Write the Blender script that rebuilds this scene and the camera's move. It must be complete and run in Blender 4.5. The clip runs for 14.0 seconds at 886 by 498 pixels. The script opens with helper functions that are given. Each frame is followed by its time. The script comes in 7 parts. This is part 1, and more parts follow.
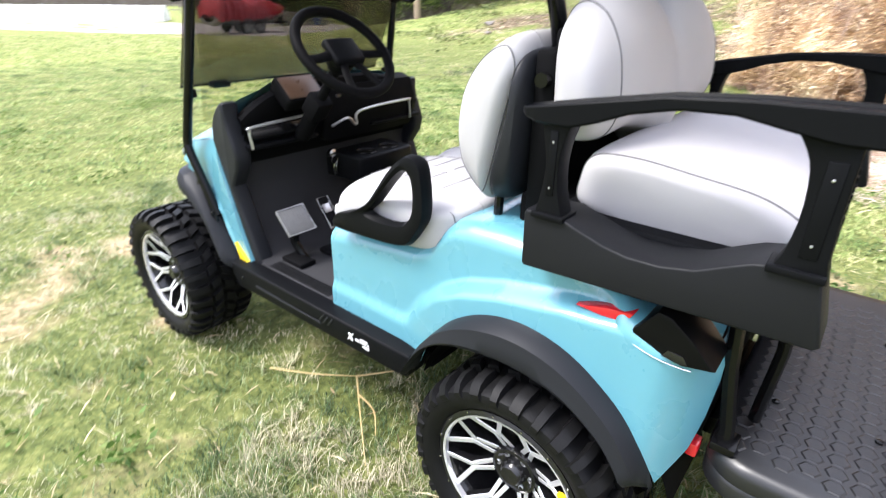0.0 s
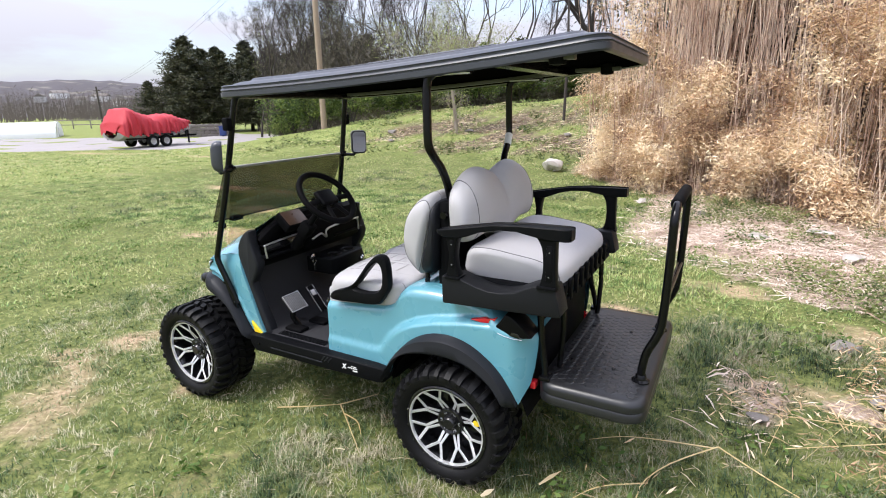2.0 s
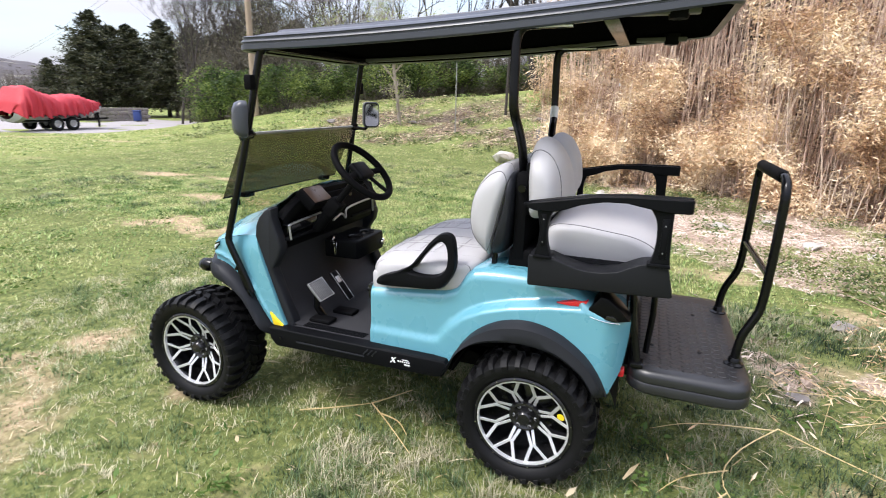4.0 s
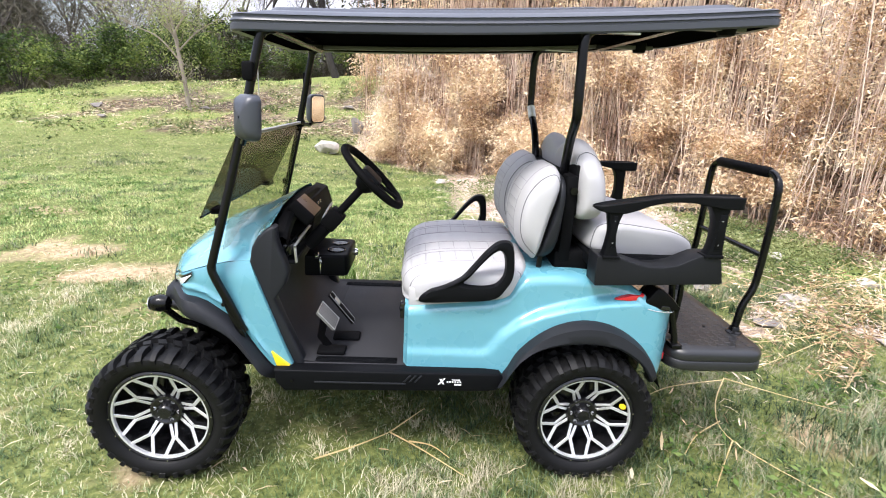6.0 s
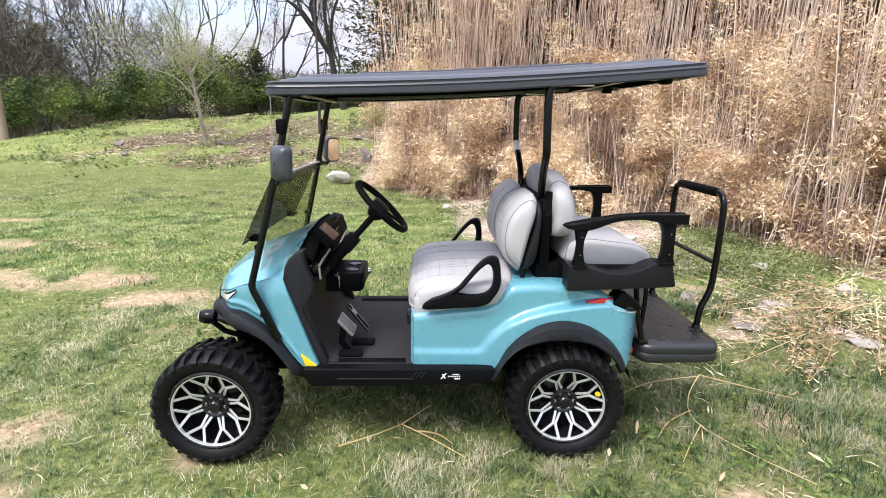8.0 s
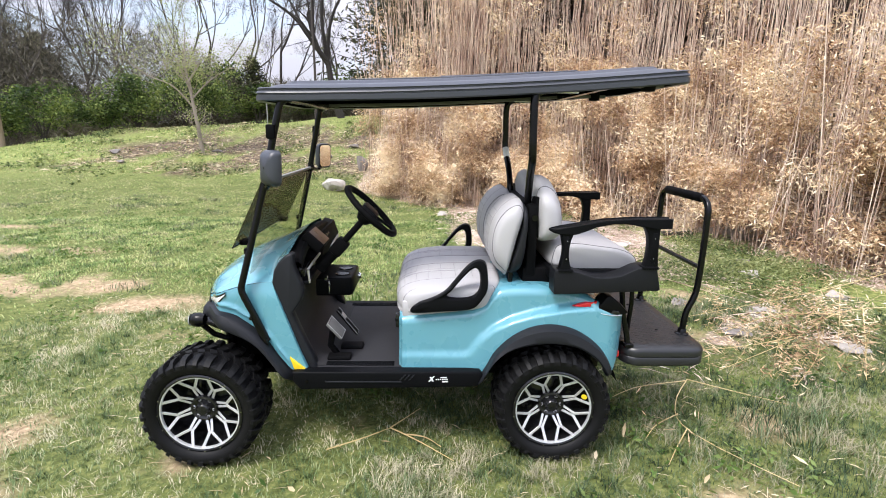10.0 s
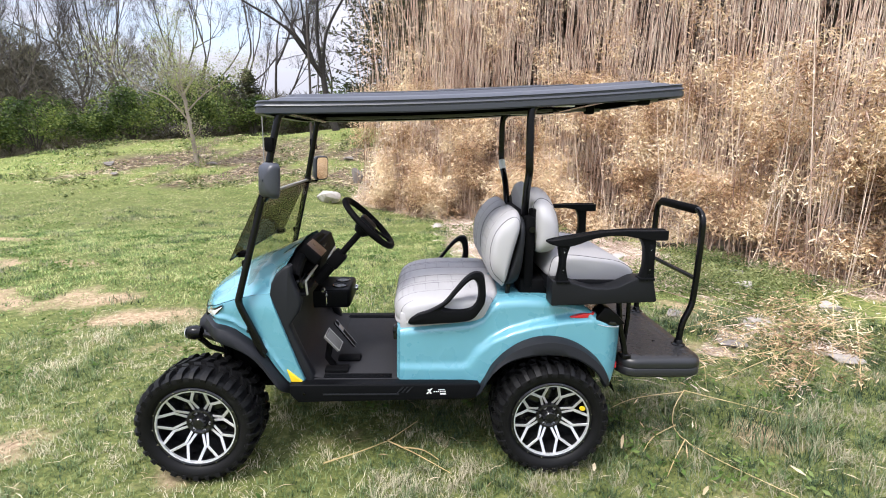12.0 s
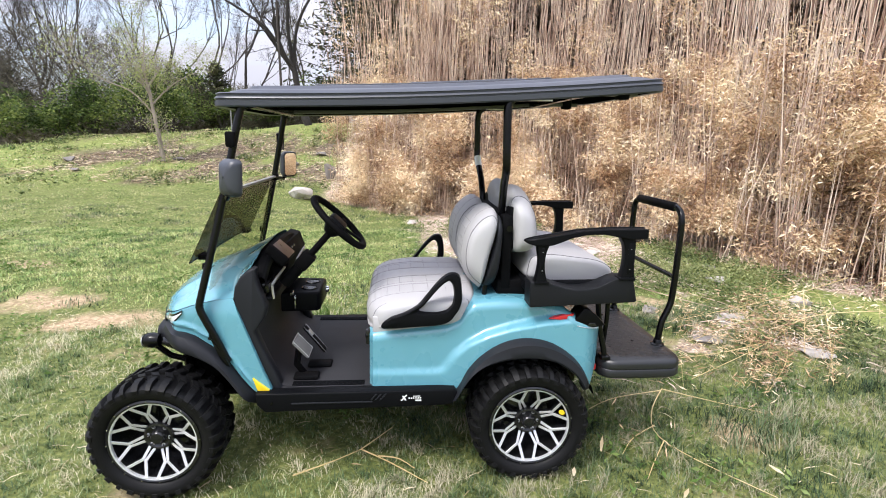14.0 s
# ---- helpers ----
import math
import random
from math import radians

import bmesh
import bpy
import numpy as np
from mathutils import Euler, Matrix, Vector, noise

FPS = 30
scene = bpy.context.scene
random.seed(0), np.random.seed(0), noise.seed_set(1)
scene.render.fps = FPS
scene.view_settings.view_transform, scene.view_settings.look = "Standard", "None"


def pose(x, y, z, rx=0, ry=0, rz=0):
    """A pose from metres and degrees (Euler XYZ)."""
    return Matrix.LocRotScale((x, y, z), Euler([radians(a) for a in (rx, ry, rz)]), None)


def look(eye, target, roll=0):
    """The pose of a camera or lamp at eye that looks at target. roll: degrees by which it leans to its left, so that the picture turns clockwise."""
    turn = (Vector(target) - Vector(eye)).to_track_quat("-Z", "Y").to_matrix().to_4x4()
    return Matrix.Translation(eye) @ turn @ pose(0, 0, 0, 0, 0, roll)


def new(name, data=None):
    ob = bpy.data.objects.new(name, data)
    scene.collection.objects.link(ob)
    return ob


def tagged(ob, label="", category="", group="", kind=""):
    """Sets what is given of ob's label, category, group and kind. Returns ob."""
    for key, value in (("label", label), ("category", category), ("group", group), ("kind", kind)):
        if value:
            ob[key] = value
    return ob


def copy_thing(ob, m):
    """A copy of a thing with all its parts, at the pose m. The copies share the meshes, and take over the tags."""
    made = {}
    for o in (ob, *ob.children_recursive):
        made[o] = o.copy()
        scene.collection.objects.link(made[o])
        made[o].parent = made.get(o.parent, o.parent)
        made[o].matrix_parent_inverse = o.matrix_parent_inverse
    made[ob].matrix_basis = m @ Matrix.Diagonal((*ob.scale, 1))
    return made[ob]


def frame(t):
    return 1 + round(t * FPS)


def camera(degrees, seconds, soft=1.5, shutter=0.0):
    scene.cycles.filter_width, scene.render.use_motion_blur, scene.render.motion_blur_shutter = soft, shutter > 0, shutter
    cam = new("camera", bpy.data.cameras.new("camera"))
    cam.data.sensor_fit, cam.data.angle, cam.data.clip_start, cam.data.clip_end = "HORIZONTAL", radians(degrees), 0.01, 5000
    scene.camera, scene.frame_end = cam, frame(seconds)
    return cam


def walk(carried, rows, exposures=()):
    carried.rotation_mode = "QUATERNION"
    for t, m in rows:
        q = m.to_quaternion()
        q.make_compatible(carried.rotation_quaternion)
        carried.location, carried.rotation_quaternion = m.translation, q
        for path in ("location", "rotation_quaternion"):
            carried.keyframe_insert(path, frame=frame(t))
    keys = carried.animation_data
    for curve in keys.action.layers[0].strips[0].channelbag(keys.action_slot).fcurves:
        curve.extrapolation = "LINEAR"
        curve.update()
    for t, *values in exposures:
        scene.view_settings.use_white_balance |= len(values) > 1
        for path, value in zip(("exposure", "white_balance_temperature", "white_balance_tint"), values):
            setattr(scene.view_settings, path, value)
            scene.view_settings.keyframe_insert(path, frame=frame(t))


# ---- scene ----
cam = camera(81.0, 14.0, soft=1.0, shutter=0.35)
PATH = [
    (0, (1.3, -0.844, 1.341), (0.149, 0.551, 0.486), 0.5),
    (0.5, (1.229, -1.075, 1.458), (0.296, 0.549, 0.756), -0.6),
    (1, (1.478, -1.467, 1.585), (0.531, 0.202, 1.022), -1.0),
    (1.5, (1.742, -1.665, 1.591), (0.779, 0.005, 1.059), -0.4),
    (2, (1.84, -1.802, 1.661), (0.891, -0.123, 1.132), -1.1),
    (2.5, (1.743, -1.935, 1.678), (0.842, -0.235, 1.132), -0.9),
    (3, (1.639, -2.033, 1.682), (0.763, -0.324, 1.125), -0.3),
    (3.2, (1.592, -2.024, 1.652), (0.73, -0.308, 1.093), 0.2),
    (5.3, (0.38, -1.623, 1.466), (0.221, 0.301, 0.944), 1.2),
    (5.5, (0.297, -1.664, 1.476), (0.227, 0.265, 0.953), 1.7),
    (6, (0.137, -1.884, 1.542), (0.228, 0.031, 0.975), 2.8),
    (6.5, (0.151, -2.11, 1.592), (0.239, -0.19, 1.038), 2.3),
    (7, (0.195, -2.259, 1.627), (0.25, -0.328, 1.109), 1.3),
    (7.5, (0.175, -2.294, 1.627), (0.22, -0.356, 1.133), 0.8),
    (10, (0.224, -2.341, 1.613), (0.282, -0.393, 1.165), 0.9),
    (10.5, (0.221, -2.347, 1.609), (0.288, -0.395, 1.177), 1.1),
    (11, (0.217, -2.358, 1.612), (0.294, -0.403, 1.195), 1.0),
    (11.5, (0.214, -2.354, 1.615), (0.289, -0.398, 1.205), 0.9),
    (12, (0.208, -2.349, 1.614), (0.287, -0.392, 1.211), 0.9),
    (12.5, (0.216, -2.342, 1.619), (0.3, -0.385, 1.216), 1.0),
    (13, (0.216, -2.334, 1.614), (0.305, -0.378, 1.209), 0.8),
    (13.5, (0.236, -2.309, 1.61), (0.358, -0.356, 1.195), 0.7),
    (14, (0.216, -2.241, 1.614), (0.391, -0.293, 1.196), 1.1),
]
EXPOSURES = [(0, 1.54), (0.5, 1.40), (1.0, 1.13), (1.5, 0.91), (2.0, 0.78), (3.0, 0.74), (5.5, 1.22), (6.0, 1.18), (6.5, 1.09), (7.5, 0.95), (10.0, 0.85), (14.0, 0.85)]
walk(cam, [(t, look(eye, target, roll)) for t, eye, target, roll in PATH], EXPOSURES)


# ---- world and light ----
SUN_ELEV, SUN_AZ = 57.0, 228.0      # degrees; azimuth counted from +x towards +y, where the light comes from
world = bpy.data.worlds.new("sky")
scene.world = world
world.use_nodes = True
wn, wl = world.node_tree.nodes, world.node_tree.links
wn.clear()
w_out = wn.new("ShaderNodeOutputWorld")
w_bg = wn.new("ShaderNodeBackground")
w_sky = wn.new("ShaderNodeTexSky")
w_sky.sky_type = "NISHITA"
w_sky.sun_disc = False
w_sky.sun_elevation = radians(SUN_ELEV)
w_sky.sun_rotation = radians(90 - SUN_AZ)
w_sky.air_density, w_sky.dust_density, w_sky.ozone_density = 1.0, 2.0, 1.5
w_geo = wn.new("ShaderNodeTexCoord")
w_map = wn.new("ShaderNodeMapping")
w_map.inputs["Scale"].default_value = (1.0, 1.0, 4.5)
w_noise = wn.new("ShaderNodeTexNoise")
w_noise.inputs["Scale"].default_value = 2.2
w_noise.inputs["Detail"].default_value = 7
w_noise.inputs["Roughness"].default_value = 0.55
w_ramp = wn.new("ShaderNodeValToRGB")
w_ramp.color_ramp.elements[0].position, w_ramp.color_ramp.elements[0].color = 0.38, (0.38, 0.38, 0.38, 1)
w_ramp.color_ramp.elements[1].position, w_ramp.color_ramp.elements[1].color = 0.54, (1, 1, 1, 1)
w_mix = wn.new("ShaderNodeMix")
w_mix.data_type = "RGBA"
w_mix.inputs["B"].default_value = (2.85, 2.88, 3.35, 1)
w_sep = wn.new("ShaderNodeSeparateXYZ")       # an overcast sky is brighter overhead than at the horizon
w_up = wn.new("ShaderNodeMapRange")
w_up.inputs["From Min"].default_value, w_up.inputs["From Max"].default_value = 0.0, 1.0
w_up.inputs["To Min"].default_value, w_up.inputs["To Max"].default_value = 0.70, 2.65
w_gain = wn.new("ShaderNodeVectorMath")
w_gain.operation = "SCALE"
wl.new(w_geo.outputs["Generated"], w_map.inputs["Vector"])
wl.new(w_map.outputs["Vector"], w_noise.inputs["Vector"])
wl.new(w_noise.outputs["Fac"], w_ramp.inputs["Fac"])
wl.new(w_ramp.outputs["Color"], w_mix.inputs["Factor"])
wl.new(w_sky.outputs["Color"], w_mix.inputs["A"])
wl.new(w_geo.outputs["Generated"], w_sep.inputs["Vector"])
wl.new(w_sep.outputs["Z"], w_up.inputs["Value"])
wl.new(w_mix.outputs["Result"], w_gain.inputs["Vector"])
wl.new(w_up.outputs["Result"], w_gain.inputs["Scale"])
wl.new(w_gain.outputs["Vector"], w_bg.inputs["Color"])
w_bg.inputs["Strength"].default_value = 0.185
wl.new(w_bg.outputs["Background"], w_out.inputs["Surface"])

sun = new("sun", bpy.data.lights.new("sun", "SUN"))
sun.data.energy, sun.data.angle, sun.data.color = 2.1, radians(18), (1.0, 0.97, 0.945)
az, el = radians(SUN_AZ), radians(SUN_ELEV)
sun.matrix_world = look((40 * math.cos(az) * math.cos(el), 40 * math.sin(az) * math.cos(el), 40 * math.sin(el)), (0, 0, 0))



# ---- materials ----
def mat(name, a, b=None, rough=0.5, metal=0.0, scale=8.0, fine=90.0, bump=0.15, dist=0.002, coat=0.0, spec=0.5,
        wear=None, wear_at=0.62, wear_scale=3.0, island=0.0, rand=0.0, trans=0.0):
    """A surface of two colours mixed by coarse and fine noise, with fine relief, wear patches and variation by piece."""
    m = bpy.data.materials.new(name)
    m.use_nodes = True
    n, l = m.node_tree.nodes, m.node_tree.links
    p = n["Principled BSDF"]
    b = b or tuple(c * 0.8 for c in a)
    tc = n.new("ShaderNodeTexCoord")
    big, small = n.new("ShaderNodeTexNoise"), n.new("ShaderNodeTexNoise")
    for t, s in ((big, scale), (small, fine)):
        t.inputs["Scale"].default_value = s
        t.inputs["Detail"].default_value = 5
        l.new(tc.outputs["Object"], t.inputs["Vector"])
    fac = n.new("ShaderNodeMath")
    fac.operation = "MULTIPLY_ADD"
    fac.inputs[1].default_value, fac.inputs[2].default_value = 0.45, 0.0
    l.new(small.outputs["Fac"], fac.inputs[0])
    add = n.new("ShaderNodeMath")
    add.operation = "MULTIPLY_ADD"
    add.inputs[1].default_value = 0.75
    l.new(big.outputs["Fac"], add.inputs[0])
    l.new(fac.outputs[0], add.inputs[2])
    mix = n.new("ShaderNodeMix")
    mix.data_type = "RGBA"
    mix.inputs["A"].default_value, mix.inputs["B"].default_value = (*a, 1), (*b, 1)
    if island:
        geo = n.new("ShaderNodeNewGeometry")
        isl = n.new("ShaderNodeMath")
        isl.operation = "MULTIPLY_ADD"
        isl.inputs[1].default_value = island
        l.new(geo.outputs["Random Per Island"], isl.inputs[0])
        off = n.new("ShaderNodeMath")
        off.operation = "SUBTRACT"
        off.inputs[1].default_value = island * 0.5
        l.new(add.outputs[0], off.inputs[0])
        l.new(off.outputs[0], isl.inputs[2])
        l.new(isl.outputs[0], mix.inputs["Factor"])
    else:
        l.new(add.outputs[0], mix.inputs["Factor"])
    col = mix.outputs["Result"]
    if wear:
        wn_ = n.new("ShaderNodeTexNoise")
        wn_.inputs["Scale"].default_value, wn_.inputs["Detail"].default_value = wear_scale, 6
        l.new(tc.outputs["Object"], wn_.inputs["Vector"])
        r = n.new("ShaderNodeValToRGB")
        r.color_ramp.elements[0].position, r.color_ramp.elements[1].position = wear_at, min(1.0, wear_at + 0.12)
        l.new(wn_.outputs["Fac"], r.inputs["Fac"])
        m2 = n.new("ShaderNodeMix")
        m2.data_type = "RGBA"
        m2.inputs["B"].default_value = (*wear, 1)
        l.new(r.outputs["Color"], m2.inputs["Factor"])
        l.new(col, m2.inputs["A"])
        col = m2.outputs["Result"]
    if rand:
        oi = n.new("ShaderNodeObjectInfo")
        hsv = n.new("ShaderNodeHueSaturation")
        rm = n.new("ShaderNodeMapRange")
        rm.inputs["To Min"].default_value, rm.inputs["To Max"].default_value = 1 - rand, 1 + rand
        l.new(oi.outputs["Random"], rm.inputs["Value"])
        l.new(rm.outputs["Result"], hsv.inputs["Value"])
        l.new(col, hsv.inputs["Color"])
        col = hsv.outputs["Color"]
    l.new(col, p.inputs["Base Color"])
    rr_ = n.new("ShaderNodeMapRange")
    rr_.inputs["To Min"].default_value, rr_.inputs["To Max"].default_value = max(0.02, rough - 0.08), min(1, rough + 0.08)
    l.new(big.outputs["Fac"], rr_.inputs["Value"])
    l.new(rr_.outputs["Result"], p.inputs["Roughness"])
    p.inputs["Metallic"].default_value = metal
    p.inputs["Coat Weight"].default_value = coat
    p.inputs["Coat Roughness"].default_value = 0.06
    p.inputs["Specular IOR Level"].default_value = spec
    if trans:
        p.inputs["Subsurface Weight"].default_value = 0.0
        tr = n.new("ShaderNodeBsdfTranslucent")
        l.new(col, tr.inputs["Color"])
        ms = n.new("ShaderNodeMixShader")
        ms.inputs[0].default_value = trans
        l.new(p.outputs[0], ms.inputs[1])
        l.new(tr.outputs[0], ms.inputs[2])
        l.new(ms.outputs[0], n["Material Output"].inputs["Surface"])
    if bump:
        bp = n.new("ShaderNodeBump")
        bp.inputs["Strength"].default_value, bp.inputs["Distance"].default_value = bump, dist
        l.new(small.outputs["Fac"], bp.inputs["Height"])
        l.new(bp.outputs["Normal"], p.inputs["Normal"])
    return m


def tinted(name, colour, gloss=0.35):
    """Clear or tinted acrylic: coloured transmission with a sharp reflection."""
    m = bpy.data.materials.new(name)
    m.use_nodes = True
    n, l = m.node_tree.nodes, m.node_tree.links
    n.remove(n["Principled BSDF"])
    t, g, mx, fr, pw = n.new("ShaderNodeBsdfTransparent"), n.new("ShaderNodeBsdfGlossy"), n.new("ShaderNodeMixShader"), n.new("ShaderNodeLayerWeight"), n.new("ShaderNodeMath")
    t.inputs["Color"].default_value = (*colour, 1)
    g.inputs["Roughness"].default_value = 0.04
    g.inputs["Color"].default_value = (gloss, gloss, gloss, 1)
    fr.inputs["Blend"].default_value = 0.12
    pw.operation = "MULTIPLY_ADD"
    pw.inputs[1].default_value, pw.inputs[2].default_value = 0.45, 0.015
    l.new(fr.outputs["Facing"], pw.inputs[0])
    l.new(pw.outputs[0], mx.inputs[0])
    l.new(t.outputs[0], mx.inputs[1])
    l.new(g.outputs[0], mx.inputs[2])
    l.new(mx.outputs[0], n["Material Output"].inputs["Surface"])
    return m


TURQ = mat("turquoise_paint", (0.1144, 0.3186, 0.3916), (0.1038, 0.2974, 0.3678), 0.28, coat=0.9, bump=0.02, fine=300)
PLASTIC = mat("textured_black_plastic", (0.0052, 0.0055, 0.0064), (0.0036, 0.0039, 0.0047), 0.45, spec=0.07, fine=600, bump=0.35, dist=0.0006)
FLARE = mat("grey_black_flare_plastic", (0.016, 0.017, 0.0205), (0.0115, 0.0124, 0.015), 0.48, spec=0.2, fine=600, bump=0.3, dist=0.0006)
PODMAT = mat("pod_black_plastic", (0.0105, 0.011, 0.0128), (0.0075, 0.008, 0.0095), 0.48, spec=0.16, fine=600, bump=0.3, dist=0.0006)
MATTE = mat("matte_black", (0.0055, 0.0055, 0.006), (0.004, 0.004, 0.0045), 0.6, spec=0.04, fine=400, bump=0.3, dist=0.0006)
STEEL = mat("black_powder_coat", (0.004, 0.004, 0.0045), (0.003, 0.003, 0.0035), 0.20, spec=0.22, fine=500, bump=0.08, dist=0.0004)
ROOF = mat("charcoal_roof_plastic", (0.043, 0.046, 0.057), (0.033, 0.036, 0.046), 0.36, fine=500, bump=0.25, dist=0.0006)
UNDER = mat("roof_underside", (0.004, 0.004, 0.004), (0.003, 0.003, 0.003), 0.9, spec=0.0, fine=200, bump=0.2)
ROOFRAIL = mat("dull_roof_rail", (0.11, 0.11, 0.105), (0.08, 0.08, 0.075), 0.55, fine=200, bump=0.1)
RAIL = mat("grey_rail", (0.30, 0.30, 0.28), (0.22, 0.22, 0.21), 0.5, fine=200, bump=0.1)
VINYL = mat("light_grey_vinyl", (0.437, 0.426, 0.434), (0.386, 0.376, 0.383), 0.56, fine=700, bump=0.3, dist=0.0006, scale=5)
SEAM = mat("dark_grey_piping", (0.13, 0.13, 0.135), None, 0.7)
SEAMLITE = mat("grey_stitching", (0.31, 0.305, 0.31), None, 0.7)
RUBBER = mat("tyre_rubber", (0.0042, 0.0042, 0.0046), (0.0075, 0.0075, 0.0078), 0.5, spec=0.16, fine=250, bump=0.4, dist=0.001, wear=(0.02, 0.0185, 0.0165), wear_at=0.70, wear_scale=9)
ALLOY = mat("machined_alloy", (0.82, 0.82, 0.84), (0.70, 0.70, 0.73), 0.30, metal=0.6, fine=500, bump=0.05, dist=0.0004)
GLOSSBLACK = mat("gloss_black", (0.010, 0.010, 0.011), None, 0.16, bump=0.02)
CHROME = mat("chrome", (0.8, 0.8, 0.8), (0.7, 0.7, 0.7), 0.12, metal=1.0, bump=0.0)
SILVER = mat("silver_trim", (0.55, 0.55, 0.56), (0.45, 0.45, 0.46), 0.3, metal=0.8, bump=0.05)
MAT_FLOOR = mat("rubber_floor_mat", (0.0225, 0.0225, 0.0252), (0.03075, 0.03075, 0.033), 0.6, spec=0.15, fine=260, bump=0.5, dist=0.001)
STEPMAT = mat("step_plastic", (0.0070, 0.0073, 0.0084), (0.0100, 0.0104, 0.0116), 0.38, spec=0.58, fine=300, bump=0.2, dist=0.0008)
SMOKED = mat("smoked_lamp", (0.0035, 0.0035, 0.004), None, 0.3, spec=0.10, bump=0.02)
PEDAL = mat("worn_metal_pedal", (0.216, 0.216, 0.216), (0.132, 0.132, 0.132), 0.45, metal=0.4, scale=60, fine=400, bump=0.4, dist=0.001)
YELLOW = mat("yellow_reflector", (0.85, 0.62, 0.02), (0.8, 0.55, 0.02), 0.3, coat=0.5, bump=0.05)
RED = mat("red_reflector", (0.72, 0.022, 0.035), (0.62, 0.015, 0.025), 0.22, coat=0.6, bump=0.05)
WHITE = mat("white_print", (0.8, 0.8, 0.8), (0.7, 0.7, 0.7), 0.5, bump=0.05)
LENS = mat("clear_lamp_lens", (0.75, 0.77, 0.78), (0.6, 0.62, 0.63), 0.1, coat=0.8, bump=0.0)
WOODGRAIN = mat("brown_patterned_screen", (0.045, 0.028, 0.018), (0.09, 0.05, 0.03), 0.3, scale=30, fine=120, bump=0.1)
TINT = tinted("smoked_acrylic", (0.46, 0.44, 0.44))
CLEAR = tinted("clear_acrylic", (0.90, 0.89, 0.83))
MIRROR = mat("mirror_glass", (0.9, 0.9, 0.9), (0.9, 0.9, 0.9), 0.03, metal=1.0, bump=0.0)


# ---- mesh helpers ----
YC = 0.54     # the cart's centre line


class Geo:
    """Collects vertices, faces and a material slot for each face."""

    def __init__(self):
        self.v, self.f, self.s = [], [], []

    def add(self, verts, faces, slot=0):
        k = len(self.v)
        self.v.extend(tuple(map(float, p)) for p in verts)
        self.f.extend(tuple(i + k for i in f) for f in faces)
        self.s.extend([slot] * len(faces))
        return self

    def mirrored(self):
        g = Geo()
        g.v = [(x, 2 * YC - y, z) for x, y, z in self.v]
        g.f = [tuple(reversed(f)) for f in self.f]
        g.s = list(self.s)
        return g

    def moved(self, m):
        g = Geo()
        g.v = [tuple(m @ Vector(p)) for p in self.v]
        g.f, g.s = list(self.f), list(self.s)
        return g

    def join(self, o):
        k = len(self.v)
        self.v += o.v
        self.f += [tuple(i + k for i in f) for f in o.f]
        self.s += o.s
        return self


def mesh_of(name, geo, mats, smooth=40):
    me = bpy.data.meshes.new(name)
    me.from_pydata(geo.v, [], geo.f)
    for m in (mats if isinstance(mats, (list, tuple)) else [mats]):
        me.materials.append(m)
    if any(geo.s):
        me.polygons.foreach_set("material_index", geo.s)
    if smooth:
        me.polygons.foreach_set("use_smooth", [True] * len(me.polygons))
        me.update()
        me.set_sharp_from_angle(angle=radians(smooth))
    me.update()
    return me


def part(name, geo, mats, parent, label="", smooth=40):
    ob = new(name, mesh_of(name, geo, mats, smooth))
    ob.parent = parent
    root = parent
    while root.parent:
        root = root.parent
    if parent.parent is None:
        ob.matrix_parent_inverse = root.matrix_basis.inverted()
    if label:
        tagged(ob, label=label)
    return ob


def thing(name, at, label, category, group="", kind=""):
    ob = new(name)
    ob.matrix_basis = Matrix.Translation(at)
    ob.empty_display_size = 0.2
    return tagged(ob, label, category, group, kind)


def solo(name, geo, mats, label, category, group="", kind="", smooth=40):
    return tagged(new(name, mesh_of(name, geo, mats, smooth)), label, category, group, kind)


def from_bm(bm):
    g = Geo()
    bm.verts.ensure_lookup_table()
    bm.verts.index_update()
    g.add([v.co for v in bm.verts], [[v.index for v in f.verts] for f in bm.faces])
    bm.free()
    return g


def rbox(lo, hi, r=0.01, seg=2):
    bm = bmesh.new()
    bmesh.ops.create_cube(bm, size=1)
    lo, hi = Vector(lo), Vector(hi)
    for v in bm.verts:
        v.co = Vector([lo[i] + (v.co[i] + 0.5) * (hi[i] - lo[i]) for i in range(3)])
    if r:
        bmesh.ops.bevel(bm, geom=bm.edges[:], offset=r, segments=seg, profile=0.5, affect="EDGES", clamp_overlap=True)
    return from_bm(bm)


def prism(outline, y0, y1, r=0.006, seg=2, axis="y"):
    """A closed outline, in x and z (axis y), x and y (axis z) or y and z (axis x), pushed out from y0 to y1, with its edges rounded."""
    bm = bmesh.new()
    place = {"y": lambda a, b, c: (a, c, b), "z": lambda a, b, c: (a, b, c), "x": lambda a, b, c: (c, a, b)}[axis]
    lo = [bm.verts.new(place(a, b, y0)) for a, b in outline]
    hi = [bm.verts.new(place(a, b, y1)) for a, b in outline]
    n = len(outline)
    f0, f1 = bm.faces.new(lo), bm.faces.new(hi)
    for i in range(n):
        bm.faces.new((lo[i], lo[(i + 1) % n], hi[(i + 1) % n], hi[i]))
    bmesh.ops.recalc_face_normals(bm, faces=bm.faces[:])
    if r:
        es = list({e for f in (f0, f1) for e in f.edges})
        bmesh.ops.bevel(bm, geom=es, offset=r, segments=seg, profile=0.5, affect="EDGES", clamp_overlap=True)
    bmesh.ops.recalc_face_normals(bm, faces=bm.faces[:])
    return from_bm(bm)


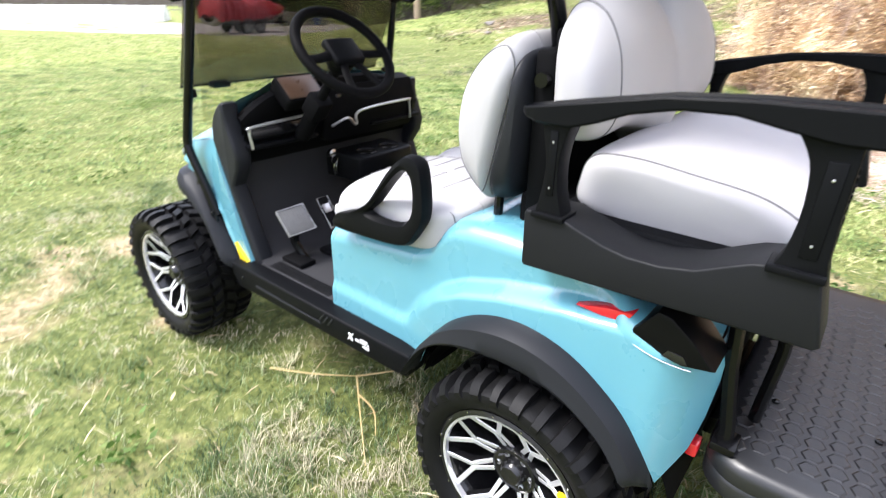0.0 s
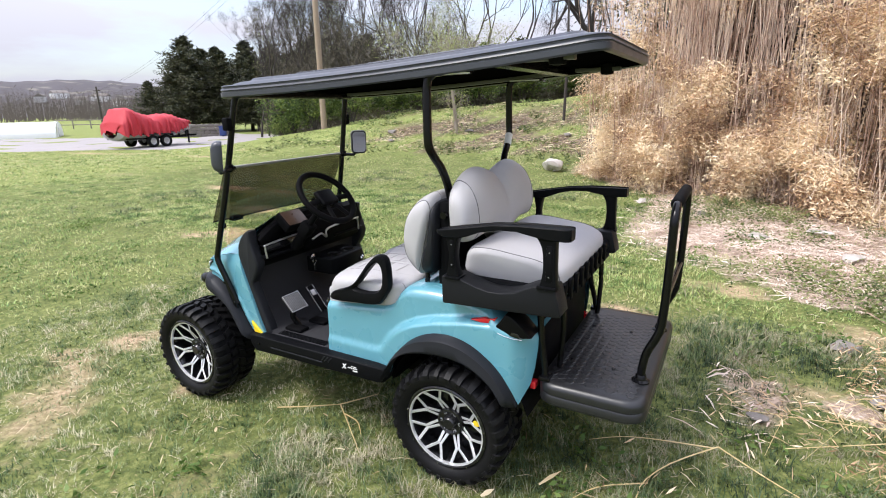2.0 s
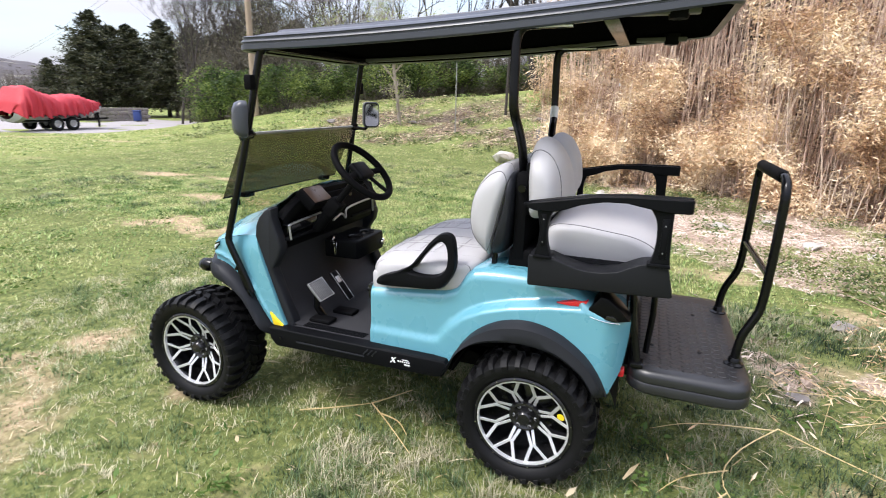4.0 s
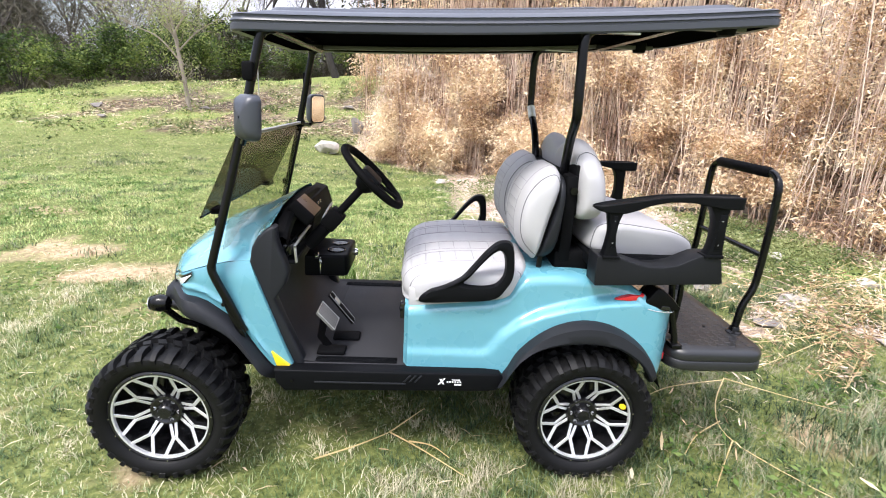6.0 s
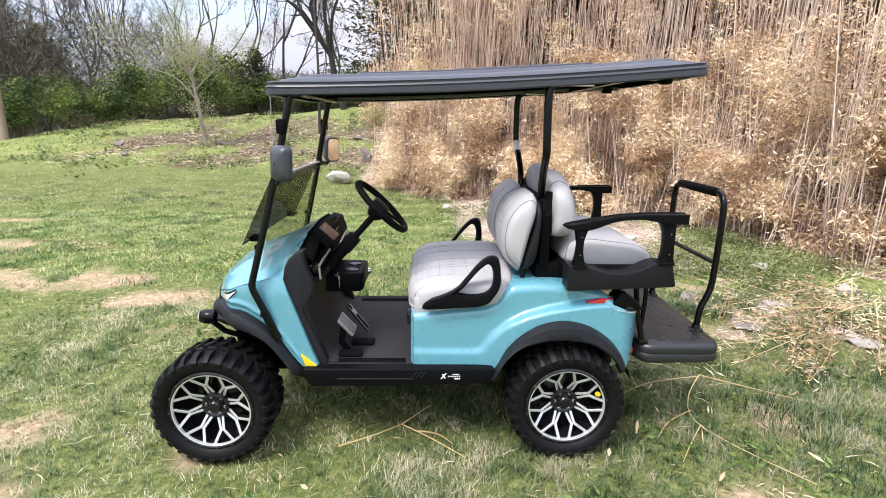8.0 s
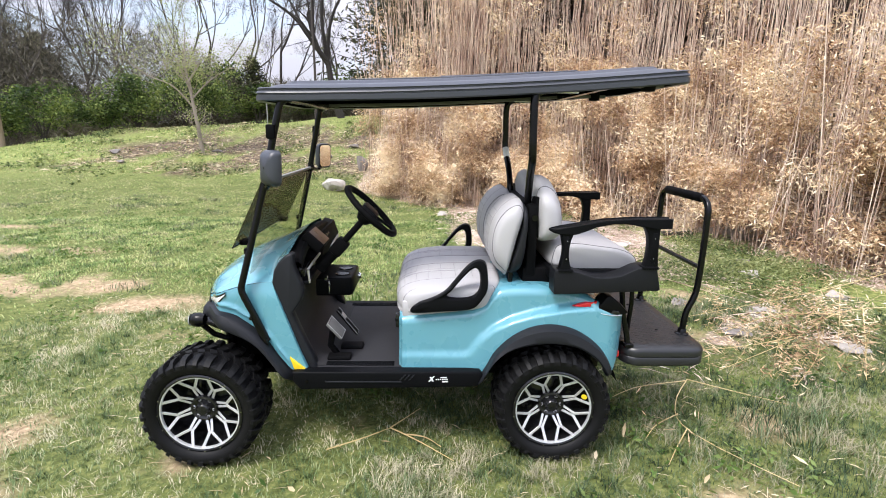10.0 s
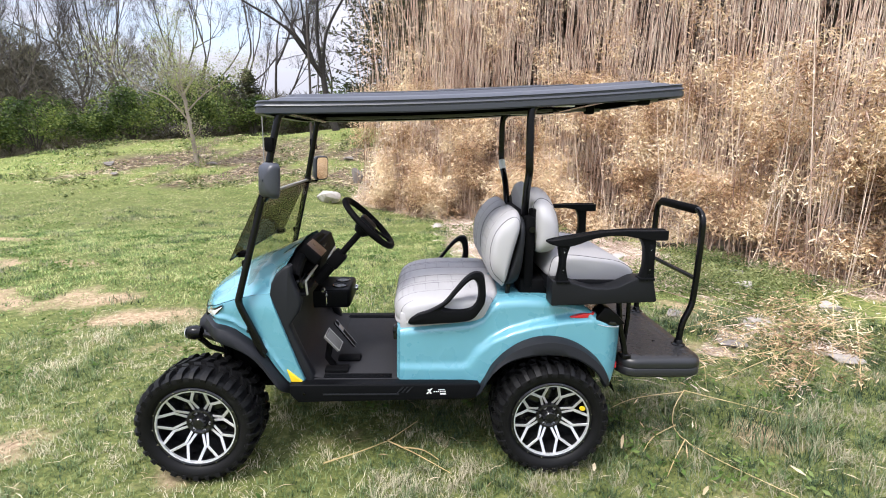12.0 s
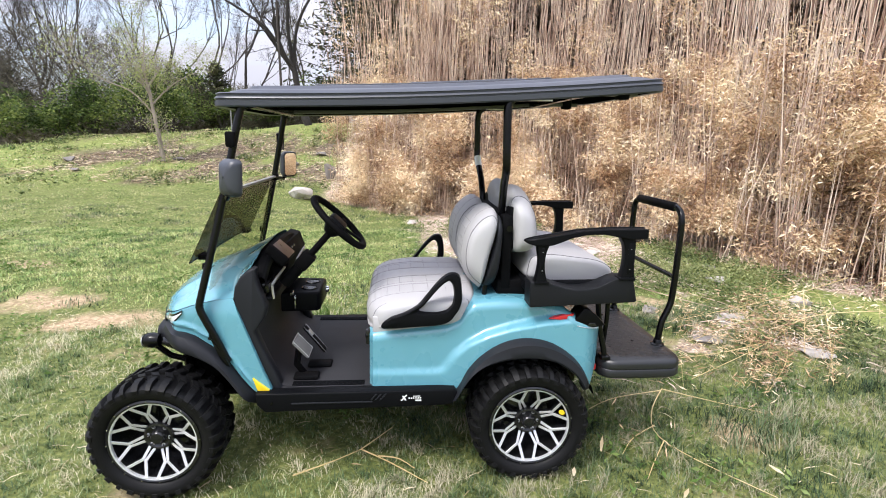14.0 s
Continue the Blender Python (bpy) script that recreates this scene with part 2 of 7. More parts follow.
def grid(P, close_u=False, close_v=False, flip=False):
    P = np.asarray(P, float)
    n, m = P.shape[:2]
    fs = []
    for i in range(n if close_u else n - 1):
        for j in range(m if close_v else m - 1):
            a, b, c, d = i * m + j, ((i + 1) % n) * m + j, ((i + 1) % n) * m + (j + 1) % m, i * m + (j + 1) % m
            fs.append((a, d, c, b) if flip else (a, b, c, d))
    return Geo().add(P.reshape(-1, 3), fs)


def spline(points, n, closed=False):
    """Catmull-Rom through the points."""
    p = np.asarray(points, float)
    k = len(p)
    out = []
    spans = k if closed else k - 1
    for t in np.linspace(0, spans, n, endpoint=not closed):
        i = min(int(t), spans - 1)
        f = t - i
        if closed:
            q = [p[(i + j) % k] for j in (-1, 0, 1, 2)]
        else:
            q = [p[max(i - 1, 0)], p[i], p[i + 1], p[min(i + 2, k - 1)]]
        out.append(0.5 * (2 * q[1] + (q[2] - q[0]) * f + (2 * q[0] - 5 * q[1] + 4 * q[2] - q[3]) * f * f + (3 * q[1] - q[0] - 3 * q[2] + q[3]) * f ** 3))
    return np.array(out)


def tube(path, r, sides=10, closed=False, caps=True, flat=1.0):
    """A tube along a path; r may be a number or one for each point; flat squeezes it along its second axis."""
    p = np.asarray(path, float)
    n = len(p)
    r = np.full(n, r) if np.isscalar(r) else np.asarray(r)
    d = np.roll(p, -1, 0) - np.roll(p, 1, 0)
    if not closed:
        d[0], d[-1] = p[1] - p[0], p[-1] - p[-2]
    d /= np.linalg.norm(d, axis=1)[:, None] + 1e-12
    up = np.array([0, 0, 1.0]) if abs(d[0][2]) < 0.9 else np.array([0, 1.0, 0])
    u = np.cross(d[0], up)
    u /= np.linalg.norm(u)
    rings = []
    for i in range(n):
        u = u - d[i] * (u @ d[i])
        u /= np.linalg.norm(u)
        w = np.cross(d[i], u)
        a = np.linspace(0, 2 * np.pi, sides, endpoint=False)
        rings.append(p[i] + r[i] * (np.cos(a)[:, None] * u + flat * np.sin(a)[:, None] * w))
    g = grid(rings, closed, True)
    if caps and not closed:
        g.f += [tuple(range(sides)), tuple(range((n - 1) * sides + sides - 1, (n - 1) * sides - 1, -1))]
        g.s += [0, 0]
    return g


def revolve(profile, centre, n=48, axis="y", close=False):
    """A profile of (radius, along) turned about an axis through centre."""
    P = []
    for a in np.linspace(0, 2 * np.pi, n, endpoint=False):
        c, s = math.cos(a), math.sin(a)
        row = []
        for r, h in profile:
            q = {"y": (r * c, h, r * s), "z": (r * c, r * s, h), "x": (h, r * c, r * s)}[axis]
            row.append([centre[i] + q[i] for i in range(3)])
        P.append(row)
    return grid(P, True, close, flip=(axis != "y"))


def smoothstep(a, b, x):
    t = np.clip((np.asarray(x, float) - a) / (b - a), 0, 1)
    return t * t * (3 - 2 * t)


def cushion(profile, y0, y1, ny=28, n=56, power=5.0, grooves=(), inner=0.0, lift=None):
    """A padded form: a closed profile in x and z, carried from y0 to y1 and rounded off at both ends. grooves: (place along the profile, depth, span in y)."""
    pr = spline(profile, n, True)
    c = pr.mean(0)
    rows = []
    for u in np.sin(np.linspace(-math.pi / 2, math.pi / 2, ny)):
        k = max(0.0, 1 - abs(u) ** power) ** (1 / power)
        k = max(k, 0.02)
        y = (y0 + y1) / 2 + u * (y1 - y0) / 2
        q = c + (pr - c) * (1 - (1 - k) * 0.85 if inner else k)
        for place, depth, span in grooves:
            if span[0] < (u + 1) / 2 < span[1]:
                w = np.arange(n) / n
                q = q + (c - q) * (depth * np.exp(-((w - place) / 0.012) ** 2))[:, None]
        dz = lift(u) if lift else 0.0
        rows.append([(x, y, z + dz) for x, z in q])
    g = grid(rows, False, True)
    g.f += [tuple(range(n)), tuple(range(ny * n - 1, (ny - 1) * n - 1, -1))]
    g.s += [0, 0]
    return g


def seam(profile, y, n=60, r=0.0022, k=1.0, lift=0.0):
    pr = spline(profile, n, True)
    c = pr.mean(0)
    return tube([(a, y, b + lift) for a, b in c + (pr - c) * k], r, 5, closed=True)


def pleats(profile, places, y0, y1, r=0.0011):
    """Stitched lines that run across a cushion, one at each place along its profile."""
    pr = spline(profile, 200, True)
    c = pr.mean(0)
    g = Geo()
    for f in places:
        a, b = c + (pr[int(f * 200)] - c) * 1.0015
        g.join(tube([(a, y0, b), (a, (y0 + y1) / 2, b), (a, y1, b)], r, 5))
    return g


def hug(y, y0, y1, power):
    """How far a cushion has drawn in at y, for piping that lies on it."""
    u = (2 * y - y0 - y1) / (y1 - y0)
    return (1 - abs(u) ** power) ** (1 / power) * 1.002


def rounded(x0, x1, y0, y1, r, n=8):
    pts = []
    for cx, cy, a0 in ((x1 - r, y1 - r, 0), (x0 + r, y1 - r, 90), (x0 + r, y0 + r, 180), (x1 - r, y0 + r, 270)):
        for i in range(n + 1):
            a = radians(a0 + 90 * i / n)
            pts.append((cx + r * math.cos(a), cy + r * math.sin(a)))
    return pts


# ---- ground ----
def terrain(x, y):
    """Height of the ground: flat lawn, with a bank that rises behind and runs out to one side."""
    x, y = np.asarray(x, float), np.asarray(y, float)
    crest = np.interp(x, (-22, -19, -16, -14, -12, -9, -6, -2, 40, 90), (0, 0.35, 0.8, 1.1, 1.45, 1.7, 1.95, 2.3, 2.3, 1.0))
    y1 = np.interp(x, (-22, -5, 50), (16.0, 23.5, 24.5))
    t = np.clip((y - 9.5) / (y1 - 9.5), 0, 1)
    bank = crest * (t ** 1.6) * np.interp(y, (-50, 45, 90), (1, 1, 0.3))
    lumps = 0.012 * np.sin(2.1 * x + 0.7 * y) * np.sin(1.7 * y - 0.4 * x) + 0.02 * np.sin(0.5 * x) * np.sin(0.43 * y + 1)
    rough = 0.05 * np.sin(1.3 * x + 2 * np.sin(0.9 * y)) * np.sin(1.9 * y) * np.clip(t * 2, 0, 1)
    near = np.clip((np.hypot(x - 0.2, y - 0.5) - 1.6) / 4, 0, 1)
    dip = 0.28 * smoothstep(-15.0, -27.0, x) * smoothstep(0.0, 10.0, y)
    return bank + rough + lumps * (0.15 + 0.85 * near) - dip


def fbm(x, y, s, seed):
    """Cheap smooth noise between -1 and 1."""
    r = np.random.RandomState(seed)
    out = np.zeros(np.broadcast(x, y).shape)
    amp = 0.0
    for o in range(5):
        f, a = s * 2.0 ** (o * 0.8), 0.62 ** o
        for k in range(3):
            th, ph = r.uniform(0, 6.28, 2)
            u = (x * math.cos(th) + y * math.sin(th)) * f
            v = (-x * math.sin(th) + y * math.cos(th)) * f
            out = out + a * np.sin(u + ph + 1.3 * np.sin(v * 0.8 + ph)) * np.cos(v + 2 * ph) / 1.2
        amp += a
    return np.clip(out / amp, -1, 1)


PATCHES = [(-1.05, -0.05, 0.32, 0.22), (-0.62, 0.35, 0.45, 0.14), (-0.25, -0.25, 0.20, 0.35), (-0.20, 0.25, 0.35, 0.18), (-3.8, 2.9, 1.4, 0.5), (-2.4, 2.3, 0.8, 0.35), (-1.55, 1.6, 0.5, 0.25), (-1.9, 0.2, 0.3, 0.25), (-4.6, 4.4, 1.2, 0.3),
           (-1.5, -0.6, 0.4, 0.3), (-7.5, 6.0, 2.2, 0.35), (-0.1, -0.7, 0.25, 0.3), (-25.0, 12.5, 5.0, 0.5), (-17.0, 11.0, 2.5, 0.4), (0.5, -0.55, 0.22, 0.15),
           (2.3, 1.5, 0.45, 0.30), (2.75, 2.7, 0.6, 0.35), (1.9, 3.3, 0.5, 0.3), (2.15, 0.25, 0.32, 0.25), (3.0, 3.7, 0.5, 0.4), (1.2, 2.4, 0.4, 0.2), (-1.35, -0.8, 0.6, 0.30), (-2.1, -0.25, 0.5, 0.25), (1.7, -0.35, 0.3, 0.2)]


def bare(x, y):
    """How bare the lawn is, from 0 (full grass) to 1 (dry soil and thatch)."""
    b = np.clip(0.55 * fbm(x, y, 1.1, 3) + 0.35 * fbm(x, y, 0.33, 4) - 0.16, 0, 0.65)
    for px, py, rx, ry in PATCHES:
        b = np.maximum(b, (0.85 if px > 0.9 or -2.2 < px < -0.9 else 0.5 if px > -1.8 and py < 1 else 1.15) * np.exp(-((x - px) / rx) ** 2 - ((y - py) / ry) ** 2) * (0.70 + 0.5 * fbm(x, y, 5, 5) + 0.3 * fbm(x, y, 1.7, 6)))
    return np.clip(b, 0, 1)


BED = [(-1.4, 10.9), (0.3, 8.9), (2.0, 8.3), (4.0, 6.6), (4.7, 4.6), (5.0, 3.2), (5.7, 2.6), (8.5, 1.2)]     # front edge of the bamboo


def bed_front(x):
    return np.interp(x, *zip(*BED))


def litter(x, y):
    """Straw and dead leaves: a strip before the bamboo, and the bank."""
    front = np.clip(1.5 - np.abs((y - (bed_front(x) - 1.9)) / 1.9), 0, 1) * smoothstep(0.3, 1.3, x) * smoothstep(4.3, 3.2, x)
    right = np.clip(-0.06 + 1.25 * fbm(x, y, 2.6, 10) + 0.6 * fbm(x, y, 6.0, 11), 0, 0.6) * smoothstep(1.65, 2.4, x) * smoothstep(0.1, 1.2, y) * smoothstep(4.8, 3.8, x) * smoothstep(5.0, 4.0, y)
    bank = smoothstep(13.0, 15.0, y) * smoothstep(22.5, 19.5, y) * smoothstep(-12.5, -7.5, x) * smoothstep(8, 2, x) * 0.12
    under = smoothstep(-0.6, 0.4, y - bed_front(x)) * smoothstep(-2.2, -1.0, x)
    return np.clip(np.maximum(np.maximum(front * 1.1, right), np.maximum(bank, under)) + 0.25 * fbm(x, y, 1.4, 9) * (front + right + bank > 0.15), 0, 1)


def mould(x, y):
    """Bare brown earth and leaf mould on the bank."""
    band = smoothstep(12.3, 14.0, y) * smoothstep(24.0, 20.0, y) * smoothstep(-15.0, -8.0, x) * smoothstep(5, 1, x)
    return np.clip(band * (0.54 + 0.75 * fbm(x, y, 1.2, 15) + 0.55 * fbm(x, y, 4.0, 16)), 0, 1)


def lines(dense0, dense1, step, lo, hi, grow=1.13):
    mid = list(np.arange(dense0, dense1 + 1e-6, step))
    a, s = [], step
    p = dense0
    while p > lo:
        s *= grow
        p -= s
        a.append(p)
    b, s, p = [], step, dense1
    while p < hi:
        s *= grow
        p += s
        b.append(p)
    return np.array(a[::-1] + mid + b)


gx, gy = lines(-4.5, 5.5, 0.07, -1500, 1500), lines(-1.8, 6.0, 0.07, -1200, 1800)
GX, GY = np.meshgrid(gx, gy, indexing="ij")
GZ = terrain(GX, GY)
gm = bpy.data.meshes.new("ground")
ni, nj = GX.shape
idx = np.arange(ni * nj).reshape(ni, nj)
quads = np.stack([idx[:-1, :-1], idx[1:, :-1], idx[1:, 1:], idx[:-1, 1:]], -1).reshape(-1, 4)
gm.vertices.add(ni * nj)
gm.vertices.foreach_set("co", np.stack([GX, GY, GZ], -1).ravel())
gm.loops.add(quads.size)
gm.loops.foreach_set("vertex_index", quads.ravel())
gm.polygons.add(len(quads))
gm.polygons.foreach_set("loop_start", np.arange(0, quads.size, 4))
gm.polygons.foreach_set("use_smooth", np.ones(len(quads), bool))
def turf_shade(x, y):
    """Where grass blades stand: there the thatch colour is darkened for the shade between them."""
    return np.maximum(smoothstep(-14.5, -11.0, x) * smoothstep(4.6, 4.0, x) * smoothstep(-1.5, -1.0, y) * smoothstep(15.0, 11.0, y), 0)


for nm, fn in (("bare", bare), ("litter", litter), ("turf_shade", turf_shade), ("mould", mould)):
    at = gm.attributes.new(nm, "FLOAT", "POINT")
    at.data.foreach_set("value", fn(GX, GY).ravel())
gm.update()
gm.validate()


def ground_material():
    m = bpy.data.materials.new("lawn_soil")
    m.use_nodes = True
    n, l = m.node_tree.nodes, m.node_tree.links
    p = n["Principled BSDF"]
    tc = n.new("ShaderNodeTexCoord")

    def noise_(scale, detail=6, rough=0.6):
        t = n.new("ShaderNodeTexNoise")
        t.inputs["Scale"].default_value, t.inputs["Detail"].default_value, t.inputs["Roughness"].default_value = scale, detail, rough
        l.new(tc.outputs["Object"], t.inputs["Vector"])
        return t.outputs["Fac"]

    def ramp(fac, *stops):
        r = n.new("ShaderNodeValToRGB")
        r.color_ramp.elements[0].position, r.color_ramp.elements[0].color = stops[0][0], (*stops[0][1], 1)
        r.color_ramp.elements[1].position, r.color_ramp.elements[1].color = stops[-1][0], (*stops[-1][1], 1)
        for pos, c in stops[1:-1]:
            e = r.color_ramp.elements.new(pos)
            e.color = (*c, 1)
        l.new(fac, r.inputs["Fac"])
        return r.outputs["Color"]

    def mixc(f, a, b):
        x = n.new("ShaderNodeMix")
        x.data_type = "RGBA"
        l.new(f, x.inputs["Factor"])
        l.new(a, x.inputs["A"])
        l.new(b, x.inputs["B"])
        return x.outputs["Result"]

    def attr(name, noise_out, lo, hi):
        a = n.new("ShaderNodeAttribute")
        a.attribute_name = name
        s = n.new("ShaderNodeMath")
        s.operation = "MULTIPLY_ADD"
        s.inputs[1].default_value = 0.7
        l.new(noise_out, s.inputs[0])
        l.new(a.outputs["Fac"], s.inputs[2])
        r = n.new("ShaderNodeMapRange")
        r.inputs["From Min"].default_value, r.inputs["From Max"].default_value = lo, hi
        l.new(s.outputs[0], r.inputs["Value"])
        return r.outputs["Result"]

    green = ramp(noise_(0.9), (0.25, (0.070, 0.100, 0.034)), (0.5, (0.165, 0.210, 0.070)), (0.75, (0.30, 0.325, 0.125)))
    fine = ramp(noise_(15, 9, 0.75), (0.34, (0.035, 0.048, 0.012)), (0.5, (0.18, 0.205, 0.055)), (0.66, (0.46, 0.45, 0.16)))
    g2 = n.new("ShaderNodeMix")
    g2.data_type = "RGBA"
    g2.inputs["Factor"].default_value = 0.62
    l.new(green, g2.inputs["A"])
    l.new(fine, g2.inputs["B"])
    soil = ramp(noise_(26, 8), (0.25, (0.17, 0.115, 0.07)), (0.5, (0.36, 0.265, 0.165)), (0.75, (0.55, 0.44, 0.29)))
    straw = ramp(noise_(45, 7), (0.3, (0.15, 0.105, 0.080)), (0.5, (0.37, 0.28, 0.215)), (0.72, (0.68, 0.56, 0.46)))
    mottled = noise_(7, 5)
    # thatch colour, darkened to stand for the shade between the grass blades
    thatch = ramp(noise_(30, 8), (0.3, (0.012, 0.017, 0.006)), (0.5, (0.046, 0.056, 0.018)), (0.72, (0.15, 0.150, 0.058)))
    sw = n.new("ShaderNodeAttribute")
    sw.attribute_name = "turf_shade"
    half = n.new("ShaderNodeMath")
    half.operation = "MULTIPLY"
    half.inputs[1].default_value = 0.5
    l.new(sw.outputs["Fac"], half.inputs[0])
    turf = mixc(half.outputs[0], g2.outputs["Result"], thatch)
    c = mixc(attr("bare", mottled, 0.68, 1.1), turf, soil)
    earth = ramp(noise_(9, 8, 0.7), (0.34, (0.028, 0.021, 0.014)), (0.5, (0.115, 0.085, 0.058)), (0.66, (0.34, 0.265, 0.19)))
    c = mixc(attr("mould", mottled, 0.55, 0.95), c, earth)
    c = mixc(attr("litter", mottled, 0.52, 0.85), c, straw)
    l.new(c, p.inputs["Base Color"])
    p.inputs["Roughness"].default_value = 0.95
    p.inputs["Specular IOR Level"].default_value = 0.15
    b = n.new("ShaderNodeBump")
    b.inputs["Strength"].default_value, b.inputs["Distance"].default_value = 0.7, 0.025
    l.new(noise_(22, 8), b.inputs["Height"])
    l.new(b.outputs["Normal"], p.inputs["Normal"])
    return m


LAWN = ground_material()
gm.materials.append(LAWN)
ground = tagged(new("ground", gm), "spring lawn of patchy grass with bare dry soil, rising to a bank", "ground", kind="structure")


def cloud_mesh(name, V, F, material, colour=None):
    """A mesh from arrays: V (n, 3), F (m, k)."""
    me = bpy.data.meshes.new(name)
    V, F = np.asarray(V, np.float32), np.asarray(F, np.int32)
    me.vertices.add(len(V))
    me.vertices.foreach_set("co", V.ravel())
    me.loops.add(F.size)
    me.loops.foreach_set("vertex_index", F.ravel())
    me.polygons.add(len(F))
    me.polygons.foreach_set("loop_start", np.arange(0, F.size, F.shape[1]))
    me.update()
    me.materials.append(material)
    return me


def blades(name, material, label, x0, x1, y0, y1, per_m2, height, width, seed, keep, lean=0.5):
    """Grass blades: bent, tapering strips of three triangles; keep(x, y) is the share of them that stands there and how tall."""
    r = np.random.RandomState(seed)
    n = int((x1 - x0) * (y1 - y0) * per_m2)
    x, y = r.uniform(x0, x1, n), r.uniform(y0, y1, n)
    tuft = r.rand(n) < 0.55
    x[tuft] += 0.05 * np.sin(x[tuft] * 41 + 3 * np.sin(y[tuft] * 17))
    y[tuft] += 0.05 * np.sin(y[tuft] * 37 + 3 * np.sin(x[tuft] * 23))
    share, tall = keep(x, y)
    edge = np.minimum(np.minimum(x - x0, x1 - x), np.minimum(y - y0, y1 - y)) / (0.10 * min(x1 - x0, y1 - y0))
    ok = r.rand(n) < share * np.clip(edge + 0.25, 0, 1)
    x, y, tall = x[ok], y[ok], tall[ok]
    n = len(x)
    z = terrain(x, y) - 0.004
    a, b = r.uniform(0, 2 * np.pi, n), r.uniform(0, 2 * np.pi, n)
    h = height * tall * r.uniform(0.45, 1.25, n)
    w = width * r.uniform(0.6, 1.3, n)
    le = h * lean * r.uniform(0.2, 1.7, n)
    dx, dy = np.cos(a) * le, np.sin(a) * le
    wx, wy = -np.sin(a) * w / 2, np.cos(a) * w / 2
    base = np.stack([x, y, z], 1)
    V = np.stack([base + np.stack([wx, wy, 0 * h], 1), base - np.stack([wx, wy, 0 * h], 1),
                  base + np.stack([dx * 0.35 + wx * 0.8, dy * 0.35 + wy * 0.8, h * 0.6], 1), base + np.stack([dx * 0.35 - wx * 0.8, dy * 0.35 - wy * 0.8, h * 0.6], 1),
                  base + np.stack([dx, dy, h * 0.95], 1)], 1).reshape(-1, 3)
    k = np.arange(n)[:, None] * 5
    F = np.concatenate([k + np.array([[0, 1, 3]]), k + np.array([[0, 3, 2]]), k + np.array([[2, 3, 4]])])
    return tagged(new(name, cloud_mesh(name, V, F, material)), label, "grass", kind="stuff")


def blade_mat(name, *cols, trans=0.35, noise=1.6):
    m = bpy.data.materials.new(name)
    m.use_nodes = True
    n, l = m.node_tree.nodes, m.node_tree.links
    p = n["Principled BSDF"]
    geo, tc, no = n.new("ShaderNodeNewGeometry"), n.new("ShaderNodeTexCoord"), n.new("ShaderNodeTexNoise")
    no.inputs["Scale"].default_value, no.inputs["Detail"].default_value = noise, 5
    l.new(tc.outputs["Object"], no.inputs["Vector"])
    s = n.new("ShaderNodeMath")
    s.operation = "MULTIPLY_ADD"
    s.inputs[1].default_value = 0.50
    st = n.new("ShaderNodeMapRange")
    st.inputs["From Min"].default_value, st.inputs["From Max"].default_value = 0.30, 0.70
    st.inputs["To Min"].default_value, st.inputs["To Max"].default_value = 0.08, 0.96
    l.new(no.outputs["Fac"], st.inputs["Value"])
    l.new(geo.outputs["Random Per Island"], s.inputs[0])
    l.new(st.outputs["Result"], s.inputs[2])
    r = n.new("ShaderNodeValToRGB")
    r.color_ramp.elements[0].position, r.color_ramp.elements[0].color = 0.30, (*cols[0], 1)
    r.color_ramp.elements[1].position, r.color_ramp.elements[1].color = 1.0, (*cols[-1], 1)
    for i, c in enumerate(cols[1:-1]):
        e = r.color_ramp.elements.new(0.30 + 0.70 * (i + 1) / (len(cols) - 1))
        e.color = (*c, 1)
    l.new(s.outputs[0], r.inputs["Fac"])
    l.new(r.outputs["Color"], p.inputs["Base Color"])
    p.inputs["Roughness"].default_value = 0.55
    p.inputs["Specular IOR Level"].default_value = 0.3
    t, mx = n.new("ShaderNodeBsdfTranslucent"), n.new("ShaderNodeMixShader")
    l.new(r.outputs["Color"], t.inputs["Color"])
    mx.inputs[0].default_value = trans
    l.new(p.outputs[0], mx.inputs[1])
    l.new(t.outputs[0], mx.inputs[2])
    l.new(mx.outputs[0], n["Material Output"].inputs["Surface"])
    return m


GRASS = blade_mat("grass_blade", (0.0713, 0.1242, 0.0368), (0.1495, 0.2242, 0.0667), (0.2702, 0.3565, 0.1127), (0.4485, 0.4772, 0.1955), (0.56, 0.52, 0.30), noise=2.4)
GRASS_NEAR = blade_mat("grass_blade_near", (0.024, 0.046, 0.018), (0.062, 0.108, 0.037), (0.126, 0.190, 0.066), (0.245, 0.29, 0.125), (0.58, 0.53, 0.37), trans=0.12, noise=3.5)
GRASS_LUSH = blade_mat("lush_grass_blade", (0.010, 0.022, 0.010), (0.028, 0.056, 0.022), (0.068, 0.114, 0.042), (0.15, 0.19, 0.085), (0.33, 0.30, 0.20), trans=0.10, noise=3.5)
STRAW = blade_mat("dry_straw", (0.20, 0.14, 0.08), (0.36, 0.27, 0.15), (0.52, 0.42, 0.26), (0.62, 0.53, 0.36), trans=0.2)
WEED = blade_mat("weed_leaf", (0.040, 0.085, 0.018), (0.075, 0.14, 0.03), (0.13, 0.21, 0.05), (0.2, 0.27, 0.08), trans=0.35)
WEEDLIGHT = blade_mat("young_weed_leaf", (0.034, 0.056, 0.018), (0.086, 0.120, 0.040), (0.170, 0.208, 0.072), (0.31, 0.33, 0.14), trans=0.25, noise=3.0)
PINKSTRAW = blade_mat("weathered_straw", (0.26, 0.18, 0.13), (0.46, 0.35, 0.275), (0.66, 0.54, 0.45), (0.80, 0.69, 0.60), trans=0.15, noise=2.5)


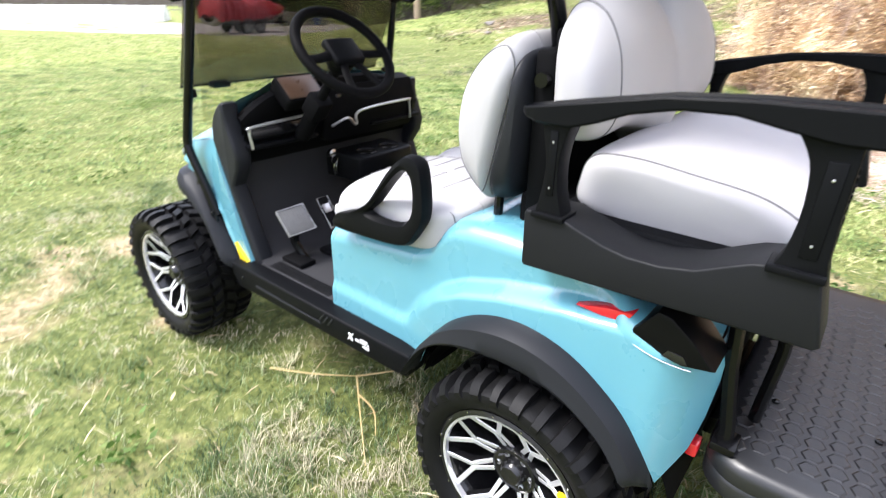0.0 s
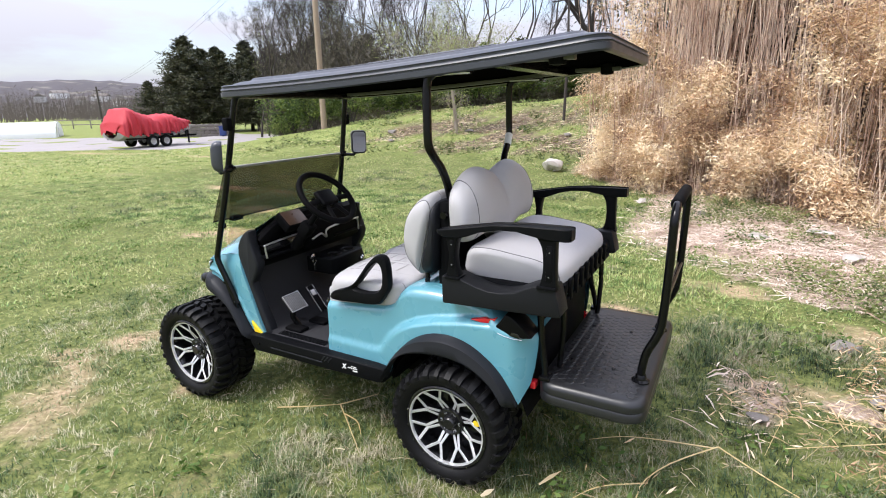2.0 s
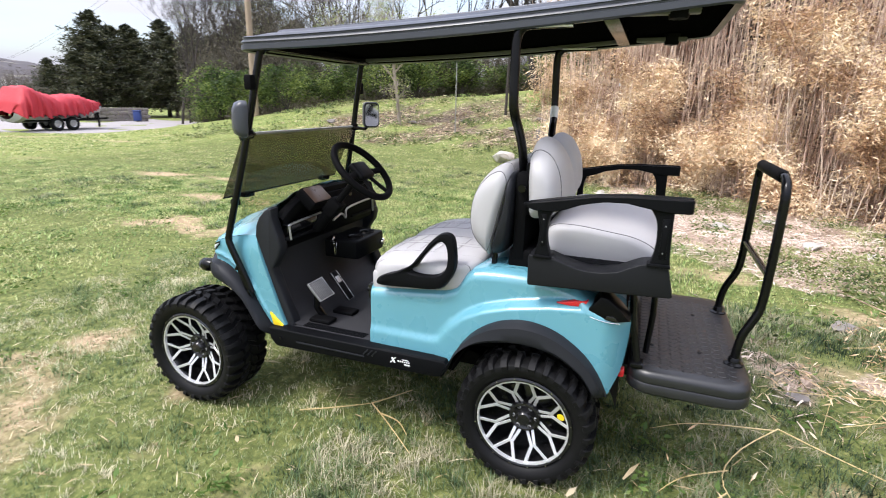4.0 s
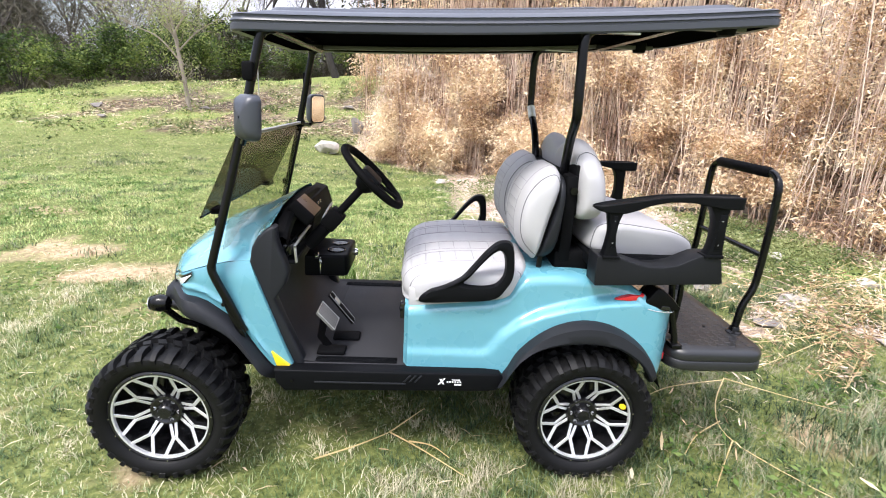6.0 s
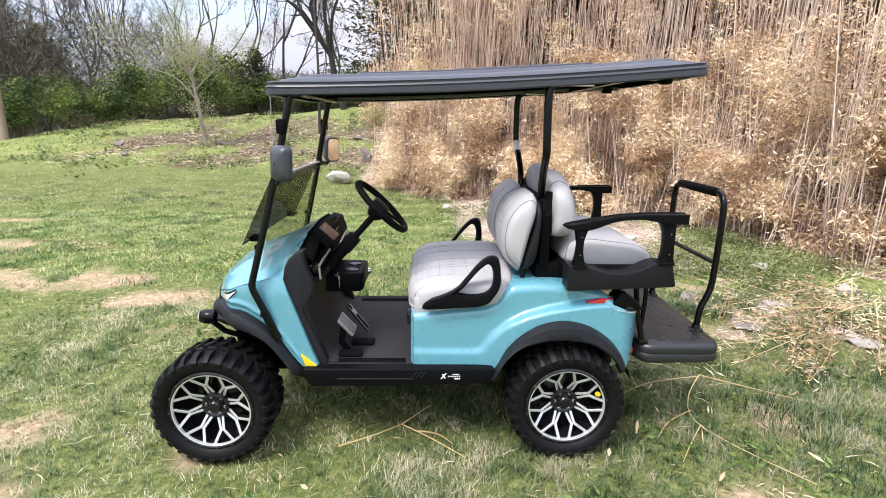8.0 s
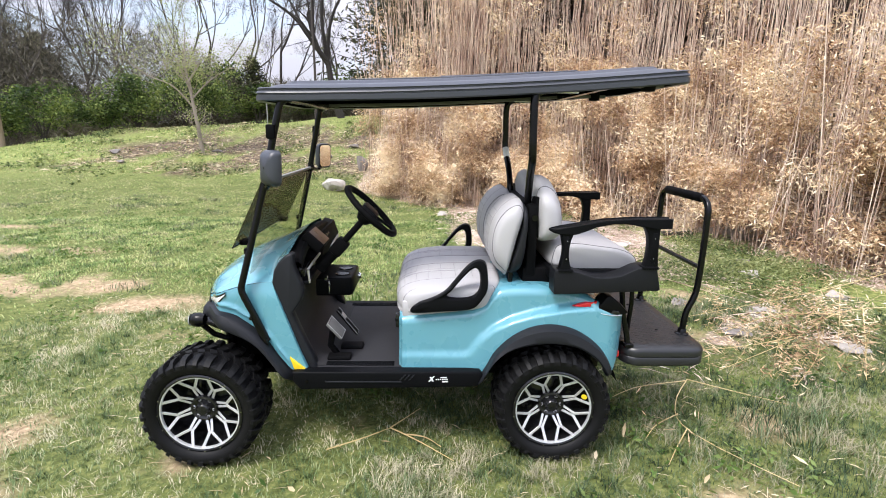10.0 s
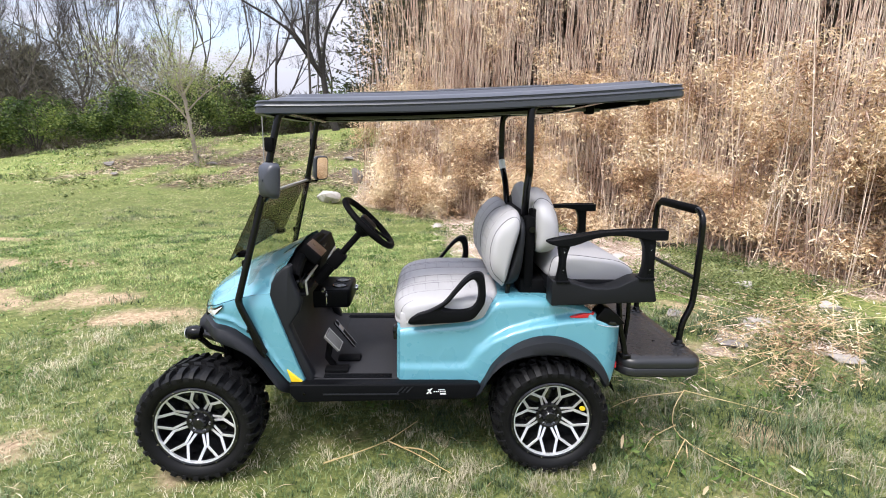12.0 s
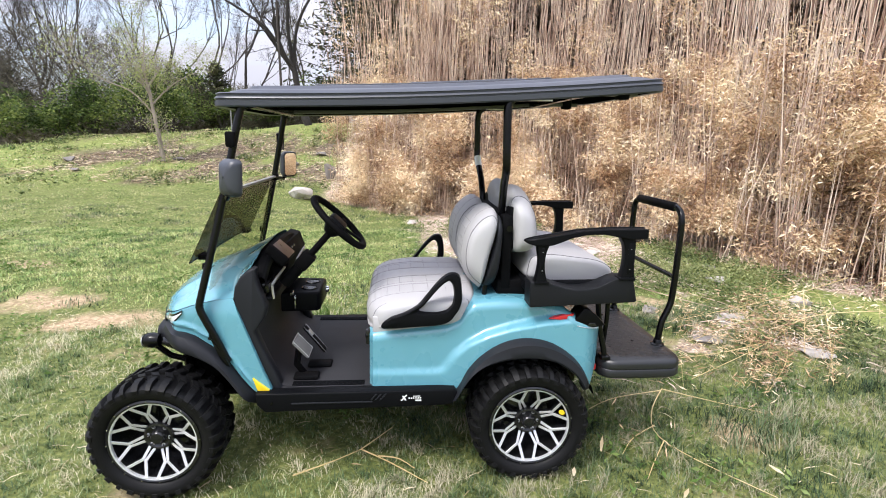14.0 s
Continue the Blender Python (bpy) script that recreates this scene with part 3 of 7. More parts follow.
def keep_near(x, y):
    b, li = bare(x, y), litter(x, y)
    c = 0.5 + 0.5 * fbm(x, y, 2.3, 12)
    e = 0.5 + 0.5 * fbm(x, y, 6.5, 13)
    return np.clip(0.75 - 1.0 * b - 1.1 * li + 0.3 * c + 0.35 * e, 0.04, 1), np.clip(0.05 + 0.75 * c + 0.75 * e - 0.3 * b, 0.25, 1.6)


def keep_clumps(x, y):
    c = fbm(x, y, 4.2, 14) + 0.5 * fbm(x, y, 1.3, 17)
    return np.clip(2.2 * c - 0.55 - bare(x, y) - litter(x, y), 0, 0.6), 0.5 + 0.6 * np.clip(c, 0, 1)


MIX = blade_mat("grass_blade_middle", (0.034, 0.072, 0.022), (0.104, 0.186, 0.054), (0.224, 0.330, 0.100), (0.390, 0.475, 0.172), (0.52, 0.51, 0.25), trans=0.2, noise=2.8)
blades("grass_near", GRASS_NEAR, "patchy tufts of green and straw-coloured grass blades", -3.2, 0.6, -1.4, 2.6, 6000, 0.046, 0.0034, 21, keep_near, 0.9)
blades("grass_lush", GRASS_LUSH, "lush tufts of dark green grass blades", -0.1, 4.6, -1.4, 2.6, 6600, 0.058, 0.0034, 27, keep_near, 0.9)
blades("grass_behind", GRASS_NEAR, "patchy tufts of green and straw-coloured grass blades", -7.0, 7.5, -6.0, -1.4, 1100, 0.046, 0.0085, 29, keep_near, 1.0)
blades("grass_edge", GRASS_LUSH, "patchy tufts of green grass blades", 4.6, 7.5, -1.4, 1.2, 1100, 0.050, 0.0085, 30, keep_near, 1.0)
blades("grass_middle", MIX, "patchy tufts of green and straw-coloured grass blades", -7.0, 4.6, 2.6, 7.0, 2100, 0.042, 0.0065, 22, keep_near, 1.0)
blades("grass_clumps", GRASS_LUSH, "darker clumps of coarse grass in the lawn", -9.0, 1.6, 2.4, 10.0, 1500, 0.062, 0.0075, 28, keep_clumps, 0.9)
blades("grass_far", GRASS, "patchy tufts of green and straw-coloured grass blades", -16.0, 1.5, 7.0, 15.0, 400, 0.036, 0.014, 23, keep_near, 1.0)
blades("grass_side", MIX, "patchy tufts of green and straw-coloured grass blades", -14.0, -3.2, -1.0, 7.0, 1000, 0.036, 0.009, 24, keep_near, 1.0)
blades("grass_field", GRASS, "short rough grass of the open field", -32.0, -13.0, -4.0, 15.0, 110, 0.05, 0.032, 26, keep_near, 1.0)
def keep_bank(x, y):
    share, tall = keep_near(x, y)
    return np.clip(share - 0.95 * mould(x, y), 0.02, 1), tall


blades("grass_bank", MIX, "rough grass on the bank", -16.0, 6.0, 13.0, 23.0, 170, 0.08, 0.022, 25, keep_bank)


# ---- golf cart ----
cart = thing("golf_cart", (0, YC, 0), "turquoise lifted four-seat golf cart with grey seats, standing on grass", "golf cart")


def both(name, geo, mats, parent=None, label="", smooth=40):
    """The same part on the left and, mirrored, on the right of the cart."""
    parent = parent or cart
    return part(name, geo, mats, parent, label, smooth), part(name, geo.mirrored(), mats, parent, label, smooth)


# wheels
HUB_Z, TYRE_R = 0.287, 0.290


def tyre_geo():
    prof = [(0.196, 0.02), (0.204, 0.004), (0.215, -0.008), (0.232, -0.018), (0.250, -0.022), (0.264, -0.018), (0.270, -0.006), (0.272, 0.012),
            (0.272, 0.06), (0.272, 0.11), (0.272, 0.16), (0.272, 0.208), (0.270, 0.226), (0.264, 0.238), (0.250, 0.242), (0.232, 0.238), (0.215, 0.228), (0.204, 0.216), (0.196, 0.2)]
    g = revolve(prof, (0, 0, 0), 72)

    def block(a, w0, w1, t0, t1, r0, r1, skew):
        vs = []
        for r, sh in ((r0, 1.0), (r1, 0.84)):
            for w, t in ((w0, t0), (w1, t0), (w1, t1), (w0, t1)):
                wc, tc_ = (w0 + w1) / 2, (t0 + t1) / 2
                w_, t_ = wc + (w - wc) * sh, tc_ + (t - tc_) * sh
                ang = a + (t_ + skew * (w_ - wc)) / TYRE_R
                vs.append((r * math.cos(ang), w_, r * math.sin(ang)))
        g.add(vs, [(4, 5, 6, 7), (0, 1, 5, 4), (1, 2, 6, 5), (2, 3, 7, 6), (3, 0, 4, 7)])

    def shoulder(a, side, t0, t1):
        """A lug that wraps from the tread over the shoulder on to the sidewall."""
        sec = [(0.292, 0.052), (0.2925, 0.016), (0.284, -0.010), (0.266, -0.0275), (0.250, -0.0245)]
        base = [(0.268, 0.052), (0.268, 0.016), (0.270, -0.004), (0.260, -0.017), (0.248, -0.020)]
        if side:
            sec, base = [(r, 0.22 - w) for r, w in sec], [(r, 0.22 - w) for r, w in base]
        rows = []
        for t in (t0, t1):
            rows.append([(r * math.cos(a + t / TYRE_R), w, r * math.sin(a + t / TYRE_R)) for r, w in base])
        for t in (t0 + 0.003, t1 - 0.003):
            rows.append([(r * math.cos(a + t / TYRE_R), w, r * math.sin(a + t / TYRE_R)) for r, w in sec])
        n = len(sec)
        vs = [p for row in rows for p in row]
        fs = []
        for i in range(n - 1):
            b0, b1, s0, s1 = i, n + i, 2 * n + i, 3 * n + i
            fs += [(s0, s0 + 1, s1 + 1, s1), (b0, b0 + 1, s0 + 1, s0), (s1, s1 + 1, b1 + 1, b1)]
        fs += [(0, 2 * n, 3 * n, n), (n - 1, 2 * n - 1, 4 * n - 1, 3 * n - 1)]
        g.add(vs, fs)

    count = 30
    for i in range(count):
        a = 2 * math.pi * i / count
        wide = 0.017 if i % 2 else 0.013
        shoulder(a, 0, -wide, wide)
        shoulder(a + math.pi / count, 1, -wide, wide)
        block(a + 0.05, 0.062, 0.104, -0.021, 0.017, 0.268, 0.2925, 0.55)
        block(a + 0.05 + math.pi / count, 0.112, 0.156, -0.018, 0.021, 0.268, 0.2925, -0.55)
    return g


def bar(p, q, w, y0, y1, d=0.022):
    """A spoke between two points of the wheel's dished face, with a machined, chamfered front and dark flanks."""
    p, q = np.array(p), np.array(q)
    t = (q - p) / np.linalg.norm(q - p)
    nrm = np.array([-t[1], t[0]]) * w / 2
    ends = ((p, y0, -1), (p, y0, 1), (q, y1, 1), (q, y1, -1))
    face = [(*(k + nrm * 0.82 * s), y) for k, y, s in ends]
    edge = [(*(k + nrm * s), y + 0.0022) for k, y, s in ends]
    root = [(*(k + nrm * 1.25 * s), y + d) for k, y, s in ends]
    vs = [(x, y, z) for x, z, y in face + edge + root]
    g = Geo().add(vs, [(0, 1, 2, 3), (1, 0, 4, 5), (2, 1, 5, 6), (3, 2, 6, 7), (0, 3, 7, 4)], 0)
    return g.add(vs, [(5, 4, 8, 9), (6, 5, 9, 10), (7, 6, 10, 11), (4, 7, 11, 8)], 1)


def pol(r, deg):
    return (r * math.cos(radians(deg)), r * math.sin(radians(deg)))


def spokes_geo():
    g = Geo()
    for k in range(8):
        a = 22.5 + 45 * k
        for s in (-1, 1):
            g.join(bar(pol(0.060, a + s * 11.5), pol(0.124, a + s * 3.0), 0.0125, 0.058, 0.028))
            g.join(bar(pol(0.118, a + s * 1.4), pol(0.188, a + s * 15.6), 0.0140, 0.030, 0.001))
    return g


def rim_ring():
    g = revolve([(0.1795, 0.010), (0.1800, -0.002), (0.1865, -0.004)], (0, 0, 0), 64)
    k = revolve([(0.1865, -0.004), (0.193, -0.007), (0.201, -0.003), (0.203, 0.012)], (0, 0, 0), 64)
    k.s = [1] * len(k.f)
    return g.join(k)


def barrel_geo():
    return revolve([(0.200, 0.0), (0.188, 0.012), (0.182, 0.05), (0.170, 0.10), (0.172, 0.17), (0.196, 0.20)], (0, 0, 0), 48).join(
        revolve([(0.171, 0.125), (0.09, 0.12), (0.03, 0.10), (0.001, 0.10)], (0, 0, 0), 40)).join(
        revolve([(0.125, 0.118), (0.125, 0.10), (0.11, 0.095), (0.05, 0.09)], (0, 0, 0), 40))


def cap_geo():
    return revolve([(0.070, 0.10), (0.068, 0.056), (0.062, 0.046), (0.054, 0.044), (0.042, 0.052), (0.036, 0.052), (0.032, 0.034), (0.024, 0.026), (0.001, 0.025)], (0, 0, 0), 40)


me_tyre, me_spokes = mesh_of("tyre", tyre_geo(), RUBBER, 32), mesh_of("rim", spokes_geo(), [ALLOY, GLOSSBLACK], 30)
me_ring, me_barrel = mesh_of("rim_lip", rim_ring(), [ALLOY, GLOSSBLACK], 30), mesh_of("wheel", barrel_geo(), GLOSSBLACK)
me_cap = mesh_of("hub_cap", cap_geo(), GLOSSBLACK)
me_nut = mesh_of("lug_nut", revolve([(0.0085, 0.0), (0.0085, -0.008), (0.006, -0.010), (0.0055, -0.004), (0.0005, -0.004)], (0, 0, 0), 12), SILVER, 20)
me_rivet = mesh_of("rivet", revolve([(0.0032, 0.0), (0.0026, -0.003), (0.0003, -0.0035)], (0, 0, 0), 8), CHROME, 0)


def put_child(name, me, parent, m):
    ob = new(name, me)
    ob.parent = parent
    ob.matrix_basis = m
    return ob


for wx, wy, turn, spin in ((-0.848, -0.096, 0, 8), (0.845, -0.055, 0, 0), (-0.848, 2 * YC + 0.096, 180, 20), (0.845, 2 * YC + 0.055, 180, 35)):
    wheel = put_child("wheel", me_barrel, cart, pose(wx, wy - YC, HUB_Z, 0, 0, turn) @ pose(0, 0, 0, 0, spin, 0))
    tagged(wheel, label="black and machined alloy wheel with knobbly off-road tyre")
    for nm, me in (("tyre", me_tyre), ("rim", me_spokes), ("rim_lip", me_ring), ("hub_cap", me_cap)):
        put_child(nm, me, wheel, Matrix.Diagonal((0.978, 1, 0.978, 1)) if nm == "tyre" else Matrix())
    for k in range(6):
        x, z = pol(0.048, 60 + 60 * k)
        put_child("lug_nut", me_nut, wheel, Matrix.Translation((x, 0.056, z)))
    for k in range(16):
        x, z = pol(0.1965, 11 + 22.5 * k)
        put_child("rivet", me_rivet, wheel, Matrix.Translation((x, -0.0045, z)))
    if wx > 0 and turn == 0:
        sticker = part("sticker", prism([(0.012 * math.cos(a) * 1.3, 0.012 * math.sin(a)) for a in np.linspace(0, 6.28, 16, endpoint=False)], -0.0045, -0.002, 0), YELLOW, wheel, "yellow round sticker")
        sticker.matrix_basis = pose(0.150, 0.010, 0.062, 0, 30, 0)

# rear body
ARCH = [(0.500, 0.430), (0.530, 0.505), (0.562, 0.560), (0.628, 0.632), (0.723, 0.685), (0.832, 0.702), (0.945, 0.676), (1.047, 0.609), (1.112, 0.529), (1.152, 0.440)]
arch_x, arch_z = zip(*spline(ARCH, 60))
TOP = [(0.085, 0.722), (0.2, 0.732), (0.45, 0.758), (0.51, 0.785), (0.545, 0.838), (0.575, 0.862), (0.62, 0.869), (0.70, 0.873), (0.80, 0.872), (0.92, 0.860), (1.00, 0.840), (1.05, 0.810), (1.12, 0.785), (1.185, 0.760), (1.207, 0.752)]
CREASE = [(0.05, 0.535), (0.40, 0.535), (0.435, 0.545), (0.465, 0.590), (0.49, 0.626), (0.557, 0.683), (0.637, 0.725), (0.745, 0.758), (0.908, 0.789), (1.05, 0.803), (1.25, 0.800)]


def rear_body():
    xs = np.unique(np.concatenate([np.linspace(0.085, 0.50, 26), np.linspace(0.50, 1.152, 60), np.linspace(1.152, 1.207, 10)]))
    rows = []
    for x in xs:
        zt = np.interp(x, *zip(*TOP))
        if x < 0.5:
            zb = 0.440
        elif x <= 1.152:
            zb = np.interp(x, arch_x, arch_z)
        else:
            zb = np.interp(x, (1.152, 1.190, 1.203, 1.207), (0.440, 0.530, 0.62, 0.69))
        zc = np.interp(x, *zip(*CREASE))
        bulge = np.interp(x, (0.085, 0.42, 0.62, 1.0, 1.2), (0.010, 0.014, 0.046, 0.050, 0.045))
        back = 0.9 * max(0, x - 1.10) ** 2 * 9
        front = 0.03 * max(0, 1 - (x - 0.085) / 0.02) ** 2
        row = []
        r = 0.045
        for s in np.linspace(0, 1, 34):
            z = zb + (zt - r - zb) * s
            y = 0.060 - bulge * float(smoothstep(zc + 0.012, zc - 0.030, z)) + 0.012 * (z - 0.5) + back + front
            row.append((x, y, z))
        y0 = row[-1][1]
        for a in np.linspace(15, 90, 6):
            row.append((x, y0 + r * 1.3 * (1 - math.cos(radians(a))), zt - r + r * math.sin(radians(a))))
        for f in (0.25, 0.5, 1.0):
            row.append((x, y0 + r * 1.3 + (YC - y0 - r * 1.3) * f, zt + 0.012 * f))
        rows.append(row)
    return rows


rear_rows = rear_body()
g_rear = grid(rear_rows, flip=True)
both("rear_body_panel", g_rear, TURQ, label="glossy turquoise rear body panel with moulded fender line")
g_front_face = grid([[(p[0], p[1] + 0.0, p[2]), (p[0] - 0.0, YC, p[2])] for p in rear_rows[0]], flip=True)
both("seat_box_front", g_front_face, PLASTIC)
g_back = prism([(0.13, 0.47), (0.14, 0.76), (YC, 0.78), (YC, 0.47)], 1.16, 1.19, 0.004, axis="x")
both("rear_bulkhead", g_back, MATTE)


def flare(upper, lower, n, y_top, y_out, y_low, tuck=0.07):
    u, lo = spline(upper, n), spline(lower, n)
    rows = []
    for k, (a, b) in enumerate(zip(u, lo)):
        mid = (a + b) / 2
        e = smoothstep(0, 0.08, min(k, n - 1 - k) / (n - 1))
        yo, yl = y_top + (y_out - y_top) * e, y_top + (y_low - y_top) * e
        rows.append([(a[0], y_top + 0.012, a[1]), (a[0], y_top - 0.006, a[1] - 0.003), (a[0] * 0.8 + mid[0] * 0.2, y_top + (yo - y_top) * 0.55, a[1] * 0.8 + mid[1] * 0.2),
                     (a[0] * 0.5 + mid[0] * 0.5, yo, a[1] * 0.5 + mid[1] * 0.5), (mid[0], yo - 0.004, mid[1]), (b[0] * 0.7 + mid[0] * 0.3, yl - 0.006, b[1] * 0.7 + mid[1] * 0.3),
                     (b[0], yl, b[1]), (b[0] * 1.0, yl + 0.012, b[1] - 0.002), (b[0], yl + tuck, b[1] + 0.004)])
    return grid(rows, flip=True)


REAR_LOW = [(0.470, 0.385), (0.505, 0.452), (0.562, 0.537), (0.65, 0.594), (0.80, 0.622), (0.937, 0.605), (1.037, 0.547), (1.085, 0.490), (1.118, 0.430)]
REAR_UP = [(0.497, 0.420), (0.530, 0.505), (0.562, 0.562), (0.628, 0.634), (0.723, 0.687), (0.832, 0.704), (0.945, 0.678), (1.047, 0.611), (1.112, 0.531), (1.150, 0.442)]
both("fender_flare", flare(REAR_UP, REAR_LOW, 50, 0.014, -0.036, -0.040), FLARE, label="dark grey textured rear fender flare")


def liner(cx, r, y0, y1, a0, a1):
    rows = []
    for a in np.linspace(a0, a1, 20):
        c, s = math.cos(radians(a)), math.sin(radians(a))
        rows.append([(cx + r * c, y0, HUB_Z + r * s), (cx + r * c, y1, HUB_Z + r * s), (cx + 0.1 * c, y1, HUB_Z + 0.1 * s)])
    return grid(rows)


both("wheel_liner", liner(0.84, 0.36, 0.05, 0.30, 15, 165), MATTE)
both("wheel_liner", liner(-0.80, 0.375, 0.12, 0.30, 15, 95), MATTE)

# front body
SIDE_BOT = [(-0.868, 0.745), (-0.808, 0.748), (-0.735, 0.738), (-0.694, 0.722), (-0.619, 0.668), (-0.551, 0.595), (-0.497, 0.515), (-0.450, 0.455), (-0.430, 0.440), (-0.36, 0.437)]
SIDE_TOP = [(-0.868, 0.785), (-0.80, 0.822), (-0.74, 0.846), (-0.675, 0.864), (-0.60, 0.880), (-0.522, 0.890), (-0.455, 0.700), (-0.40, 0.538), (-0.362, 0.440)]


def side_y(x, z):
    nose = 0.055 + 0.16 * float(smoothstep(-0.76, -0.90, x)) + 0.0 * z
    return nose - 0.012 * float(smoothstep(-0.62, -0.45, x)) + 0.03 * float(smoothstep(0.80, 0.95, z))


def side_panel():
    xs = np.unique(np.concatenate([np.linspace(-0.868, -0.362, 50), [-0.522]]))
    rows = []
    for x in xs:
        zb, zt = np.interp(x, *zip(*SIDE_BOT)), np.interp(x, *zip(*SIDE_TOP))
        zt = max(zt, zb + 0.002)
        row = []
        for s in np.linspace(0, 1, 16):
            z = zb + (zt - zb) * s
            crease = 0.010 * float(smoothstep(0.02, 0.0, abs(z - (zb + 0.035)))) * float(smoothstep(-0.40, -0.5, x))
            row.append((x, side_y(x, z) - crease, z))
        row.append((x + 0.004, side_y(x, zt) + 0.02, zt + 0.001))
        rows.append(row)
    return grid(rows, flip=True)


both("front_side_panel", side_panel(), TURQ, label="glossy turquoise front cowl side")


def hood():
    """The bonnet: from its side seam up to the middle, and from the nose back to the dash."""
    side = spline([(-0.868, 0.788), (-0.80, 0.824), (-0.74, 0.848), (-0.675, 0.866), (-0.60, 0.882), (-0.522, 0.892), (-0.497, 0.955), (-0.452, 1.005)], 40)
    mid = spline([(-0.945, 0.775), (-0.915, 0.83), (-0.84, 0.895), (-0.76, 0.945), (-0.67, 0.985), (-0.57, 1.025), (-0.48, 1.070), (-0.43, 1.095)], 40)
    rows = []
    for k in range(40):
        row = []
        y_edge = side_y(side[k][0], side[k][1]) + 0.006
        for f in np.concatenate([np.linspace(0, 0.4, 9), np.linspace(0.5, 1, 5)]):
            w = math.sin(f * math.pi / 2) ** 0.75 if f > 0 else 0.0
            ridge = 0.012 * math.exp(-((f - 0.42) / 0.08) ** 2) * float(smoothstep(0, 0.3, k / 40))
            row.append((side[k][0] + (mid[k][0] - side[k][0]) * w, y_edge + (YC - y_edge) * f, side[k][1] + (mid[k][1] - side[k][1]) * w + ridge))
        rows.append(row)
    return grid(rows, flip=True)


both("hood", hood(), TURQ, label="glossy turquoise sculpted hood half")
nose = []
for f in np.linspace(0, 1, 12):
    y_edge = side_y(-0.868, 0.75)
    w = math.sin(f * math.pi / 2) ** 0.75
    x = -0.868 + (-0.945 + 0.868) * w
    nose.append([(x, y_edge + (YC - y_edge) * f, 0.775 + 0.012 * (1 - f)), (x - 0.01, y_edge + (YC - y_edge) * f, 0.74), (x + 0.02, y_edge + (YC - y_edge) * f, 0.66), (x + 0.07, y_edge + (YC - y_edge) * f, 0.60)])
both("front_bumper", grid(nose), FLARE, label="dark grey plastic front bumper")

F_UP = [(-0.905, 0.735), (-0.868, 0.748), (-0.808, 0.750), (-0.735, 0.740), (-0.656, 0.698), (-0.583, 0.630), (-0.523, 0.545), (-0.470, 0.470), (-0.425, 0.415), (-0.400, 0.372)]
F_LOW = [(-0.900, 0.672), (-0.865, 0.684), (-0.797, 0.682), (-0.697, 0.648), (-0.610, 0.598), (-0.560, 0.545), (-0.511, 0.480), (-0.470, 0.420), (-0.445, 0.385), (-0.432, 0.366)]


def front_flare():
    u, lo = spline(F_UP, 50), spline(F_LOW, 50)
    rows = []
    for a, b in zip(u, lo):
        y0 = side_y(a[0], 0.7) + 0.02
        out = -0.075 * float(smoothstep(-0.40, -0.50, a[0])) - 0.004
        m = (a + b) / 2
        rows.append([(a[0], y0 + 0.012, a[1]), (a[0], y0 - 0.014, a[1] - 0.002), (a[0] * 0.7 + m[0] * 0.3, y0 + out * 0.75, a[1] * 0.7 + m[1] * 0.3), (m[0], y0 + out, m[1]),
                     (b[0] * 0.8 + m[0] * 0.2, y0 + out - 0.004, b[1] * 0.8 + m[1] * 0.2), (b[0], y0 + out, b[1]), (b[0], y0 + out + 0.015, b[1] - 0.003), (b[0], y0 + 0.09, b[1] + 0.006)])
    return grid(rows, flip=True)


both("fender_flare", front_flare(), FLARE, label="dark grey textured front fender flare")


def lamp_patch(lo, hi, out):
    rows_ = []
    for x_ in np.linspace(-0.866, -0.742, 14):
        z0_, z1_ = np.interp(x_, (-0.866, -0.80, -0.742), lo), np.interp(x_, (-0.866, -0.80, -0.742), hi)
        ys_ = side_y(x_, 0.8)
        rows_.append([(x_, ys_ + 0.01, z0_), (x_, ys_ - out, z0_ + 0.003), (x_, ys_ - out - 0.002, (z0_ + z1_) / 2), (x_, ys_ - out, z1_ - 0.003), (x_, ys_ + 0.01, z1_)])
    return grid(rows_, flip=True)


both("headlight", lamp_patch((0.757, 0.770, 0.826), (0.778, 0.806, 0.834), 0.008), LENS, label="clear wedge-shaped headlight")
both("headlight_bezel", lamp_patch((0.748, 0.758, 0.822), (0.786, 0.814, 0.842), 0.004), GLOSSBLACK)
for fy in (0.14, 2 * YC - 0.14):
    fog = part("fog_light", revolve([(0.001, -0.045), (0.020, -0.044), (0.034, -0.03), (0.037, 0.0), (0.030, 0.028), (0.001, 0.035)], (-0.915, fy, 0.668), 24, "x"), STEEL, cart, "small round black fog lamp")
    part("fog_lens", revolve([(0.001, -0.0475), (0.026, -0.0465), (0.03, -0.042)], (-0.915, fy, 0.668), 24, "x"), LENS, fog)
    part("lamp_bracket", tube([(-0.90, fy, 0.64), (-0.86, fy + (0.03 if fy < YC else -0.03), 0.58), (-0.80, fy + (0.05 if fy < YC else -0.05), 0.55)], 0.014, 8), STEEL, fog)
part("bumper_bar", tube([(-0.84, 0.22, 0.60), (-0.92, 0.24, 0.62), (-0.93, 0.35, 0.62), (-0.93, 0.67, 0.62), (-0.92, 0.78, 0.62), (-0.84, 0.80, 0.60)], 0.017, 10), STEEL, cart)
both("reflector", prism([(-0.447, 0.516), (-0.363, 0.445), (-0.425, 0.445)], 0.030, 0.046, 0.002), YELLOW, label="yellow triangular reflector")

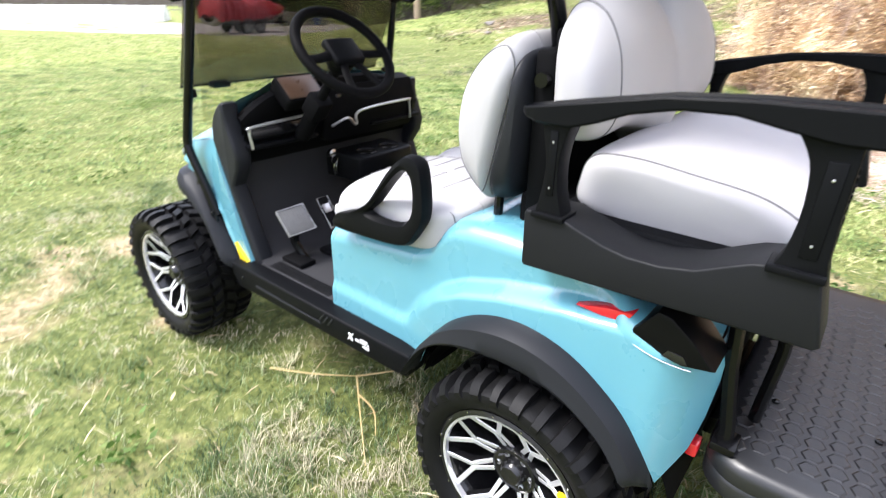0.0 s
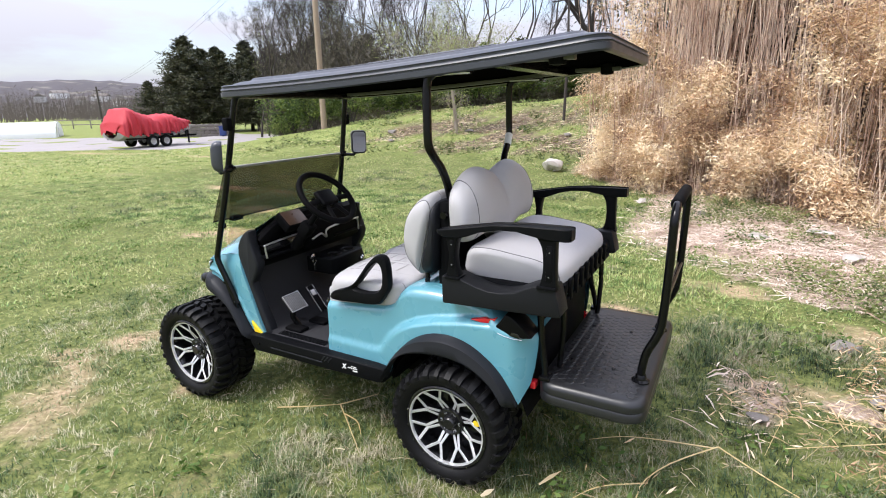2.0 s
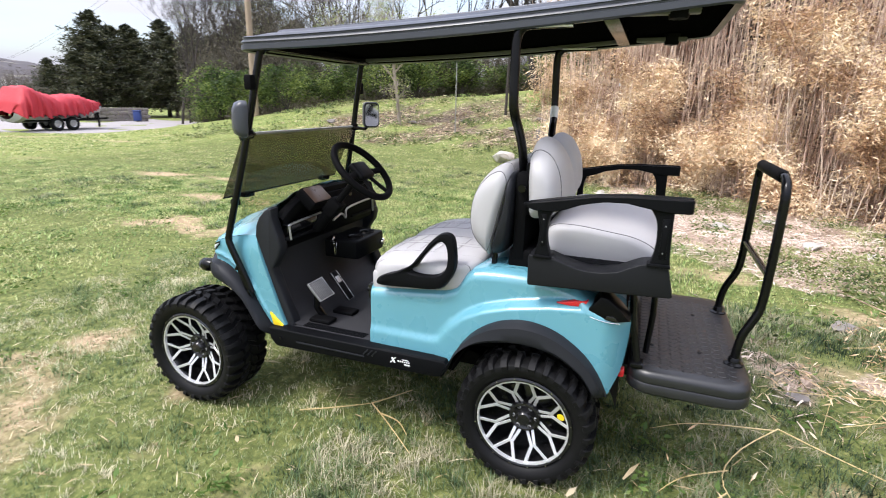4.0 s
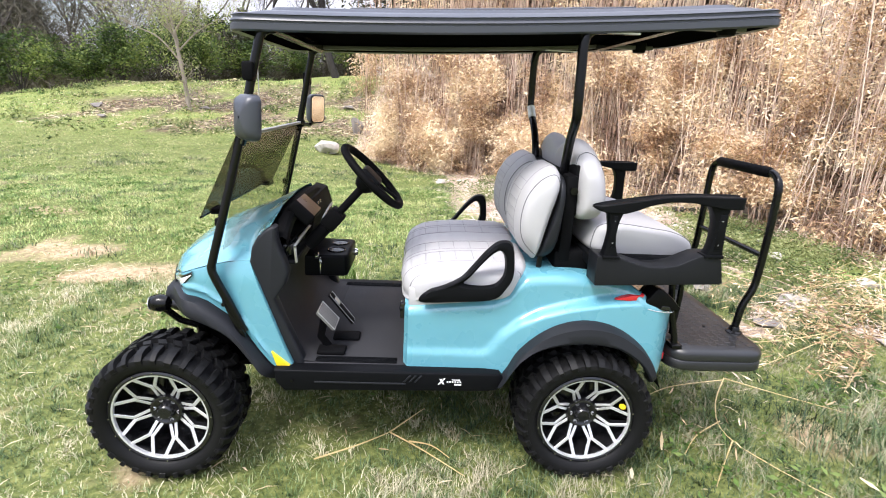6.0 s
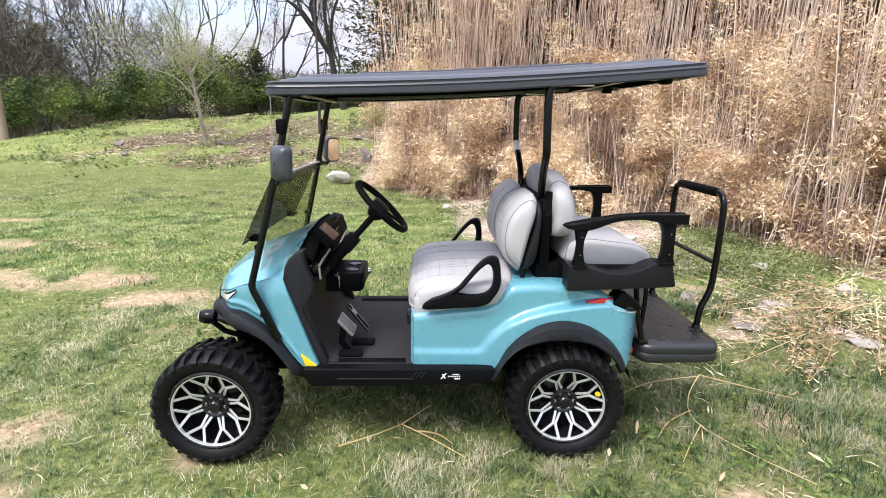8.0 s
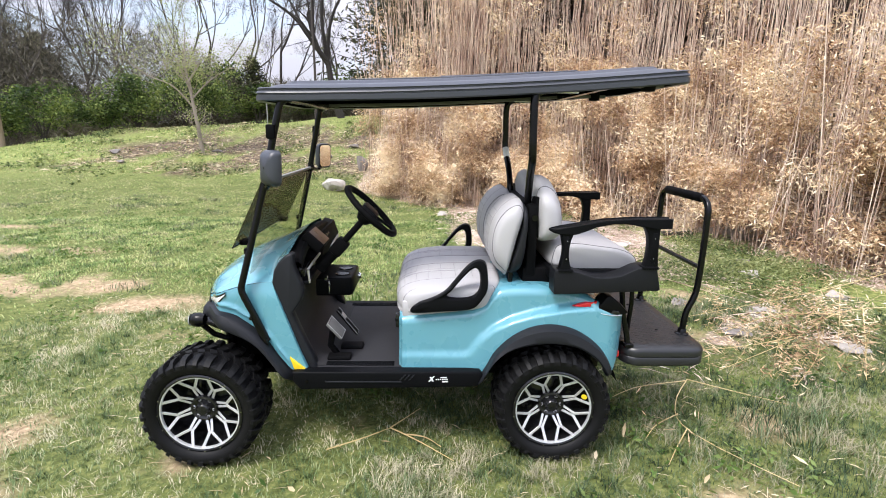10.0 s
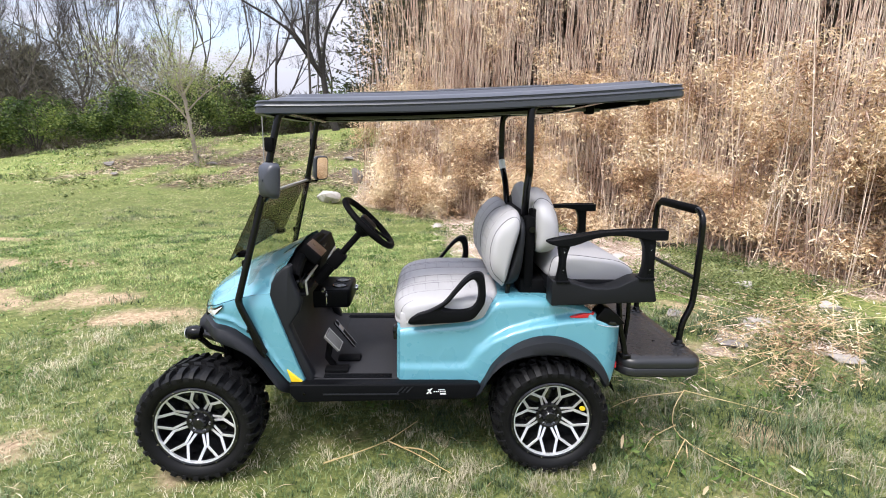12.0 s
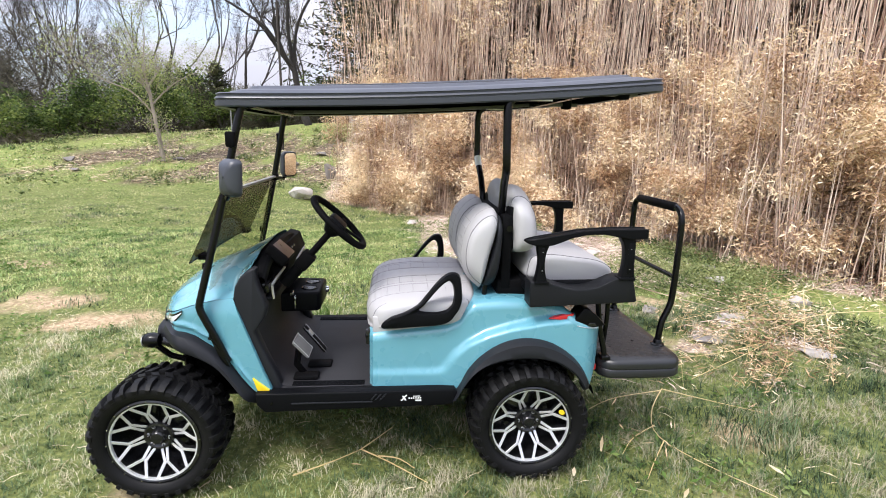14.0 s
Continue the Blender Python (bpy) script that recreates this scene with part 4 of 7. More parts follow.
# chassis
part("chassis", rbox((-0.80, 0.30, 0.30), (1.15, 0.72, 0.42), 0.01).join(rbox((-0.36, 0.08, 0.375), (0.50, 0.94, 0.43), 0.008)), MATTE, cart)
for ax in (-0.84, 0.84):
    part("axle", tube([(ax, 0.16, HUB_Z), (ax, 0.86, HUB_Z)], 0.035, 12), MATTE, cart)
    both("shock_absorber", tube([(ax + 0.05, 0.25, 0.26), (ax + 0.02, 0.27, 0.60)], 0.026, 10), STEEL)
both("suspension_arm", tube([(-0.84, 0.17, 0.33), (-0.70, 0.33, 0.38)], 0.018, 8).join(tube([(-0.84, 0.17, 0.25), (-0.90, 0.33, 0.36)], 0.018, 8)), STEEL)
both("spring_bracket", rbox((1.02, 0.09, 0.44), (1.10, 0.15, 0.60), 0.01), STEEL)

# sills, floor, step-in area
sill = prism([(-0.430, 0.455), (0.485, 0.458), (0.500, 0.440), (0.478, 0.385), (0.44, 0.378), (-0.24, 0.366), (-0.39, 0.362), (-0.425, 0.40)], -0.006, 0.07, 0.008, 3)
for sl in both("rocker_panel", sill, PLASTIC, label="black moulded rocker panel below the step-in floor"):
    mir = sl.name.endswith("001")
    q = lambda g_: g_.mirrored() if mir else g_
    part("groove_trim", q(rbox((-0.27, -0.0095, 0.402), (0.10, -0.004, 0.410), 0.002)), FLARE, sl)
    for k in range(3):
        part("moulded_rib", q(prism([(0.09 + 0.022 * k, 0.415), (0.115 + 0.022 * k, 0.445), (0.123 + 0.022 * k, 0.445), (0.098 + 0.022 * k, 0.415)], -0.009, -0.004, 0.001)), FLARE, sl)
    part("bolt", q(revolve([(0.008, 0), (0.007, -0.004), (0.0003, -0.005)], (-0.36, -0.006, 0.41), 10)), STEEL, sl)
    logo = part("emblem", q(prism([(0.232, 0.408), (0.238, 0.408), (0.262, 0.436), (0.256, 0.436)], -0.009, -0.005, 0)), WHITE, sl, "white crossed-bar emblem with small bars")
    part("emblem_bar", q(prism([(0.238, 0.432), (0.246, 0.432), (0.258, 0.410), (0.250, 0.410)], -0.0092, -0.005, 0)), WHITE, logo)
    for k in range(6):
        part("emblem_bar", q(rbox((0.268 + 0.0105 * k, -0.0085, 0.4175), (0.2745 + 0.0105 * k, -0.005, 0.4225), 0)), WHITE, logo)
    part("emblem_bar", q(rbox((0.30, -0.0085, 0.405), (0.328, -0.005, 0.411), 0)), WHITE, logo)
    part("emblem_bar", q(rbox((0.29, -0.0085, 0.428), (0.322, -0.005, 0.431), 0)), WHITE, logo)

floor_part = part("floor_mat", rbox((-0.36, 0.055, 0.43), (0.10, 2 * YC - 0.055, 0.458), 0.006), MAT_FLOOR, cart, "black ribbed rubber floor mat")
for side_ in (0.064, 2 * YC - 0.112):
    for k in range(5):
        part("threshold_rib", rbox((-0.28, side_ + 0.010 * k, 0.457), (0.06, side_ + 0.010 * k + 0.005, 0.463), 0.002), PLASTIC, floor_part)
toe = []
for y in np.linspace(0.06, 2 * YC - 0.06, 10):
    toe.append([(x, y, z) for x, z in spline([(-0.26, 0.4585), (-0.33, 0.470), (-0.40, 0.52), (-0.44, 0.60), (-0.46, 0.72), (-0.44, 0.86)], 18)])
part("toe_board", grid(toe), MAT_FLOOR, cart)

# pedals
brake = part("brake_pedal", rbox((-0.052, -0.058, -0.006), (0.052, 0.058, 0.006), 0.004).moved(pose(-0.245, 0.175, 0.615, 0, 48, 0)), PEDAL, cart, "ribbed metal brake pedal")
part("pedal_edge", tube([Vector(p) for p in [(-0.052, -0.058, 0.007), (0.052, -0.058, 0.007), (0.052, 0.058, 0.007), (-0.052, 0.058, 0.007)]], 0.0028, 6, closed=True).moved(pose(-0.245, 0.175, 0.615, 0, 48, 0)), SILVER, brake)
for k in range(9):
    part("pedal_rib", rbox((-0.046, -0.050 + 0.0115 * k, 0.005), (0.046, -0.045 + 0.0115 * k, 0.0085), 0.001).moved(pose(-0.245, 0.175, 0.615, 0, 48, 0)), PEDAL, brake)
part("pedal_arm", tube([(-0.26, 0.175, 0.60), (-0.275, 0.18, 0.52), (-0.235, 0.19, 0.455)], 0.017, 8), STEEL, brake)
accel = part("accelerator_pedal", rbox((-0.085, -0.026, -0.006), (0.085, 0.026, 0.006), 0.005).moved(pose(-0.205, 0.305, 0.600, 0, 52, 0)), MATTE, cart, "narrow black accelerator pedal with white mark")
part("pedal_mark", rbox((-0.055, -0.016, 0.006), (-0.02, 0.016, 0.0085), 0.002).moved(pose(-0.205, 0.305, 0.600, 0, 52, 0)), SILVER, accel)
part("pedal_edge", tube([Vector(p) for p in [(-0.083, -0.025, 0.0065), (0.083, -0.025, 0.0065), (0.083, 0.025, 0.0065), (-0.083, 0.025, 0.0065)]], 0.0010, 5, closed=True).moved(pose(-0.205, 0.305, 0.600, 0, 52, 0)), SILVER, accel)
for bx, by in ((-0.235, 0.15), (-0.19, 0.29)):
    part("pedal_base", rbox((bx - 0.05, by - 0.03, 0.457), (bx + 0.07, by + 0.04, 0.478), 0.008), MATTE, cart)

# cowl trim and dashboard
TRIM = [(-0.520, 0.888), (-0.510, 0.945), (-0.488, 0.985), (-0.458, 1.016), (-0.428, 1.034), (-0.414, 1.028), (-0.416, 0.985), (-0.404, 0.940), (-0.385, 0.892), (-0.372, 0.85), (-0.385, 0.80), (-0.43, 0.735), (-0.395, 0.64), (-0.335, 0.50), (-0.315, 0.440), (-0.358, 0.440), (-0.40, 0.545), (-0.46, 0.715)]
both("cowl_trim", prism(TRIM, 0.052, 0.115, 0.014, 3), FLARE, label="black moulded inner cowl trim")
dash_rows = []
for y_ in np.linspace(0.10, 2 * YC - 0.10, 24):
    drop = 0.085 * (abs(y_ - YC) / 0.41) ** 3
    dash_rows.append([(x_, y_, z_ - (drop if z_ > 0.95 else 0)) for x_, z_ in ((-0.46, 1.060), (-0.43, 1.080), (-0.40, 1.085), (-0.387, 1.075), (-0.385, 1.04), (-0.43, 0.965), (-0.385, 0.948), (-0.375, 0.940), (-0.40, 0.86), (-0.45, 0.80), (-0.50, 0.85), (-0.50, 1.02))])
part("dash_shell", grid(dash_rows, False, True), MATTE, cart, "matte black dashboard shell")
both("dash_shelf", rbox((-0.47, 0.10, 0.868), (-0.355, 0.40, 0.885), 0.006), PLASTIC)
both("dash_pocket", rbox((-0.44, 0.115, 0.90), (-0.372, 0.36, 0.945), 0.006), GLOSSBLACK)
part("dash_trim", tube(spline([(-0.352, 0.110, 0.875), (-0.356, 0.108, 0.935), (-0.352, 0.125, 0.950), (-0.352, 0.36, 0.962)], 24), 0.0055, 6), SILVER, cart, "silver dashboard trim strip")
part("dash_trim", tube(spline([(-0.335, 0.45, 0.905), (-0.335, 0.53, 0.925), (-0.335, 0.575, 0.895), (-0.335, 0.60, 0.945), (-0.345, 0.88, 0.955), (-0.35, 0.905, 0.94), (-0.355, 0.915, 0.87)], 40), 0.006, 6), SILVER, cart, "silver zigzag dashboard trim strip")
part("dash_hood", prism([(-0.42, 0.84), (-0.385, 0.835), (-0.36, 0.90), (-0.35, 0.965), (-0.375, 1.045), (-0.43, 1.06)], 0.44, 0.955, 0.02, 3), MATTE, cart)
pod_m = pose(-0.362, 0.33, 1.045, 0, 42, 0)
cluster = part("instrument_pod", rbox((-0.058, -0.085, -0.03), (0.058, 0.085, 0.028), 0.012, 3).moved(pod_m), MATTE, cart, "tilted instrument pod with brown reflective face")
part("pod_face", rbox((-0.048, -0.074, 0.026), (0.048, 0.074, 0.030), 0.004).moved(pod_m), WOODGRAIN, cluster)
for k in range(4):
    part("switch", rbox((-0.388, 0.50 + 0.055 * k, 1.000), (-0.362, 0.53 + 0.055 * k, 1.018), 0.004), GLOSSBLACK, cart)
part("usb_socket", rbox((-0.43, 0.17, 0.985), (-0.395, 0.21, 1.005), 0.004), SILVER, cart)
cup = prism([(-0.40, 0.46), (-0.215, 0.47), (-0.200, 0.49), (-0.200, 0.75), (-0.215, 0.77), (-0.40, 0.78)], 0.69, 0.795, 0.012, 3, axis="z")
console = part("cup_holder_console", cup, PLASTIC, cart, "black console with two cup holders")
for cy in (0.555, 0.68):
    part("cup_rim", revolve([(0.034, -0.005), (0.037, 0.002), (0.041, 0.004), (0.044, 0.0)], (-0.265, cy, 0.797), 28, "z"), STEEL, console)
    part("cup_well", revolve([(0.0005, 0.0015), (0.038, 0.0015)], (-0.265, cy, 0.796), 28, "z"), GLOSSBLACK, console)
key = part("key_switch", revolve([(0.016, 0.0), (0.016, 0.014), (0.010, 0.018), (0.0005, 0.018)], (-0.345, 0.44, 0.80), 18, "x"), CHROME, cart)
part("key_ring", tube([(-0.322, 0.44 + 0.014 * math.cos(a), 0.775 + 0.016 * math.sin(a)) for a in np.linspace(0, 6.28, 16, endpoint=False)], 0.002, 5, closed=True), CHROME, key)
for k in range(2):
    part("key_blade", rbox((-0.326, 0.432 + 0.012 * k, 0.715), (-0.320, 0.441 + 0.012 * k, 0.762), 0.002), CHROME, key)
part("direction_knob", revolve([(0.018, -0.012), (0.020, 0.0), (0.014, 0.010), (0.0005, 0.012)], (-0.193, 0.735, 0.735), 18, "x"), CHROME, cart)

# steering
col_a, col_b = np.array((-0.345, 0.315, 0.890)), np.array((-0.092, 0.315, 1.175))
column = part("steering_column", tube([col_a, col_a + (col_b - col_a) * 0.45], 0.030, 14).join(tube([col_a + (col_b - col_a) * 0.42, col_b], 0.017, 12)).join(
    rbox((-0.045, -0.035, -0.035), (0.045, 0.035, 0.035), 0.010).moved(pose(*(col_a + (col_b - col_a) * 0.42), 0, -48, 0))), MATTE, cart)
st_m = Matrix.Translation((-0.070, 0.315, 1.200)) @ Matrix.Rotation(radians(45), 4, "Y")
ring = [(0.163 * math.cos(a), 0.163 * math.sin(a), 0) for a in np.linspace(0, 2 * math.pi, 56, endpoint=False)]
steer = part("steering_wheel", tube(ring, 0.0165, 12, closed=True).moved(st_m), MATTE, cart, "black three-spoke steering wheel")
part("hub_pad", rbox((-0.052, -0.062, -0.022), (0.045, 0.062, 0.012), 0.014, 3).moved(st_m), PLASTIC, steer)
part("wheel_boss", revolve([(0.048, -0.015), (0.046, -0.05), (0.030, -0.075), (0.001, -0.075)], (0, 0, 0), 24, "z").moved(st_m), PLASTIC, steer)
for s in (-1, 1):
    part("spoke", tube(spline([(0.0, 0.04 * s, -0.008), (0.012, 0.10 * s, -0.006), (0.018, 0.158 * s, 0.0)], 8), [0.020, 0.019, 0.018, 0.017, 0.017, 0.017, 0.018, 0.019], 8, flat=0.5).moved(st_m), MATTE, steer)
    part("spoke", tube(spline([(0.035, 0.025 * s, -0.008), (0.09, 0.045 * s, -0.006), (0.148, 0.06 * s, 0.0)], 8), 0.015, 8, flat=0.5).moved(st_m), MATTE, steer)

# pillars
A_PATH = [(-0.552, 0.040, 0.600), (-0.600, 0.030, 0.725), (-0.645, 0.022, 0.835), (-0.652, 0.024, 0.870), (-0.645, 0.028, 0.91), (-0.545, 0.066, 1.30), (-0.456, 0.098, 1.690), (-0.443, 0.103, 1.722), (-0.410, 0.105, 1.742), (-0.33, 0.105, 1.752)]
for pl in both("front_pillar", tube(spline(A_PATH, 60), 0.0165, 10), STEEL, label="black bent steel front roof pillar"):
    mir = pl.name.endswith("001")
    q = lambda g_: g_.mirrored() if mir else g_
    part("pillar_plate", q(prism([(-0.538, 0.580), (-0.570, 0.592), (-0.625, 0.735), (-0.600, 0.745)], 0.020, 0.034, 0.003)), STEEL, pl)
    for bx, bz in ((-0.555, 0.610), (-0.617, 0.722)):
        part("bolt", q(revolve([(0.009, 0), (0.008, -0.006), (0.0005, -0.007)], (bx, 0.020, bz), 10)), STEEL, pl)
    part("windshield_clip", q(rbox((-0.505, 0.045, 1.560), (-0.465, 0.085, 1.625), 0.008)), MATTE, pl)
    part("hinge", q(rbox((-0.535, 0.055, 1.345), (-0.505, 0.09, 1.385), 0.006)), MATTE, pl)
    part("hinge", q(rbox((-0.635, 0.035, 1.03), (-0.60, 0.07, 1.06), 0.006)), MATTE, pl)
B_PATH = [(0.90, 0.115, 1.800), (0.76, 0.108, 1.797), (0.720, 0.104, 1.783), (0.704, 0.100, 1.745), (0.704, 0.096, 1.63), (0.706, 0.094, 1.53), (0.709, 0.102, 1.49), (0.713, 0.135, 1.45), (0.717, 0.180, 1.405), (0.722, 0.220, 1.34), (0.724, 0.25, 1.26), (0.724, 0.262, 1.18), (0.722, 0.262, 0.88)]
pillars_b = both("rear_pillar", tube(spline(B_PATH, 70), 0.0185, 10), STEEL, label="black bent steel rear roof pillar")
both("seat_post", tube([(0.640, 0.17, 0.87), (0.645, 0.17, 1.02)], 0.012, 8), STEEL)
part("paper_tag", tube([(0.7075, 2 * YC - 0.098, 1.505), (0.713, 2 * YC - 0.135, 1.45)], 0.0205, 10), WHITE, pillars_b[1], "white tag wrapped on the pillar")
part("cross_tube", tube([(-0.405, 0.10, 1.735), (-0.405, 2 * YC - 0.10, 1.735)], 0.015, 8), STEEL, cart)
part("cross_tube", tube([(0.745, 0.14, 1.20), (0.745, 2 * YC - 0.14, 1.20)], 0.016, 8), STEEL, cart)

# windshield
def pane(xz0, xz1, y0, y1, t=0.005):
    d = np.array(xz1) - np.array(xz0)
    nrm = np.array([-d[1], d[0]]) / np.linalg.norm(d) * t / 2
    a, b = np.array(xz0), np.array(xz1)
    return prism([tuple(a - nrm), tuple(b - nrm), tuple(b + nrm), tuple(a + nrm)], y0, y1, 0)


shield = part("windshield", pane((-0.628, 0.925), (-0.523, 1.362), 0.085, 2 * YC - 0.085), CLEAR, cart, "fold-down smoked acrylic windshield, folded", smooth=0)
shield.visible_shadow = False
fold = part("folded_pane", pane((-0.690, 1.060), (-0.538, 1.368), 0.055, 2 * YC - 0.055), TINT, shield, "smoked acrylic upper pane folded forward", smooth=0)
part("top_rail", rbox((-0.536, 0.06, 1.362), (-0.514, 2 * YC - 0.06, 1.374), 0.004), RAIL, shield)
part("lower_gasket", tube([(-0.692, 0.055, 1.058), (-0.692, 2 * YC - 0.055, 1.058)], 0.004, 6), MATTE, shield)
for cy in (0.20, 2 * YC - 0.20):
    part("pane_clip", rbox((-0.70, cy - 0.035, 1.045), (-0.655, cy + 0.035, 1.070), 0.006), MATTE, shield)

# mirrors
mh = [(a * 0.5, b * 0.5) for a, b in rounded(-0.105, 0.105, -0.155, 0.155, 0.05, 6)]
for sgn, my in ((-1, -0.035), (1, 2 * YC + 0.035)):
    rows = []
    for k, x in ((0.06, -0.030), (0.55, -0.028), (0.85, -0.018), (1.0, 0.002), (1.0, 0.022), (0.94, 0.026)):
        rows.append([(x, a * k, b * k) for a, b in mh])
    housing = grid(rows, False, True, flip=True)
    mm = pose(-0.470, my, 1.438, 0, 3, 52 if sgn < 0 else -36)
    mir_ob = part("side_mirror", housing.moved(mm), ROOF, cart, "black rounded side mirror")
    part("mirror_glass", Geo().add([(0.027, a * 0.86, b * 0.88) for a, b in mh], [tuple(range(len(mh)))]).moved(mm), MIRROR, mir_ob, smooth=0)
    part("mirror_arm", tube([(-0.475, my, 1.38), (-0.495, my - 0.03 * sgn, 1.35), (-0.52, YC + (0.436 * sgn), 1.365)], 0.011, 8), STEEL, mir_ob)

# front seat
CUSH = [(0.085, 0.718), (0.068, 0.745), (0.062, 0.785), (0.082, 0.835), (0.140, 0.868), (0.24, 0.886), (0.36, 0.893), (0.50, 0.893), (0.585, 0.890), (0.602, 0.85), (0.59, 0.77), (0.50, 0.74), (0.30, 0.728)]
front_seat = part("front_seat_cushion", cushion(CUSH, 0.066, 2 * YC - 0.066, 48, 130, 5.5, grooves=[(0.25 + 0.040 * k, 0.030, span) for k in range(6) for span in ((0.12, 0.27), (0.30, 0.45), (0.55, 0.70), (0.73, 0.88))],
                                               lift=lambda u: -0.018 * math.exp(-(u / 0.10) ** 2) - 0.012 * abs(u) ** 3), VINYL, cart, "light grey vinyl bench cushion with pleats")
for y in (0.105, 0.182, 0.302, 0.338, 0.455):
    for yy in (y, 2 * YC - y):
        part("piping", seam(CUSH, yy, k=hug(y, 0.066, 2 * YC - 0.066, 5.5) * 1.001, r=0.0019 if y < 0.15 else 0.0011, lift=-0.012 * abs((y - YC) / 0.444) ** 3 - 0.018 * math.exp(-((y - YC) / 0.0444) ** 2)), SEAM if y < 0.15 else SEAMLITE, front_seat)
for y0, y1 in ((0.182, 0.302), (0.338, 0.455), (2 * YC - 0.302, 2 * YC - 0.182), (2 * YC - 0.455, 2 * YC - 0.338)):
    for f_ in (0.33, 0.375, 0.42, 0.465, 0.51):
        part("stitching", pleats(CUSH, (f_,), y0, y1), SEAMLITE, front_seat)
part("seat_base", rbox((0.10, 0.085, 0.70), (0.60, 2 * YC - 0.085, 0.79), 0.01), VINYL, cart, "light grey seat base")
BACK = [(0.598, 0.908), (0.548, 0.962), (0.528, 1.03), (0.530, 1.11), (0.550, 1.185), (0.592, 1.248), (0.640, 1.284), (0.676, 1.288), (0.696, 1.250), (0.690, 1.19), (0.664, 1.09), (0.622, 0.912)]
BSHELL = [(0.624, 0.915), (0.660, 1.06), (0.686, 1.19), (0.688, 1.25), (0.705, 1.255), (0.716, 1.215), (0.712, 1.10), (0.700, 0.98), (0.675, 0.918)]
for y0, y1 in ((0.105, YC - 0.005), (YC + 0.005, 2 * YC - 0.105)):
    bk = part("front_backrest", cushion(BACK, y0, y1, 40, 110, 4.2, grooves=[(0.10 + 0.040 * k, 0.05, span) for k in range(6) for span in ((0.30, 0.70),)]), VINYL, cart, "light grey vinyl rounded backrest with pleats")
    for dy in (0.030, 0.122):
        for y in (y0 + dy, y1 - dy):
            part("piping", seam(BACK, y, k=hug(y, y0, y1, 4.2) * 1.001, r=0.0019 if dy < 0.1 else 0.0011), SEAM if dy < 0.1 else SEAMLITE, bk)
    for f_ in (0.15, 0.195, 0.24, 0.285, 0.33, 0.375):
        part("stitching", pleats(BACK, (f_,), y0 + 0.122, y1 - 0.122), SEAMLITE, bk)
    part("back_shell", cushion(BSHELL, y0 + 0.008, y1 - 0.008, 24, 40, 4.6), FLARE, bk, "dark grey plastic back shell")

# hip restraints
HIP_OUT = [(0.150, 0.745), (0.160, 0.785), (0.231, 0.812), (0.300, 0.848), (0.345, 0.900), (0.395, 0.964), (0.440, 1.005), (0.478, 1.014), (0.503, 0.994), (0.514, 0.930), (0.514, 0.865), (0.490, 0.815), (0.437, 0.764), (0.29, 0.750)]
HIP_IN = [(0.318, 0.832), (0.345, 0.862), (0.384, 0.915), (0.425, 0.958), (0.452, 0.971), (0.470, 0.950), (0.476, 0.905), (0.468, 0.862), (0.440, 0.834), (0.385, 0.824)]


def hip():
    """A moulded loop: outer and inner outline joined by a rounded section."""
    n = 60
    o, i = spline(HIP_OUT, n, True), spline(HIP_IN, n, True)
    best = min(range(n), key=lambda k: float(((np.roll(i, -k, 0) - o) ** 2).sum()))
    i = np.roll(i, -best, 0)
    rows = []
    for a, b in zip(o, i):
        t = np.array([0.0, 0.12, 0.5, 0.88, 1.0, 0.88, 0.5, 0.12])
        d = np.array([0.0, -0.8, -1.0, -0.8, 0.0, 0.8, 1.0, 0.8]) * 0.025
        rows.append([(a[0] + (b[0] - a[0]) * f, 0.048 + e + 0.03 * (a[1] - 0.75) * 0.4, a[1] + (b[1] - a[1]) * f) for f, e in zip(t, d)])
    return grid(rows, True, True)


both("hip_restraint", hip(), PLASTIC, label="black moulded loop armrest beside the front seat")
part("seat_lock", revolve([(0.012, 0.0), (0.014, -0.012), (0.0005, -0.016)], (0.078, 0.11, 0.69), 12, "x"), STEEL, cart)
both("seat_latch", rbox((0.066, 0.10, 0.645), (0.088, 0.135, 0.72), 0.008), GLOSSBLACK)

# rear seat kit
part("bag_well", rbox((0.70, 0.165, 0.85), (0.86, 2 * YC - 0.165, 0.945), 0.012), MATTE, cart, "black plastic well between the seats")
part("seat_divider", rbox((0.715, 0.16, 0.90), (0.765, 2 * YC - 0.16, 1.26), 0.012), MATTE, cart)
RBACK = [(0.765, 1.075), (0.752, 1.20), (0.748, 1.30), (0.757, 1.358), (0.795, 1.378), (0.845, 1.352), (0.882, 1.29), (0.899, 1.22), (0.902, 1.14), (0.876, 1.082), (0.82, 1.062)]
rear_back = part("rear_backrest", cushion(RBACK, 0.118, 2 * YC - 0.118, 60, 60, 3.6, lift=lambda u: 0.018 * math.cos(2 * math.pi * (abs(u) - 0.48)) - 0.030 * math.exp(-(u / 0.07) ** 2) - 0.03 * max(0, abs(u) - 0.8)), VINYL, cart, "light grey vinyl rear backrest with two rounded humps")
for y in (0.205, 2 * YC - 0.205):
    part("piping", seam(RBACK, y, k=hug(0.205, 0.118, 2 * YC - 0.118, 3.6), r=0.002, lift=-0.0066), SEAM, rear_back)
part("piping", tube([(0.752 + 0.125 * math.sin(a) ** 0.8 if a < 3.1 else 0.752, YC, 1.315 - 0.24 * a / 3.14) for a in np.linspace(0.1, 3.1, 20)], 0.002, 5), SEAM, rear_back)
part("back_panel", rbox((0.752, 0.17, 1.09), (0.775, 2 * YC - 0.17, 1.30), 0.01), MATTE, cart)
